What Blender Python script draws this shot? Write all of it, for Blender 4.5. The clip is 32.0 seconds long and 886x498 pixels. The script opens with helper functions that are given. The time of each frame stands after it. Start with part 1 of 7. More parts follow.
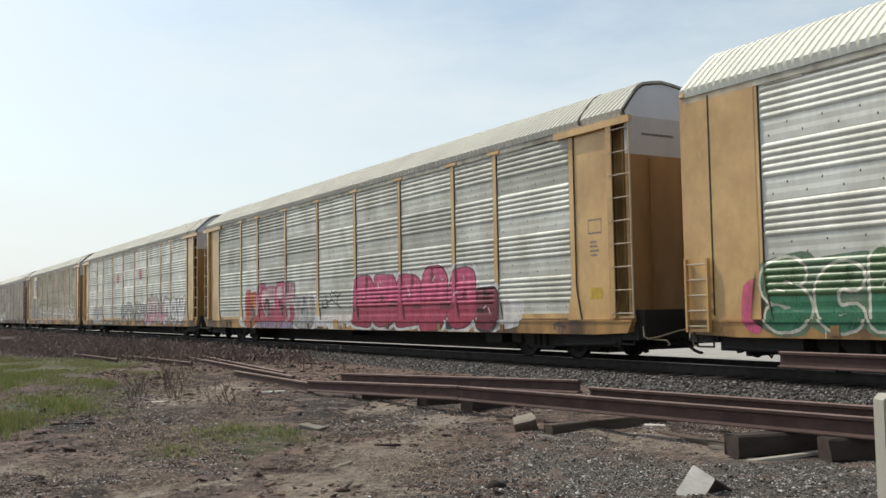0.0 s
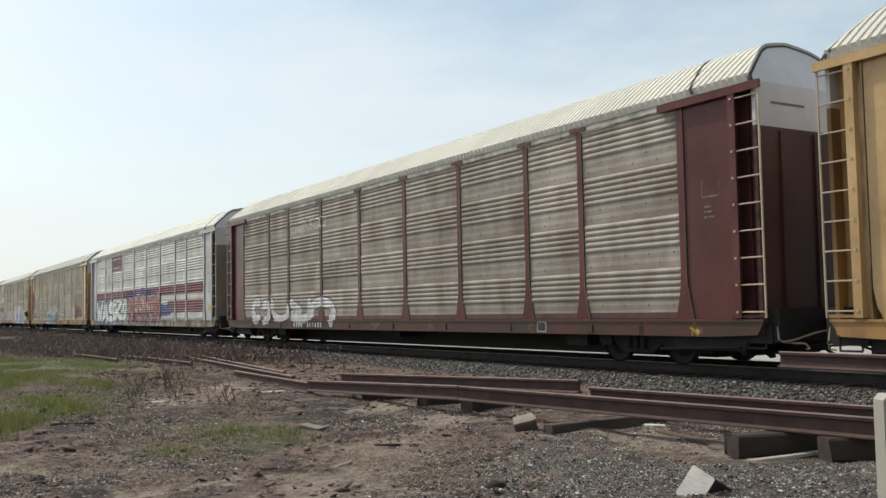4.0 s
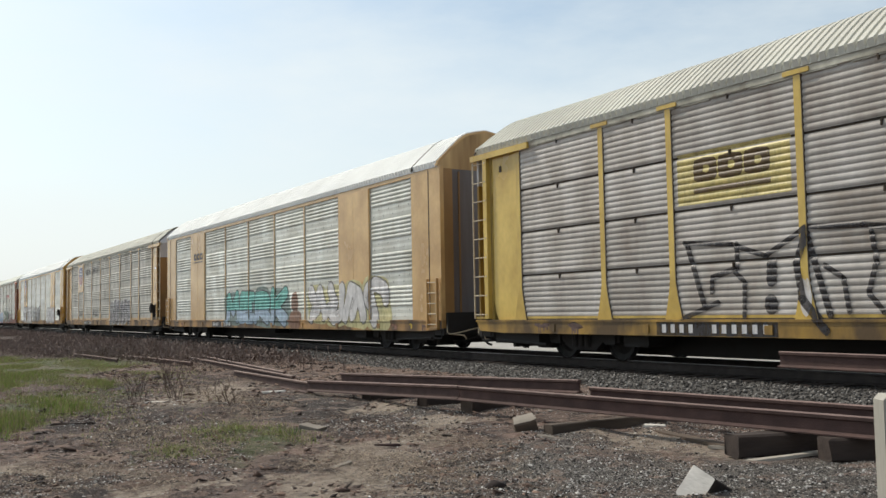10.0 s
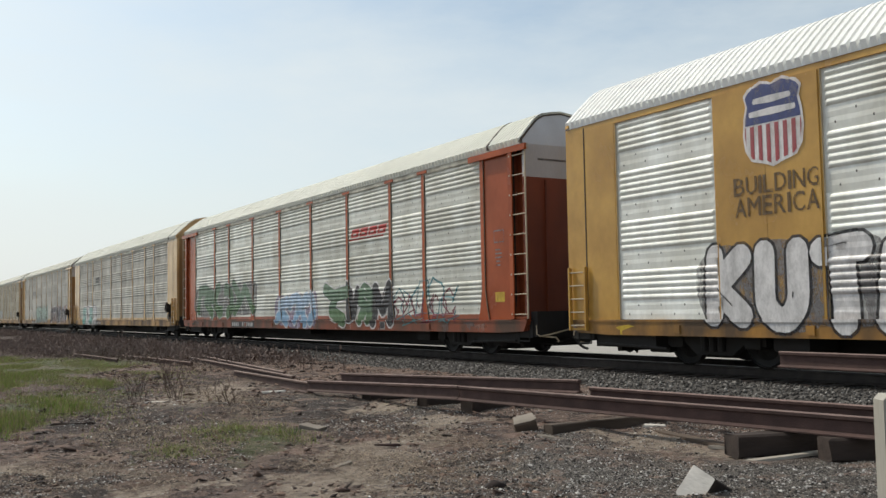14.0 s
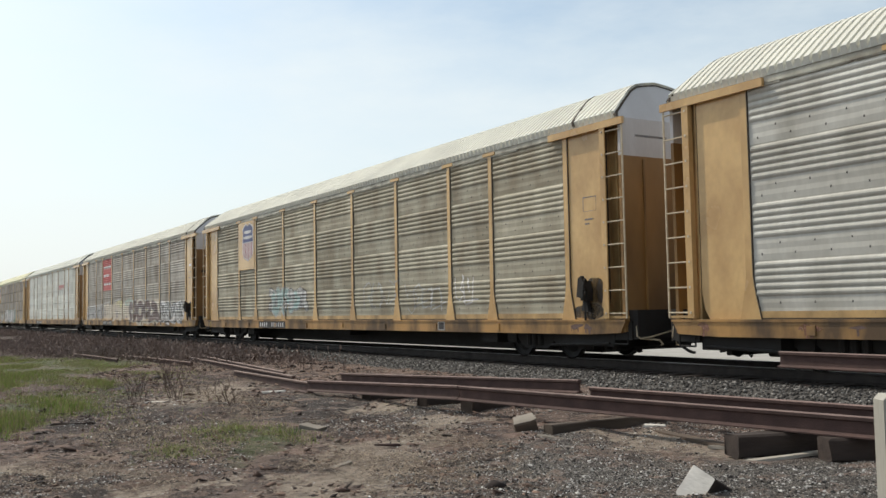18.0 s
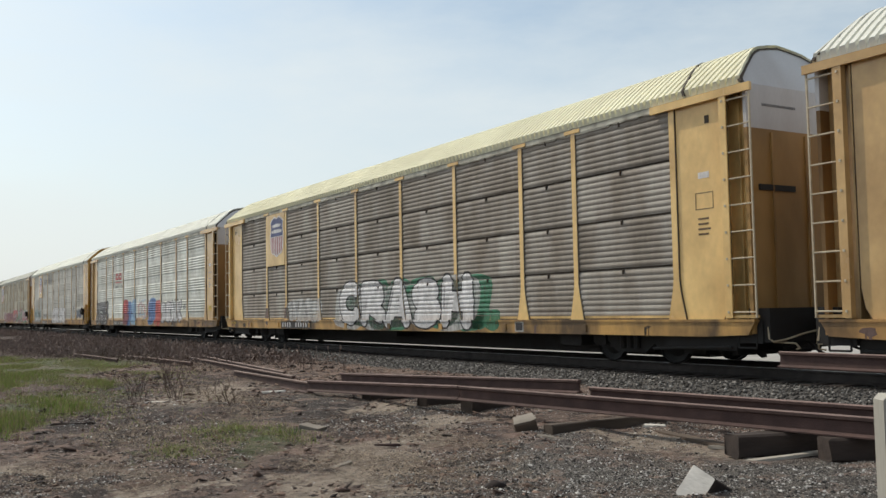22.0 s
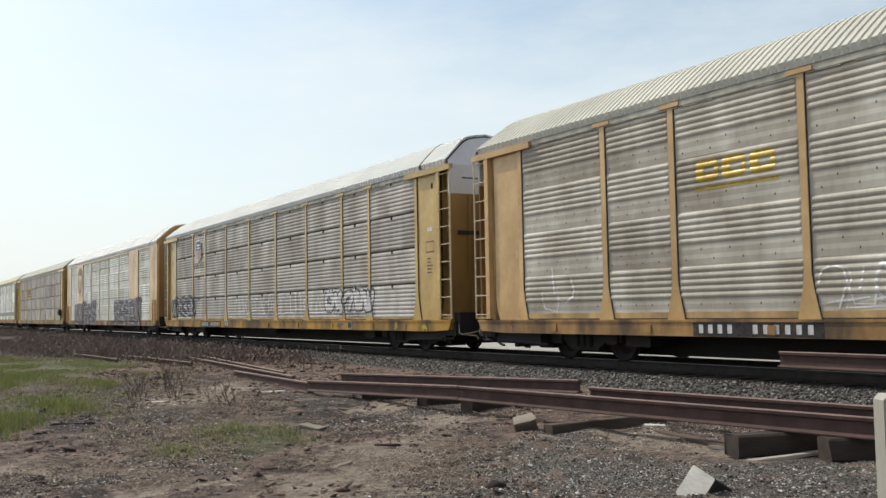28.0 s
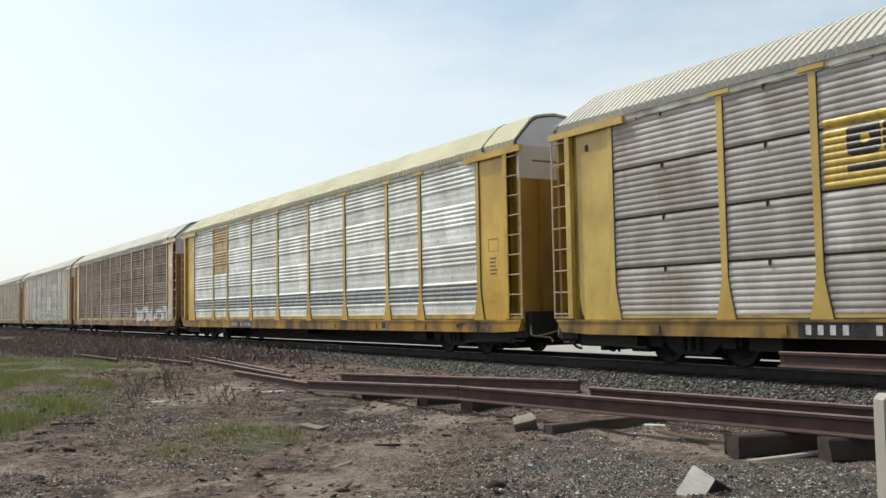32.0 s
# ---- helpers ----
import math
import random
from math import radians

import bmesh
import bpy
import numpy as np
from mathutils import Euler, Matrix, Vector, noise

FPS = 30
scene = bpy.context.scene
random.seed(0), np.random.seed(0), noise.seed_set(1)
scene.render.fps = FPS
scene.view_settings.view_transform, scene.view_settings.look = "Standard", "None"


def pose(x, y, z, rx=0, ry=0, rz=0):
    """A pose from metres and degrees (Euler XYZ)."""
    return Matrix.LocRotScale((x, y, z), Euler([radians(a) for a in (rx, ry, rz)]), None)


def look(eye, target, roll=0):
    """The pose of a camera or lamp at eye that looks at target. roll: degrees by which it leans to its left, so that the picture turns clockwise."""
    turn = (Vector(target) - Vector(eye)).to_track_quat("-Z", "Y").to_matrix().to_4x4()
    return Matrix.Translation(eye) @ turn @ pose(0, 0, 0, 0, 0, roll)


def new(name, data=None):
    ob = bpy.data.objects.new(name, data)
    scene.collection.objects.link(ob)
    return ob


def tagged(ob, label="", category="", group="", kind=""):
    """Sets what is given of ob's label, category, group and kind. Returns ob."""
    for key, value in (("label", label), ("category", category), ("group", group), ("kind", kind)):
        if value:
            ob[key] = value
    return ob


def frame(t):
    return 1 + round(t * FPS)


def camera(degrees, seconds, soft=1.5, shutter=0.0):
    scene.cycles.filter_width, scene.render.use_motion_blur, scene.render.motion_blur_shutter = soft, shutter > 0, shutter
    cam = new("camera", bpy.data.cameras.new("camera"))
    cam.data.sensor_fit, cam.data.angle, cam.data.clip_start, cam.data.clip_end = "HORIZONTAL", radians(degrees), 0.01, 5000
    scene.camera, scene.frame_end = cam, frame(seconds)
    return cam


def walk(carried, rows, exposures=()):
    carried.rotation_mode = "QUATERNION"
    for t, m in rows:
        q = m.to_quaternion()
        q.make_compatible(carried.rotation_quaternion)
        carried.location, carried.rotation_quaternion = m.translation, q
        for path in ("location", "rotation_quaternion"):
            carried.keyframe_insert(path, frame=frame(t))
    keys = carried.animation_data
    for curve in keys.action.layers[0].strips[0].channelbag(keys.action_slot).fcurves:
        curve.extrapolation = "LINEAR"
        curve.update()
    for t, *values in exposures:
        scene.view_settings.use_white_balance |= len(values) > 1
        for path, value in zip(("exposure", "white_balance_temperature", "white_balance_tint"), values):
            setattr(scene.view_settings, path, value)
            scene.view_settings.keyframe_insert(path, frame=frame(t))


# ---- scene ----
# camera: still, about 1.4 m above the ground beside the track
EYE = Vector((0.0, 0.0, 1.07))
YAW, TILT = radians(59.06), radians(3.727)
AIM = EYE + Vector((-math.sin(YAW) * math.cos(TILT), math.cos(YAW) * math.cos(TILT), math.sin(TILT)))
cam = camera(50.15, 32.0, soft=1.5)
walk(cam, [(0.0, look(EYE, AIM, -1.0)), (32.0, look(EYE, AIM, -1.0))], exposures=[(0.0, -0.07), (3.5, -0.07), (6.0, -0.04), (10.0, -0.04), (11.0, -0.09), (12.0, -0.13), (13.0, -0.11), (14.0, -0.19), (14.8, -0.14), (16.5, -0.05), (18.0, -0.01), (20.2, -0.01), (21.0, -0.10), (22.0, -0.17), (23.0, -0.10), (24.0, -0.14), (25.0, -0.04), (28.0, -0.01), (32.0, 0.01)])

# ---- world, sun ----
SUN_DIR = Vector((-0.60, -0.22, 0.78)).normalized()
world = bpy.data.worlds.new("sky")
scene.world = world
world.use_nodes = True
wn = world.node_tree
sky = wn.nodes.new("ShaderNodeTexSky")
sky.sky_type = "NISHITA"
sky.sun_disc = False
sky.sun_elevation = math.asin(SUN_DIR.z)
sky.sun_rotation = math.atan2(SUN_DIR.x, SUN_DIR.y)
sky.air_density, sky.dust_density, sky.ozone_density = 1.0, 2.2, 1.2
haze = wn.nodes.new("ShaderNodeMix")
haze.data_type, haze.blend_type = "RGBA", "MULTIPLY"
haze.inputs[0].default_value, haze.inputs[7].default_value = 1.0, (0.99, 1.055, 1.005, 1)
pale = wn.nodes.new("ShaderNodeHueSaturation")
pale.inputs["Saturation"].default_value = 0.76
wn.links.new(sky.outputs[0], pale.inputs["Color"])
wn.links.new(pale.outputs[0], haze.inputs[6])
# thin high cloud
wtc = wn.nodes.new("ShaderNodeTexCoord")
wmp = wn.nodes.new("ShaderNodeMapping")
wmp.inputs["Scale"].default_value = (1.2, 1.2, 3.5)
wnoise = wn.nodes.new("ShaderNodeTexNoise")
wnoise.inputs["Scale"].default_value, wnoise.inputs["Detail"].default_value, wnoise.inputs["Roughness"].default_value = 1.6, 7, 0.6
wrange = wn.nodes.new("ShaderNodeMapRange")
wrange.inputs[1].default_value, wrange.inputs[2].default_value, wrange.inputs[4].default_value = 0.40, 0.66, 0.58
veil = wn.nodes.new("ShaderNodeMix")
veil.data_type = "RGBA"
veil.inputs[7].default_value = (6.25, 6.6, 6.5, 1)
wn.links.new(wtc.outputs["Generated"], wmp.inputs[0])
wn.links.new(wmp.outputs[0], wnoise.inputs["Vector"])
wn.links.new(wnoise.outputs[0], wrange.inputs[0])
wn.links.new(wrange.outputs[0], veil.inputs[0])
wn.links.new(haze.outputs[2], veil.inputs[6])
low = wn.nodes.new("ShaderNodeMix")
low.data_type = "RGBA"
low.inputs[7].default_value = (5.95, 6.3, 6.45, 1)
wsep = wn.nodes.new("ShaderNodeSeparateXYZ")
wlow = wn.nodes.new("ShaderNodeMapRange")
wlow.inputs[1].default_value, wlow.inputs[2].default_value, wlow.inputs[3].default_value, wlow.inputs[4].default_value = 0.0, 0.30, 0.75, 0.0
wn.links.new(wtc.outputs["Generated"], wsep.inputs[0])
wn.links.new(wsep.outputs["Z"], wlow.inputs[0])
wn.links.new(wlow.outputs[0], low.inputs[0])
wn.links.new(veil.outputs[2], low.inputs[6])
wn.links.new(low.outputs[2], wn.nodes["Background"].inputs[0])
wn.nodes["Background"].inputs[1].default_value = 0.15
sun_data = bpy.data.lights.new("sun", "SUN")
sun_data.energy, sun_data.angle, sun_data.color = 3.2, radians(1.2), (1.0, 0.92, 0.80)
sun = new("sun", sun_data)
sun.matrix_world = look(SUN_DIR * 60, (0, 0, 0))

# ---- plan, metres; z = 0 is the top of the running rails ----
SIDE = 12.39            # near side of the train
TRACK = SIDE + 1.52     # middle of the track
HALF = 1.52
GROUND = -0.30
PITCH = 28.55           # from coupler to coupler
SPEED = 22.195
FRONT0 = -13.58         # front of the second car at the start

# ---- materials ----
MATS = {}


def mat(name, color, rough=0.7, metal=0.0, grain=12.0, amount=0.25, dirt=None, streak=False, bump=0.15, spread=0.12, fine=60.0, stretch=None, sharp=0.18):
    """A painted, metal, wooden or earthen surface with grain at two scales, a slight difference from piece to piece and dirt."""
    if name in MATS:
        return MATS[name]
    m = bpy.data.materials.new(name)
    MATS[name] = m
    m.use_nodes = True
    nt, N = m.node_tree, m.node_tree.nodes
    b = N["Principled BSDF"]
    b.inputs["Roughness"].default_value, b.inputs["Metallic"].default_value = rough, metal
    tc = N.new("ShaderNodeTexCoord")
    mp = N.new("ShaderNodeMapping")
    mp.inputs["Scale"].default_value = stretch or ((1, 1, 0.12) if streak else (1, 1, 1))
    nt.links.new(tc.outputs["Object"], mp.inputs[0])
    oi = N.new("ShaderNodeObjectInfo")
    add = N.new("ShaderNodeVectorMath")
    mul = N.new("ShaderNodeMath")
    mul.operation = "MULTIPLY"
    mul.inputs[1].default_value = 37.0
    nt.links.new(oi.outputs["Random"], mul.inputs[0])
    nt.links.new(mp.outputs[0], add.inputs[0])
    nt.links.new(mul.outputs[0], add.inputs[1])
    n1 = N.new("ShaderNodeTexNoise")
    n1.inputs["Scale"].default_value, n1.inputs["Detail"].default_value = grain, 5
    n2 = N.new("ShaderNodeTexNoise")
    n2.inputs["Scale"].default_value, n2.inputs["Detail"].default_value = fine, 3
    for n in (n1, n2):
        nt.links.new(add.outputs[0], n.inputs["Vector"])
    ramp = N.new("ShaderNodeMapRange")
    ramp.inputs[1].default_value, ramp.inputs[2].default_value = 0.5 - sharp, 0.5 + sharp
    nt.links.new(n1.outputs[0], ramp.inputs[0])
    mix = N.new("ShaderNodeMix")
    mix.data_type = "RGBA"
    c = Vector(color[:3])
    d = Vector(dirt) if dirt else c * (1 - amount)
    mix.inputs[6].default_value = (*(c * (1 + amount * 0.25)), 1)
    mix.inputs[7].default_value = (*d, 1)
    if dirt:
        ramp.inputs[4].default_value = amount
    nt.links.new(ramp.outputs[0], mix.inputs[0])
    hsv = N.new("ShaderNodeHueSaturation")
    v = N.new("ShaderNodeMapRange")
    v.inputs[3].default_value, v.inputs[4].default_value = 1 - spread, 1 + spread
    nt.links.new(oi.outputs["Random"], v.inputs[0])
    v2 = N.new("ShaderNodeMapRange")
    v2.inputs[3].default_value, v2.inputs[4].default_value = 1 - min(amount, 0.26) * 0.5, 1 + min(amount, 0.26) * 0.5
    nt.links.new(n2.outputs[0], v2.inputs[0])
    vv = N.new("ShaderNodeMath")
    vv.operation = "MULTIPLY"
    nt.links.new(v.outputs[0], vv.inputs[0])
    nt.links.new(v2.outputs[0], vv.inputs[1])
    nt.links.new(vv.outputs[0], hsv.inputs["Value"])
    nt.links.new(mix.outputs[2], hsv.inputs["Color"])
    nt.links.new(hsv.outputs[0], b.inputs["Base Color"])
    r2 = N.new("ShaderNodeMapRange")
    r2.inputs[3].default_value, r2.inputs[4].default_value = max(0.05, rough - 0.12), min(1, rough + 0.12)
    nt.links.new(n1.outputs[0], r2.inputs[0])
    nt.links.new(r2.outputs[0], b.inputs["Roughness"])
    if bump:
        bp = N.new("ShaderNodeBump")
        bp.inputs["Strength"].default_value, bp.inputs["Distance"].default_value = bump, 0.01
        nt.links.new(n2.outputs[0], bp.inputs["Height"])
        nt.links.new(bp.outputs[0], b.inputs["Normal"])
    return m


# ---- mesh helpers ----
def obj(name, mesh, parent=None, label="", m=None):
    ob = new(name, mesh)
    if parent is not None:
        ob.parent = parent
    if m is not None:
        ob.matrix_basis = m
    if label:
        ob["label"] = label
    return ob


def mesh_of(name, verts, faces, mats, indices=None, smooth=False):
    me = bpy.data.meshes.new(name)
    me.from_pydata([tuple(v) for v in verts], [], [tuple(f) for f in faces])
    for mm in (mats if isinstance(mats, (list, tuple)) else [mats]):
        me.materials.append(mm)
    if indices is not None:
        me.polygons.foreach_set("material_index", indices)
    if smooth:
        me.polygons.foreach_set("use_smooth", [True] * len(me.polygons))
    me.update()
    return me


class Build:
    """Gathers verts and faces of boxes, prisms and tubes into one mesh."""

    def __init__(self):
        self.v, self.f, self.i = [], [], []

    def add(self, verts, faces, k=0):
        n = len(self.v)
        self.v += [tuple(p) for p in verts]
        self.f += [tuple(a + n for a in q) for q in faces]
        self.i += [k] * len(faces)

    def box(self, x0, x1, y0, y1, z0, z1, k=0, b=0.0):
        if b:
            pts = [(x0 + b, z0), (x1 - b, z0), (x1, z0 + b), (x1, z1 - b), (x1 - b, z1), (x0 + b, z1), (x0, z1 - b), (x0, z0 + b)]
            return self.prism(pts, y0, y1, k)
        vs = [(x, y, z) for z in (z0, z1) for y in (y0, y1) for x in (x0, x1)]
        self.add(vs, [(0, 2, 3, 1), (4, 5, 7, 6), (0, 1, 5, 4), (2, 6, 7, 3), (0, 4, 6, 2), (1, 3, 7, 5)], k)

    def prism(self, pts, y0, y1, k=0):
        """pts in x, z, drawn out along y."""
        n = len(pts)
        area = sum(pts[i][0] * pts[(i + 1) % n][1] - pts[(i + 1) % n][0] * pts[i][1] for i in range(n))
        if area < 0:
            pts = pts[::-1]
        self.add([(x, y0, z) for x, z in pts] + [(x, y1, z) for x, z in pts],
                 [tuple(range(n)), tuple(range(2 * n - 1, n - 1, -1))] + [(i + n, (i + 1) % n + n, (i + 1) % n, i) for i in range(n)], k)

    def prism_x(self, pts, x0, x1, k=0):
        """pts in y, z, drawn out along x."""
        n = len(pts)
        area = sum(pts[i][0] * pts[(i + 1) % n][1] - pts[(i + 1) % n][0] * pts[i][1] for i in range(n))
        if area < 0:
            pts = pts[::-1]
        self.add([(x0, y, z) for y, z in pts] + [(x1, y, z) for y, z in pts],
                 [tuple(range(n))[::-1], tuple(range(n, 2 * n))] + [(i, (i + 1) % n, (i + 1) % n + n, i + n) for i in range(n)], k)

    def tube(self, a, b, r, n=6, k=0, r2=None):
        a, b = Vector(a), Vector(b)
        q = (b - a).to_track_quat("Z", "Y")
        r2 = r if r2 is None else r2
        vs = []
        for p, rr in ((a, r), (b, r2)):
            vs += [p + q @ Vector((rr * math.cos(t * math.tau / n), rr * math.sin(t * math.tau / n), 0)) for t in range(n)]
        self.add(vs, [tuple(range(n))[::-1], tuple(range(n, 2 * n))] + [(i, (i + 1) % n, (i + 1) % n + n, i + n) for i in range(n)], k)

    def sweep(self, pts, r, n=6, k=0):
        """A round bar bent along a line of points, in one piece."""
        P = [Vector(p) for p in pts]
        vs, fs = [], []
        for i, p in enumerate(P):
            q = (P[min(i + 1, len(P) - 1)] - P[max(i - 1, 0)]).to_track_quat("Z", "Y")
            vs += [p + q @ Vector((r * math.cos(t * math.tau / n), r * math.sin(t * math.tau / n), 0)) for t in range(n)]
        for i in range(len(P) - 1):
            fs += [(i * n + j, i * n + (j + 1) % n, (i + 1) * n + (j + 1) % n, (i + 1) * n + j) for j in range(n)]
        self.add(vs, [tuple(range(n))[::-1], tuple(range(len(vs) - n, len(vs)))] + fs, k)

    def mesh(self, name, mats, smooth=False):
        return mesh_of(name, self.v, self.f, mats, self.i if self.i else None, smooth)


def stuff_mesh(name, base_v, base_f, places, mats):
    """Many copies of a small shape as one mesh: places is an array of 4 x 4 matrices."""
    bv = np.array(base_v, float)
    n, k = len(places), len(bv)
    P = np.array(places)
    V = np.einsum("nij,kj->nki", P[:, :3, :3], bv) + P[:, None, :3, 3]
    me = bpy.data.meshes.new(name)
    m = len(base_f[0])
    F = (np.array(base_f)[None] + (np.arange(n) * k)[:, None, None]).reshape(-1)
    me.vertices.add(n * k)
    me.vertices.foreach_set("co", V.reshape(-1))
    nf = n * len(base_f)
    me.loops.add(nf * m)
    me.loops.foreach_set("vertex_index", F)
    me.polygons.add(nf)
    me.polygons.foreach_set("loop_start", np.arange(nf) * m)
    me.materials.append(mats)
    me.update(calc_edges=True)
    me.validate()
    return me


def scatter(rng, x, y, z, s, flat=0.6, lean=0.5):
    """Matrices for pieces at x, y, z of size s, turned at random."""
    n = len(x)
    M = np.zeros((n, 4, 4))
    a, t = rng.uniform(0, math.tau, n), rng.normal(0, lean, n)
    if lean > 1:
        t = np.sign(t) * rng.uniform(1.32, 1.58, n)
    ca, sa, ct, st = np.cos(a), np.sin(a), np.cos(t), np.sin(t)
    R = np.zeros((n, 3, 3))
    R[:, 0, 0], R[:, 0, 1] = ca, -sa
    R[:, 1, 0], R[:, 1, 1] = sa, ca
    R[:, 2, 2] = 1
    T = np.zeros((n, 3, 3))
    T[:, 0, 0] = 1
    T[:, 1, 1], T[:, 1, 2], T[:, 2, 1], T[:, 2, 2] = ct, -st, st, ct
    S = np.zeros((n, 3, 3))
    S[:, 0, 0], S[:, 1, 1], S[:, 2, 2] = s * rng.uniform(0.7, 1.3, n), s * rng.uniform(0.7, 1.3, n), s * flat * rng.uniform(0.7, 1.3, n)
    M[:, :3, :3] = R @ T @ S
    M[:, 0, 3], M[:, 1, 3], M[:, 2, 3], M[:, 3, 3] = x, y, z, 1
    return M


STONE_V = [(0.5, 0.05, 0.1), (-0.45, 0.1, 0.0), (0.0, 0.5, -0.1), (0.1, -0.48, 0.05), (0.05, 0.0, 0.5), (-0.1, 0.05, -0.5)]
STONE_F = [(0, 2, 4), (2, 1, 4), (1, 3, 4), (3, 0, 4), (2, 0, 5), (1, 2, 5), (3, 1, 5), (0, 3, 5)]

# ---- surfaces ----
PAINTS = {
    "tan": (0.58, 0.38, 0.166), "gold": (0.50, 0.29, 0.065), "yellow": (0.62, 0.395, 0.055), "olive": (0.58, 0.41, 0.10),
    "red": (0.36, 0.085, 0.03), "maroon": (0.13, 0.05, 0.045), "grey": (0.46, 0.47, 0.47), "pale": (0.58, 0.42, 0.24), "ochre": (0.53, 0.365, 0.125), "sand": (0.76, 0.52, 0.21),
}
SHEETS = {
    "silver": (0.51, 0.52, 0.475), "bright": (0.635, 0.645, 0.595), "mid": (0.485, 0.474, 0.430), "dull": (0.379, 0.353, 0.277), "dusk": (0.463, 0.438, 0.382), "drab": (0.375, 0.352, 0.31), "white": (0.77, 0.785, 0.745),
    "dark": (0.305, 0.279, 0.244), "mauve": (0.435, 0.412, 0.385), "rustgrey": (0.355, 0.317, 0.272), "brown": (0.227, 0.173, 0.143),
}


def paint(key):
    m = mat("paint_" + key, PAINTS[key], 0.24, 0.0, 1.0, 0.62, tuple(c * f for c, f in zip(PAINTS[key], (0.55, 0.46, 0.40))), False, 0.03, 0.06, 9.0, (1, 1, 0.75))
    if key in ("red", "maroon"):
        m.node_tree.nodes["Principled BSDF"].inputs["Specular IOR Level"].default_value = 0.2
    return m


def sill_paint(key):
    return mat("sill_" + key, tuple(a * f for a, f in zip(PAINTS[key], (0.62, 0.52, 0.39))), 0.5, 0.0, 1.3, 0.9, (0.060, 0.036, 0.020), False, 0.2, 0.05, 22.0, (1, 1, 0.5), 0.12)


def base_paint(key):
    return mat("base_" + key, tuple(a * 0.9 for a in PAINTS[key]), 0.36, 0.0, 2.0, 0.8, tuple(a * 0.3 for a in PAINTS[key]), False, 0.1, 0.05, 20.0, (1, 1, 0.5))


# end-wall paint: grime blotches, with the ends' shade darkened into the base colour
def shaded_grimy_paint(key):
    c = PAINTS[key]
    return mat("shaded_grimy_" + key, tuple(a * f for a, f in zip(c, (0.49, 0.41, 0.31))), 0.6, 0.0, 0.8, 0.8, tuple(a * f for a, f in zip(c, (0.22, 0.175, 0.13))), False, 0.0, 0.05, 2.2, (1, 1, 0.5))


def hood_paint(key):
    c = PAINTS[key]
    return mat("hood_" + key, tuple(a * 0.78 for a in c), 0.7, 0.0, 2.2, 0.85, tuple(a * f for a, f in zip(c, (0.30, 0.24, 0.2))), True, 0.05, 0.05, 8.0)


def sheet(key):
    """Weathered galvanised side sheets, streaked with dirt."""
    c = SHEETS[key]
    clean = key in ("bright", "white", "silver")
    dirt = tuple(a * f for a, f in zip(c, (0.76, 0.73, 0.67) if clean else (0.68, 0.65, 0.61) if key == "mid" else (0.63, 0.57, 0.51)))
    m = mat("sheet_" + key, c, 0.48 if clean else 0.62, 0.06 if clean else 0.0, 1.3, 0.85, dirt, True, 0.06, 0.2 if key == "silver" else 0.13, 12.0, (1.0, 1, 0.4))
    m.node_tree.nodes["Principled BSDF"].inputs["Specular IOR Level"].default_value = 0.35 if clean else 0.2
    return m


M_ROOF = {"silver": mat("roof_silver", (0.76, 0.765, 0.74), 0.85, 0.0, 0.7, 0.3, (0.58, 0.58, 0.55), False, 0.1),
          "white": mat("roof_white", (0.71, 0.71, 0.64), 0.88, 0.0, 0.7, 0.3, (0.50, 0.495, 0.43), False, 0.1),
          "grey": mat("roof_grey", (0.60, 0.59, 0.52), 0.88, 0.0, 0.7, 0.35, (0.40, 0.385, 0.345), False, 0.1),
          "cream": mat("roof_cream", (0.76, 0.735, 0.55), 0.85, 0.0, 0.7, 0.3, (0.48, 0.445, 0.31), False, 0.1)}
for m_ in M_ROOF.values():
    m_.node_tree.nodes["Principled BSDF"].inputs["Specular IOR Level"].default_value = 0.15
M_HOOD = mat("hood_white", (0.50, 0.49, 0.485), 0.6, 0.0, 1.2, 0.35, (0.33, 0.29, 0.27), True, 0.1)
M_BLUEDOOR = mat("door_slate", (0.17, 0.175, 0.20), 0.7, 0.0, 1.0, 0.85, (0.085, 0.058, 0.038), True, 0.1)
M_FASCIA = mat("roof_edge_strip", (0.50, 0.48, 0.40), 0.6, 0.0, 3.0, 0.75, (0.17, 0.145, 0.105), False, 0.1)
M_RUNG = mat("worn_pale_steel", (0.50, 0.43, 0.31), 0.5, 0.0, 6.0, 0.5, (0.30, 0.24, 0.16), False, 0.1)
M_RIVET = mat("dull_rivets", (0.12, 0.112, 0.10), 0.8)
# dull black for joints, rims, latches and dark gap lines
M_DULLBLACK = mat("dull_black", (0.035, 0.028, 0.022), 0.9, 0.0, 4.0, 0.6, (0.10, 0.07, 0.045))
M_DULLTAN = mat("dull_tan", (0.50, 0.41, 0.28), 0.7, 0.0, 2.0, 0.6, (0.24, 0.185, 0.12))
M_BLACK = mat("black_iron", (0.011, 0.010, 0.0095), 0.8, 0.0, 6, 0.5, (0.022, 0.016, 0.012), False, 0.3)
M_WHEEL = mat("wheel_steel", (0.012, 0.0105, 0.0095), 0.7, 0.1, 6, 0.4, None, False, 0.2)
M_TREAD = mat("bright_tread", (0.16, 0.15, 0.14), 0.4, 0.7, 6, 0.2, None, False, 0.05)
# rusty rails: dark body, paler top faces
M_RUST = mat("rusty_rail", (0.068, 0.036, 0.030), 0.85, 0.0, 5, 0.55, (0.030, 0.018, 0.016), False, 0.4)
M_RUSTTOP = mat("pale_rail_head", (0.17, 0.112, 0.098), 0.7, 0.1, 5, 0.5, (0.11, 0.066, 0.056), False, 0.3)
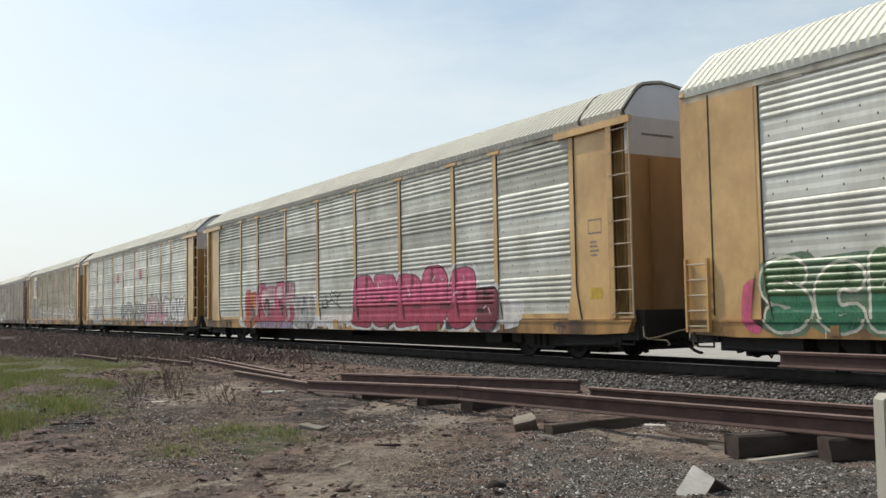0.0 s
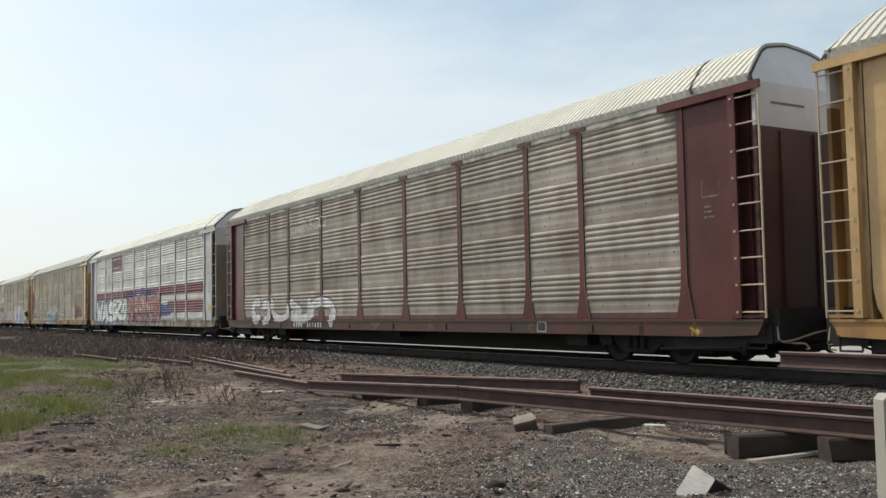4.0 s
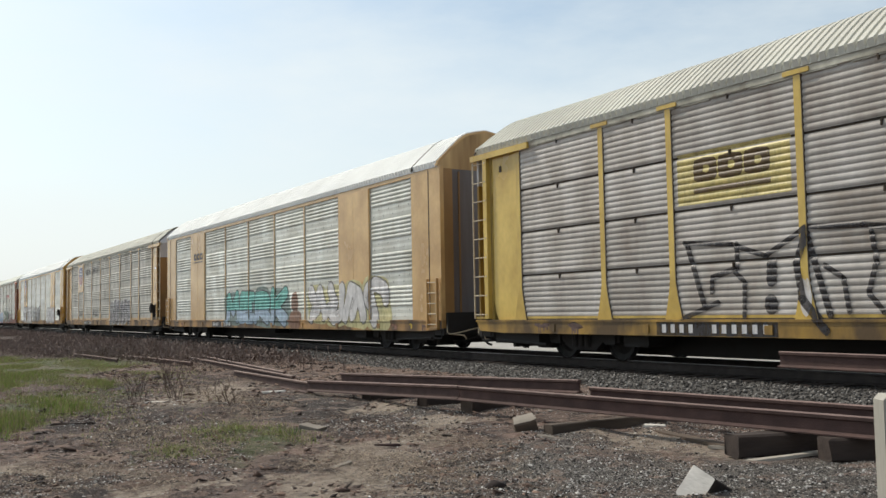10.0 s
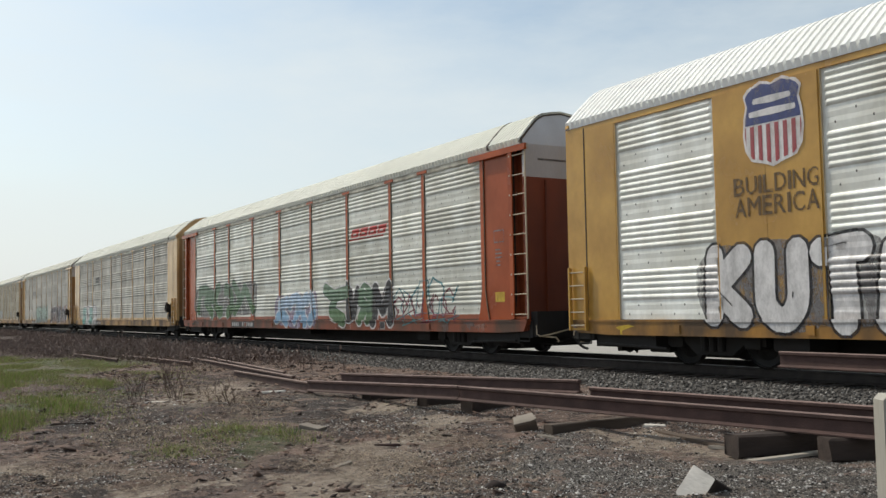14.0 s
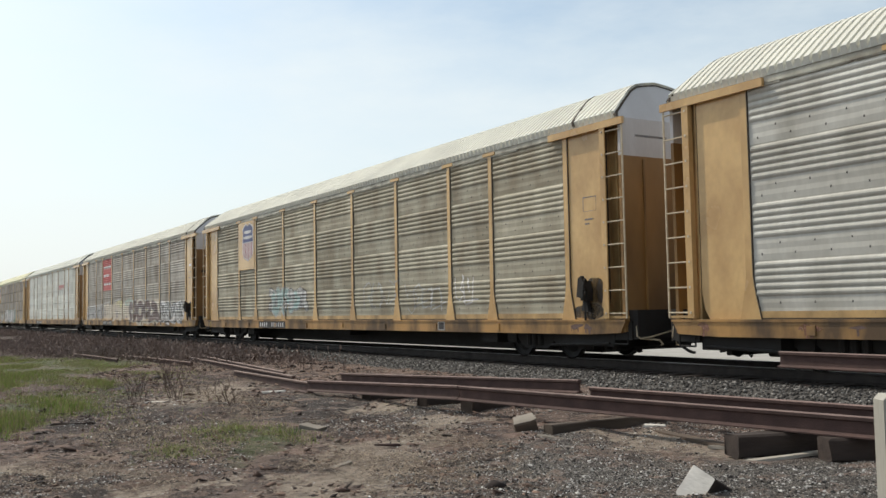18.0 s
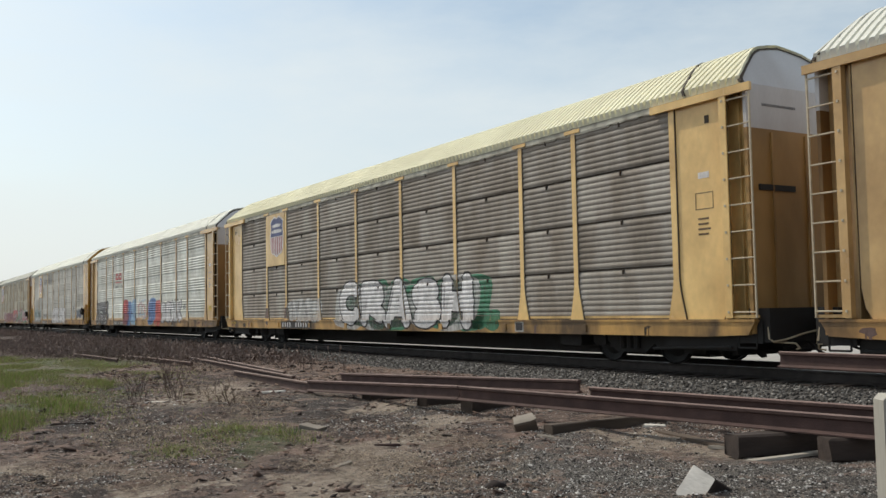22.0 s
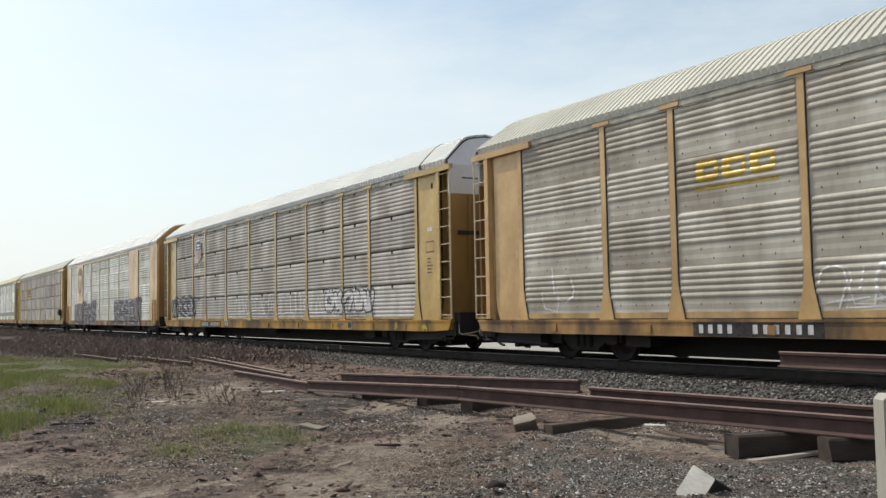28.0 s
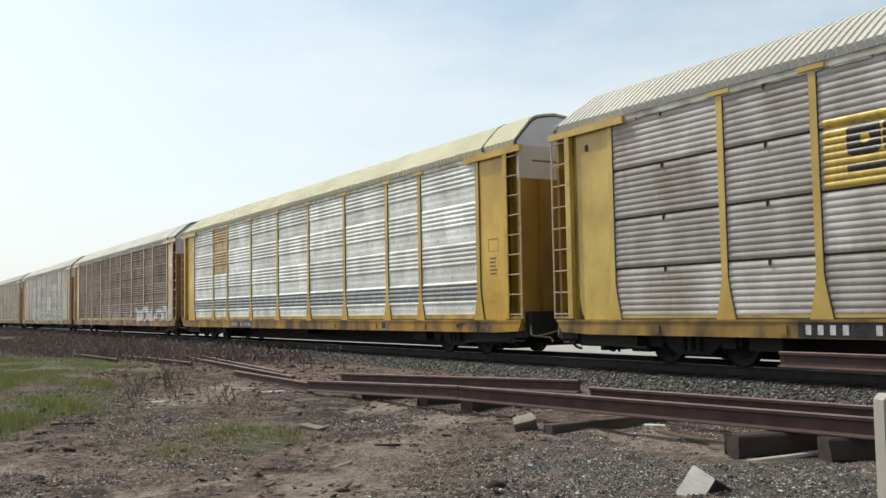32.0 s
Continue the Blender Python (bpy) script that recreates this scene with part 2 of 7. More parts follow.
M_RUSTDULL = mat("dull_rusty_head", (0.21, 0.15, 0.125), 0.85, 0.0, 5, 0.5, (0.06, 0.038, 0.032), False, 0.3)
M_DARKRAIL = mat("oily_rail", (0.035, 0.026, 0.022), 0.8, 0.0, 5, 0.4, None, False, 0.3)
M_RAILTOP = mat("polished_rail_head", (0.50, 0.48, 0.46), 0.5, 0.4, 6, 0.2, None, False, 0.05)
M_TIE = mat("creosote_timber", (0.040, 0.027, 0.021), 0.9, 0.0, 7, 0.6, (0.016, 0.011, 0.009), False, 0.6, 0.25, 40, (0.2, 1, 1))
M_WORNTIE = mat("worn_timber", (0.10, 0.072, 0.052), 0.9, 0.0, 7, 0.6, (0.04, 0.028, 0.021), False, 0.6, 0.25, 40, (0.2, 1, 1))
M_OLDWOOD = mat("grey_timber", (0.19, 0.165, 0.135), 0.9, 0.0, 7, 0.6, (0.075, 0.06, 0.05), False, 0.6, 0.25, 40, (0.25, 1, 1))
M_CUTWOOD = mat("pale_sawn_timber", (0.66, 0.625, 0.57), 0.85, 0.0, 9, 0.5, (0.30, 0.27, 0.24), False, 0.5, 0.1, 40, (0.25, 1, 1))
M_BOARD = mat("weathered_board", (0.40, 0.365, 0.31), 0.85, 0.0, 9, 0.6, (0.18, 0.15, 0.12), False, 0.5, 0.1, 40, (0.25, 1, 1))
M_STONE = mat("ballast_stone", (0.055, 0.051, 0.047), 0.9, 0.0, 1.1, 0.5, (0.05, 0.046, 0.042), False, 0.5, 0.1, 45)
M_POST = mat("white_post", (0.36, 0.35, 0.30), 0.7, 0.0, 5, 0.6, (0.22, 0.19, 0.165), True, 0.2)
M_POSTRED = mat("faded_red", (0.20, 0.075, 0.06), 0.7, 0.0, 5, 0.4, None, True, 0.2)


def island_mat(name, cols, rough=0.95):
    """Small loose pieces, each of its own shade."""
    m = bpy.data.materials.new(name)
    m.use_nodes = True
    nt, N = m.node_tree, m.node_tree.nodes
    g = N.new("ShaderNodeNewGeometry")
    r = N.new("ShaderNodeValToRGB")
    for i in range(len(cols) - 2):
        r.color_ramp.elements.new((i + 1) / (len(cols) - 1))
    for e, (i, c) in zip(r.color_ramp.elements, enumerate(cols)):
        e.position, e.color = i / (len(cols) - 1), (*c, 1)
    nt.links.new(g.outputs["Random Per Island"], r.inputs[0])
    nt.links.new(r.outputs[0], N["Principled BSDF"].inputs["Base Color"])
    N["Principled BSDF"].inputs["Roughness"].default_value = rough
    return m


M_STONES = island_mat("loose_ballast", [(0.0218, 0.0193, 0.0176), (0.0504, 0.0462, 0.0428), (0.0840, 0.0773, 0.0714), (0.1344, 0.1243, 0.1142), (0.3360, 0.3192, 0.2940)])
M_SHADEDSTONES = island_mat("oily_shaded_ballast", [(0.012, 0.011, 0.010), (0.03, 0.027, 0.024), (0.05, 0.045, 0.04), (0.10, 0.09, 0.08)])
M_PEBBLE = island_mat("loose_gravel", [(0.0108, 0.0090, 0.0081), (0.0270, 0.0234, 0.0216), (0.0630, 0.0567, 0.0513), (0.2160, 0.1998, 0.1800), (0.7650, 0.7380, 0.6930)])
M_GRASS = island_mat("spring_grass", [(0.15, 0.205, 0.045), (0.21, 0.29, 0.058), (0.27, 0.36, 0.075), (0.40, 0.36, 0.15), (0.34, 0.26, 0.165), (0.22, 0.165, 0.105)])
M_STRAW = island_mat("dry_grass", [(0.09, 0.064, 0.047), (0.20, 0.148, 0.108), (0.40, 0.32, 0.235), (0.05, 0.034, 0.026), (0.12, 0.085, 0.064)])
M_TWIGS = island_mat("brush_stems", [(0.15, 0.108, 0.090), (0.23, 0.172, 0.145), (0.29, 0.222, 0.19)])
M_TWIG = mat("bare_twigs", (0.115, 0.075, 0.058), 0.9, 0, 8, 0.4, None, False, 0.2)


# patches of the yard: place across, place away, half-widths
GRAVELLY = [(2.2, 7.6, 2.2, 1.3), (0.55, 8.35, 0.75, 0.85), (0.8, 7.4, 0.7, 0.6), (-1.6, 13.9, 0.6, 1.5), (-0.3, 13.4, 0.5, 1.2), (-2.2, 14.7, 0.85, 2.4), (1.1, 9.6, 0.5, 0.9)]
SANDY = [(-0.84, 8.1, 0.42, 0.95), (-1.05, 7.5, 0.4, 0.4), (-0.66, 9.4, 0.36, 0.9), (-0.38, 10.5, 0.34, 0.7), (0.05, 11.8, 0.36, 0.7), (-0.85, 13.8, 0.45, 0.8), (-0.42, 7.3, 0.2, 0.3), (2.15, 9.85, 0.42, 0.55), (1.7, 10.6, 0.3, 0.45), (2.62, 9.4, 0.35, 0.35), (-3.5, 8.7, 0.6, 0.35), (-4.14, 16.5, 0.7, 2.4), (-2.2, 7.8, 0.5, 0.25)]
DAMP = [(-1.8, 14.0, 1.1, 2.6), (-0.6, 12.6, 0.7, 1.6), (-4.0, 14.5, 1.4, 3.6), (-5.5, 19.0, 2.2, 3.0), (-2.63, 7.55, 0.35, 0.4), (-1.49, 8.23, 0.4, 0.6), (-3.5, 10.8, 0.4, 1.1), (-4.8, 11.9, 0.4, 0.8), (-0.7, 7.3, 0.35, 0.3), (-1.4, 11.6, 0.35, 0.6), (-13.0, 45.0, 6.0, 14.0)]
MOSSY = [(-12.04, 26.9, 1.1, 10.0), (-6.3, 14.9, 0.75, 2.3), (-6.0, 12.9, 0.55, 1.7), (-9.8, 26.0, 1.1, 8.0), (-2.67, 11.0, 0.28, 1.1), (-2.75, 9.7, 0.2, 0.65), (-1.95, 10.7, 0.32, 1.1), (-9.7, 23.3, 0.45, 6.0)]


def ground_material():
    m = bpy.data.materials.new("dirt_and_gravel")
    m.use_nodes = True
    nt, N = m.node_tree, m.node_tree.nodes
    b = N["Principled BSDF"]
    b.inputs["Roughness"].default_value = 0.95
    geo = N.new("ShaderNodeTexCoord")

    def noise_node(scale, detail=6, rough=0.6):
        n = N.new("ShaderNodeTexNoise")
        n.inputs["Scale"].default_value, n.inputs["Detail"].default_value, n.inputs["Roughness"].default_value = scale, detail, rough
        nt.links.new(geo.outputs["Object"], n.inputs["Vector"])
        return n.outputs[0]

    def span(v, a, b_, lo=0.0, hi=1.0):
        r = N.new("ShaderNodeMapRange")
        r.inputs[1].default_value, r.inputs[2].default_value, r.inputs[3].default_value, r.inputs[4].default_value = a, b_, lo, hi
        nt.links.new(v, r.inputs[0])
        return r.outputs[0]

    def mixc(f, a, b_):
        x = N.new("ShaderNodeMix")
        x.data_type = "RGBA"
        nt.links.new(f, x.inputs[0])
        for k, c in ((6, a), (7, b_)):
            if isinstance(c, tuple):
                x.inputs[k].default_value = (*c, 1)
            else:
                nt.links.new(c, x.inputs[k])
        return x.outputs[2]

    def cells(scale):
        g = N.new("ShaderNodeTexVoronoi")
        g.inputs["Scale"].default_value = scale
        nt.links.new(geo.outputs["Object"], g.inputs["Vector"])
        c_ = N.new("ShaderNodeSeparateColor")
        nt.links.new(g.outputs["Color"], c_.inputs[0])
        return c_.outputs[0], c_.outputs[1]

    def dot(axis):
        d = N.new("ShaderNodeVectorMath")
        d.operation = "DOT_PRODUCT"
        d.inputs[1].default_value = axis
        nt.links.new(geo.outputs["Object"], d.inputs[0])
        return d.outputs["Value"]

    def calc(op, a_, b_):
        c_ = N.new("ShaderNodeMath")
        c_.operation = op
        for k, x in enumerate((a_, b_)):
            if isinstance(x, (int, float)):
                c_.inputs[k].default_value = x
            else:
                nt.links.new(x, c_.inputs[k])
        return c_.outputs[0]

    # patches lie along two axes of the yard, across it and away from the near corner
    across = calc("ADD", dot((0.514, 0.858, 0)), span(noise_node(1.6, 6, 0.7), 0.2, 0.8, -0.9, 0.9))
    away = calc("ADD", dot((-0.858, 0.514, 0)), span(noise_node(1.1, 6, 0.7), 0.2, 0.8, -1.6, 1.6))

    def patches(spots, soft=0.7):
        total = None
        for u_, v_, ru, rv in spots:
            du, dv = calc("DIVIDE", calc("SUBTRACT", across, u_), ru), calc("DIVIDE", calc("SUBTRACT", away, v_), rv)
            d = calc("ADD", calc("MULTIPLY", du, du), calc("MULTIPLY", dv, dv))
            m_ = span(d, 1.0 + soft, 1.0 - soft)
            total = m_ if total is None else calc("MAXIMUM", total, m_)
        return total

    shade, pick = cells(85)
    shade2, pick2 = cells(48)
    shade3, pick3 = cells(150)
    gravel = mixc(span(shade, 0, 1), (0.011, 0.0092, 0.0080), (0.135, 0.117, 0.100))
    gravel = mixc(span(pick3, 0.76, 0.81), gravel, (0.36, 0.325, 0.285))
    soil = mixc(span(noise_node(3.2, 12, 0.82), 0.38, 0.62), (0.245, 0.166, 0.129), (0.040, 0.023, 0.018))
    litter = mixc(span(noise_node(22, 8, 0.85), 0.40, 0.62), (0.37, 0.26, 0.207), (0.052, 0.033, 0.026))
    base = mixc(span(noise_node(0.8, 9, 0.75), 0.42, 0.62), soil, litter)
    g_mask = calc("MAXIMUM", patches(GRAVELLY), span(noise_node(0.7, 6, 0.7), 0.56, 0.66, 0.0, 0.4))
    c = mixc(g_mask, base, gravel)
    sand = mixc(span(noise_node(14, 10, 0.8), 0.35, 0.65), (0.53, 0.44, 0.345), (0.20, 0.155, 0.118))
    c = mixc(calc("MULTIPLY", patches(DAMP, 0.9), span(noise_node(2.6, 10, 0.8), 0.34, 0.54, 0.4, 0.97)), c, (0.026, 0.0155, 0.0125))
    c = mixc(calc("MULTIPLY", span(g_mask, 0.0, 1.0, 1.0, 0.25), span(noise_node(1.5, 10, 0.82), 0.54, 0.62, 0.0, 0.75)), c, (0.030, 0.019, 0.015))
    c = mixc(span(noise_node(2.3, 5, 0.6), 0.53, 0.60, 0.0, 0.62), c, (0.31, 0.212, 0.165))
    bare = span(g_mask, 0.0, 1.0, 1.0, 0.3)
    c = mixc(calc("MULTIPLY", bare, span(noise_node(3.4, 5, 0.62), 0.52, 0.58, 0.0, 0.62)), c, (0.024, 0.0155, 0.0125))
    c = mixc(calc("MULTIPLY", bare, span(noise_node(9.0, 6, 0.65), 0.54, 0.60, 0.0, 0.60)), c, (0.020, 0.013, 0.0105))
    c = mixc(calc("MULTIPLY", patches(SANDY), span(noise_node(4.5, 8, 0.7), 0.30, 0.48, 0.45, 0.95)), c, sand)
    c = mixc(span(away, 26, 48, 0.0, 0.7), c, (0.045, 0.031, 0.024))
    c = mixc(calc("MULTIPLY", patches(MOSSY, 0.9), span(noise_node(5, 8, 0.75), 0.36, 0.58, 0.3, 0.9)), c, (0.068, 0.100, 0.020))
    chips = mixc(span(pick, 0.982, 0.988), c, (0.34, 0.31, 0.275))
    chips2 = mixc(span(pick2, 0.988, 0.992), chips, (0.55, 0.51, 0.46))
    nt.links.new(chips2, b.inputs["Base Color"])
    bp = N.new("ShaderNodeBump")
    bp.inputs["Strength"].default_value, bp.inputs["Distance"].default_value = 1.0, 0.11
    nt.links.new(noise_node(11, 10, 0.75), bp.inputs["Height"])
    nt.links.new(bp.outputs[0], b.inputs["Normal"])
    return m


M_GROUND = ground_material()
M_LOT = mat("pale_gravel_lot", (0.33, 0.315, 0.29), 0.95, 0.0, 1.5, 0.4, (0.19, 0.18, 0.16), False, 0.3, 0.05, 30)

# ---- ground: one sheet to the horizon, finely cut near the camera ----
def height(x, y):
    near = math.exp(-((x + 8) ** 2 + (y - 4) ** 2) / 500)
    return GROUND + near * (0.05 * noise.noise((x * 0.35, y * 0.35, 0)) + 0.035 * noise.noise((x * 1.6, y * 1.6, 3)) + 0.028 * noise.noise((x * 4.5, y * 4.5, 5)))


def cuts(lo, a, b, hi, step, grow=1.25):
    c = list(np.arange(a, b, step))
    s, p, q = step, c[0], c[-1]
    left, right = [], []
    while p > lo:
        s *= grow
        p -= s
        left.append(max(p, lo))
    s = step
    while q < hi:
        s *= grow
        q += s
        right.append(min(q, hi))
    return left[::-1] + c + right


gx, gy = cuts(-2600, -22, 0, 2600, 0.09), cuts(-2600, 0, 10.9, 2600, 0.09)
gv = [(x, y, height(x, y) if y < 11.2 else GROUND) for y in gy for x in gx]
nx = len(gx)
gf = [(j * nx + i, j * nx + i + 1, (j + 1) * nx + i + 1, (j + 1) * nx + i) for j in range(len(gy) - 1) for i in range(nx - 1)]
ground = tagged(new("ground", mesh_of("ground", gv, gf, M_GROUND, smooth=True)), "brown dirt and grey gravel ground with dry grass", "ground", kind="structure")

lot = Build()
lot.box(-900, 160, 17.6, 120, GROUND - 0.2, GROUND + 0.03)
tagged(new("pavement", lot.mesh("pavement", M_LOT)), "pale sunlit gravel lot beyond the track", "gravel lot", kind="structure")

# ---- track bed ----
bed = Build()
bed.prism_x([(10.7, GROUND - 0.1), (10.9, GROUND + 0.0), (11.7, -0.215), (TRACK + 2.2, -0.215), (TRACK + 3.2, GROUND), (TRACK + 3.4, GROUND - 0.1)], -900, 160)
tagged(new("track_bed", bed.mesh("track_bed", M_STONE)), "grey crushed-stone ballast under the track", "ballast", kind="structure")
rng = np.random.default_rng(4)
n = 26000
u = rng.uniform(0, 1, n) ** 1.7
bx = 4 - u * 75
by = rng.uniform(10.75, 12.75, n)
bz = np.interp(by, [10.7, 10.9, 11.7, 13], [GROUND - 0.02, GROUND + 0.01, -0.205, -0.205])
by2 = rng.uniform(12.7, 15.5, 5000)
bx2 = 2 - rng.uniform(0, 1, 5000) ** 1.4 * 60
# from the car side inwards stones take a colour darkened for oil and shade
oily = by > 12.35
places = scatter(rng, bx, by, bz, rng.uniform(0.035, 0.075, n), 0.7)
places2 = np.concatenate([places[oily], scatter(rng, bx2, by2, np.full(5000, -0.205), rng.uniform(0.035, 0.07, 5000), 0.7)])
places = places[~oily]
tagged(new("ballast_stones", stuff_mesh("ballast_stones", STONE_V, STONE_F, places, M_STONES)), "loose grey crushed stone along the track", "ballast", kind="stuff")

tagged(new("oily_stones", stuff_mesh("oily_stones", STONE_V, STONE_F, places2, M_SHADEDSTONES)), "crushed stone under the train, darkened for oil and shade", "ballast", kind="stuff")

RAIL = [(-0.07, 0.0), (0.07, 0.0), (0.07, 0.012), (0.012, 0.032), (0.010, 0.135), (0.036, 0.150), (0.036, 0.178), (0.028, 0.186),
        (-0.028, 0.186), (-0.036, 0.178), (-0.036, 0.150), (-0.010, 0.135), (-0.012, 0.032), (-0.07, 0.012)]


def rail_mesh(name, pts, mats, sec=RAIL):
    """A flat-bottomed rail along a line of points at its base; mats: body, and top faces of the head."""
    v, f, mi = [], [], []
    n = len(sec)
    P = [Vector(p) for p in pts]
    for i, p in enumerate(P):
        d = (P[min(i + 1, len(P) - 1)] - P[max(i - 1, 0)]).normalized()
        s = Vector((-d.y, d.x, 0)).normalized()
        up = Vector((0, 0, 1))
        v += [p + s * a + up * b for a, b in sec]
    for i in range(len(P) - 1):
        for k in range(n):
            f.append((i * n + k, i * n + (k + 1) % n, (i + 1) * n + (k + 1) % n, (i + 1) * n + k))
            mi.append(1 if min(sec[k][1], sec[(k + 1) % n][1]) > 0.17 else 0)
    f += [tuple(range(n))[::-1], tuple(range((len(P) - 1) * n, len(P) * n))]
    mi += [0, 0]
    return mesh_of(name, v, f, mats, mi)


for y in (TRACK - 0.7525, TRACK + 0.7525):
    tagged(new("rail", rail_mesh("rail", [(-900, y, -0.186), (160, y, -0.186)], [M_DARKRAIL, M_RAILTOP])),
           "brown steel running rail with a polished top", "rail", "rails of the track", "structure")

# ---- rusty rails laid out beside the track, on timbers ----
FOOT = [(-0.07, 0.0), (0.07, 0.0), (0.07, 0.012), (0.014, 0.033), (-0.014, 0.033), (-0.07, 0.012)]
WEB = [(-0.012, 0.03), (0.012, 0.03), (0.010, 0.14), (-0.010, 0.14)]
HEAD = [(-0.010, 0.134), (0.010, 0.134), (0.036, 0.150), (0.036, 0.178), (0.028, 0.186), (-0.028, 0.186), (-0.036, 0.178), (-0.036, 0.150)]
SPARE = [
    ([(-15.3, 6.43, -0.27), (-10.65, 6.60, -0.10)], "rusty brown spare rail lying on timbers"),
    ([(-10.60, 6.58, -0.10), (-5.18, 7.42, -0.10), (0.5, 8.25, -0.10)], "long rusty spare rail lying on timbers"),
    ([(-16.6, 7.65, -0.27), (-10.34, 8.36, -0.10)], "rusty brown spare rail behind another rail"),
    ([(-9.33, 7.72, -0.10), (-5.9, 8.22, -0.10), (0.4, 9.1, -0.10)], "rusty brown spare rail behind another rail"),
    ([(-34.73, 5.9, -0.37), (-32.0, 6.05, -0.36), (-29.26, 6.2, -0.38)], "short rusty rail lying on the dirt"),
    ([(-31.84, 6.9, -0.37), (-28.5, 7.1, -0.36), (-25.27, 7.26, -0.37)], "short rusty rail lying on the dirt"),
    ([(-20.56, 6.87, -0.36), (-15.35, 6.46, -0.31)], "dull rusty rail lying on the dirt"),
    ([(-31.71, 8.38, -0.37), (-26.0, 7.9, -0.36), (-17.38, 6.99, -0.33)], "long rusty rail lying on the dirt"),
    ([(-27.99, 8.48, -0.35), (-18.87, 7.38, -0.33)], "rusty rail lying beside another on the dirt"),
    ([(-27.8, 8.65, -0.34), (-28.3, 10.9, -0.34)], "short rusty rail piece lying on the dirt"),
    ([(-26.9, 8.75, -0.34), (-26.3, 10.2, -0.34)], "short rusty rail piece lying on the dirt"),
]
for pts, label in SPARE:
    spare = tagged(new("spare_rail"), label, "rail", "spare rails")
    for nm, sec in (("rail_foot", FOOT), ("rail_web", WEB), ("rail_head", HEAD)):
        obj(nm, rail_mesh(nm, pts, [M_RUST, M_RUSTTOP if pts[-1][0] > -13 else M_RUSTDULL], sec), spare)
rack = new("rail_rack")
tagged(rack, "rusty rail held on low steel posts", "rail rack")
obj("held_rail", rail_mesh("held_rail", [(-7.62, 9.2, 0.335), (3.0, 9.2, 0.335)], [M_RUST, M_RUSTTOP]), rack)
for x in (-4.6, 1.2):
    b = Build()
    b.box(x - 0.06, x + 0.06, 9.12, 9.28, GROUND - 0.2, 0.33)
    b.box(x - 0.12, x + 0.12, 9.05, 9.35, 0.305, 0.335)
    obj("post", b.mesh("post", M_RUST), rack)


def timber(x, y, length, w, h, turn, m, tilt=0.0, z=None, name="timber", label="", roll=0.0, jag=0.02):
    """A worn sawn timber: eight corners cut and ends uneven."""
    r = random.Random(int(x * 91 + y * 57))
    v, f = [], []
    xs = [-0.5, -0.17, 0.2, 0.5]
    sec = [(-0.5, -0.42), (-0.42, -0.5), (0.42, -0.5), (0.5, -0.42), (0.5, 0.42), (0.42, 0.5), (-0.42, 0.5), (-0.5, 0.42)]
    for i, s in enumerate(xs):
        for a, b in sec:
            v.append((s * length + r.uniform(-jag, jag) * (1 if i in (0, 3) else 0), a * w + r.uniform(-0.5, 0.5) * jag * 0.5, b * h + h / 2 + r.uniform(-0.5, 0.5) * jag * 0.5))
    for i in range(3):
        for k in range(8):
            f.append((i * 8 + k, i * 8 + (k + 1) % 8, (i + 1) * 8 + (k + 1) % 8, (i + 1) * 8 + k))
    f += [tuple(range(8))[::-1], tuple(range(24, 32))]
    ob = new(name, mesh_of(name, v, f, m))
    ob.matrix_basis = pose(x, y, GROUND - 0.015 if z is None else z, roll, tilt, turn)
    return tagged(ob, label, "timber")


for x, y, ln, tn in [(-10.86, 7.33, 1.2, 104), (-13.5, 7.05, 0.9, 100), (-12.0, 7.22, 0.9, 96), (-6.02, 7.45, 1.4, 76), (-5.22, 7.85, 1.4, 62), (-2.0, 8.2, 2.2, 98)]:
    tagged(timber(x, y, ln, 0.23, 0.205, tn, M_TIE, label="dark creosoted timber under rusty rails"), group="timbers under the rails")
tagged(timber(-8.40, 7.28, 1.9, 0.15, 0.125, 91, M_WORNTIE, label="worn brown timber under rusty rails"), group="timbers under the rails")
blk2 = timber(-8.74, 6.30, 0.25, 0.20, 0.19, 62, M_WORNTIE, -14, None, "timber_block", "short dark timber block with a pale top on gravel", 22)
blk2.data.materials.append(M_OLDWOOD)
for q in (5, 13, 21):
    blk2.data.polygons[q].material_index = 1
timber(-10.62, 7.10, 0.6, 0.06, 0.03, 88, M_BOARD, 0, None, "board", "thin pale board beside a timber block")
timber(-5.84, 7.1, 0.85, 0.09, 0.03, 79, M_BOARD, -2, None, "board", "thin pale board lying on gravel")
timber(-7.15, 7.26, 1.35, 0.13, 0.035, -12, M_WORNTIE, 0, None, "board", "long dark board sunk in sandy gravel")
timber(-6.60, 7.06, 0.22, 0.05, 0.03, 20, M_BOARD, 0, None, "wood_scrap", "pale end of a broken board on gravel")
timber(-8.11, 6.2, 0.5, 0.07, 0.03, 5, M_OLDWOOD, 0, None, "board", "narrow splintered board lying on gravel")
timber(-7.83, 3.60, 0.34, 0.06, 0.035, 128, M_OLDWOOD, 0, None, "stick", "grey-brown broken stick on the dirt")
timber(-10.5, 4.45, 0.26, 0.2, 0.06, 30, M_OLDWOOD, 8, None, "flat_stone", "flat grey slab of stone on dirt")
timber(-8.75, 4.55, 0.26, 0.03, 0.03, 60, M_RUST, 0, None, "iron_bar", "short rusty iron bar on the dirt")
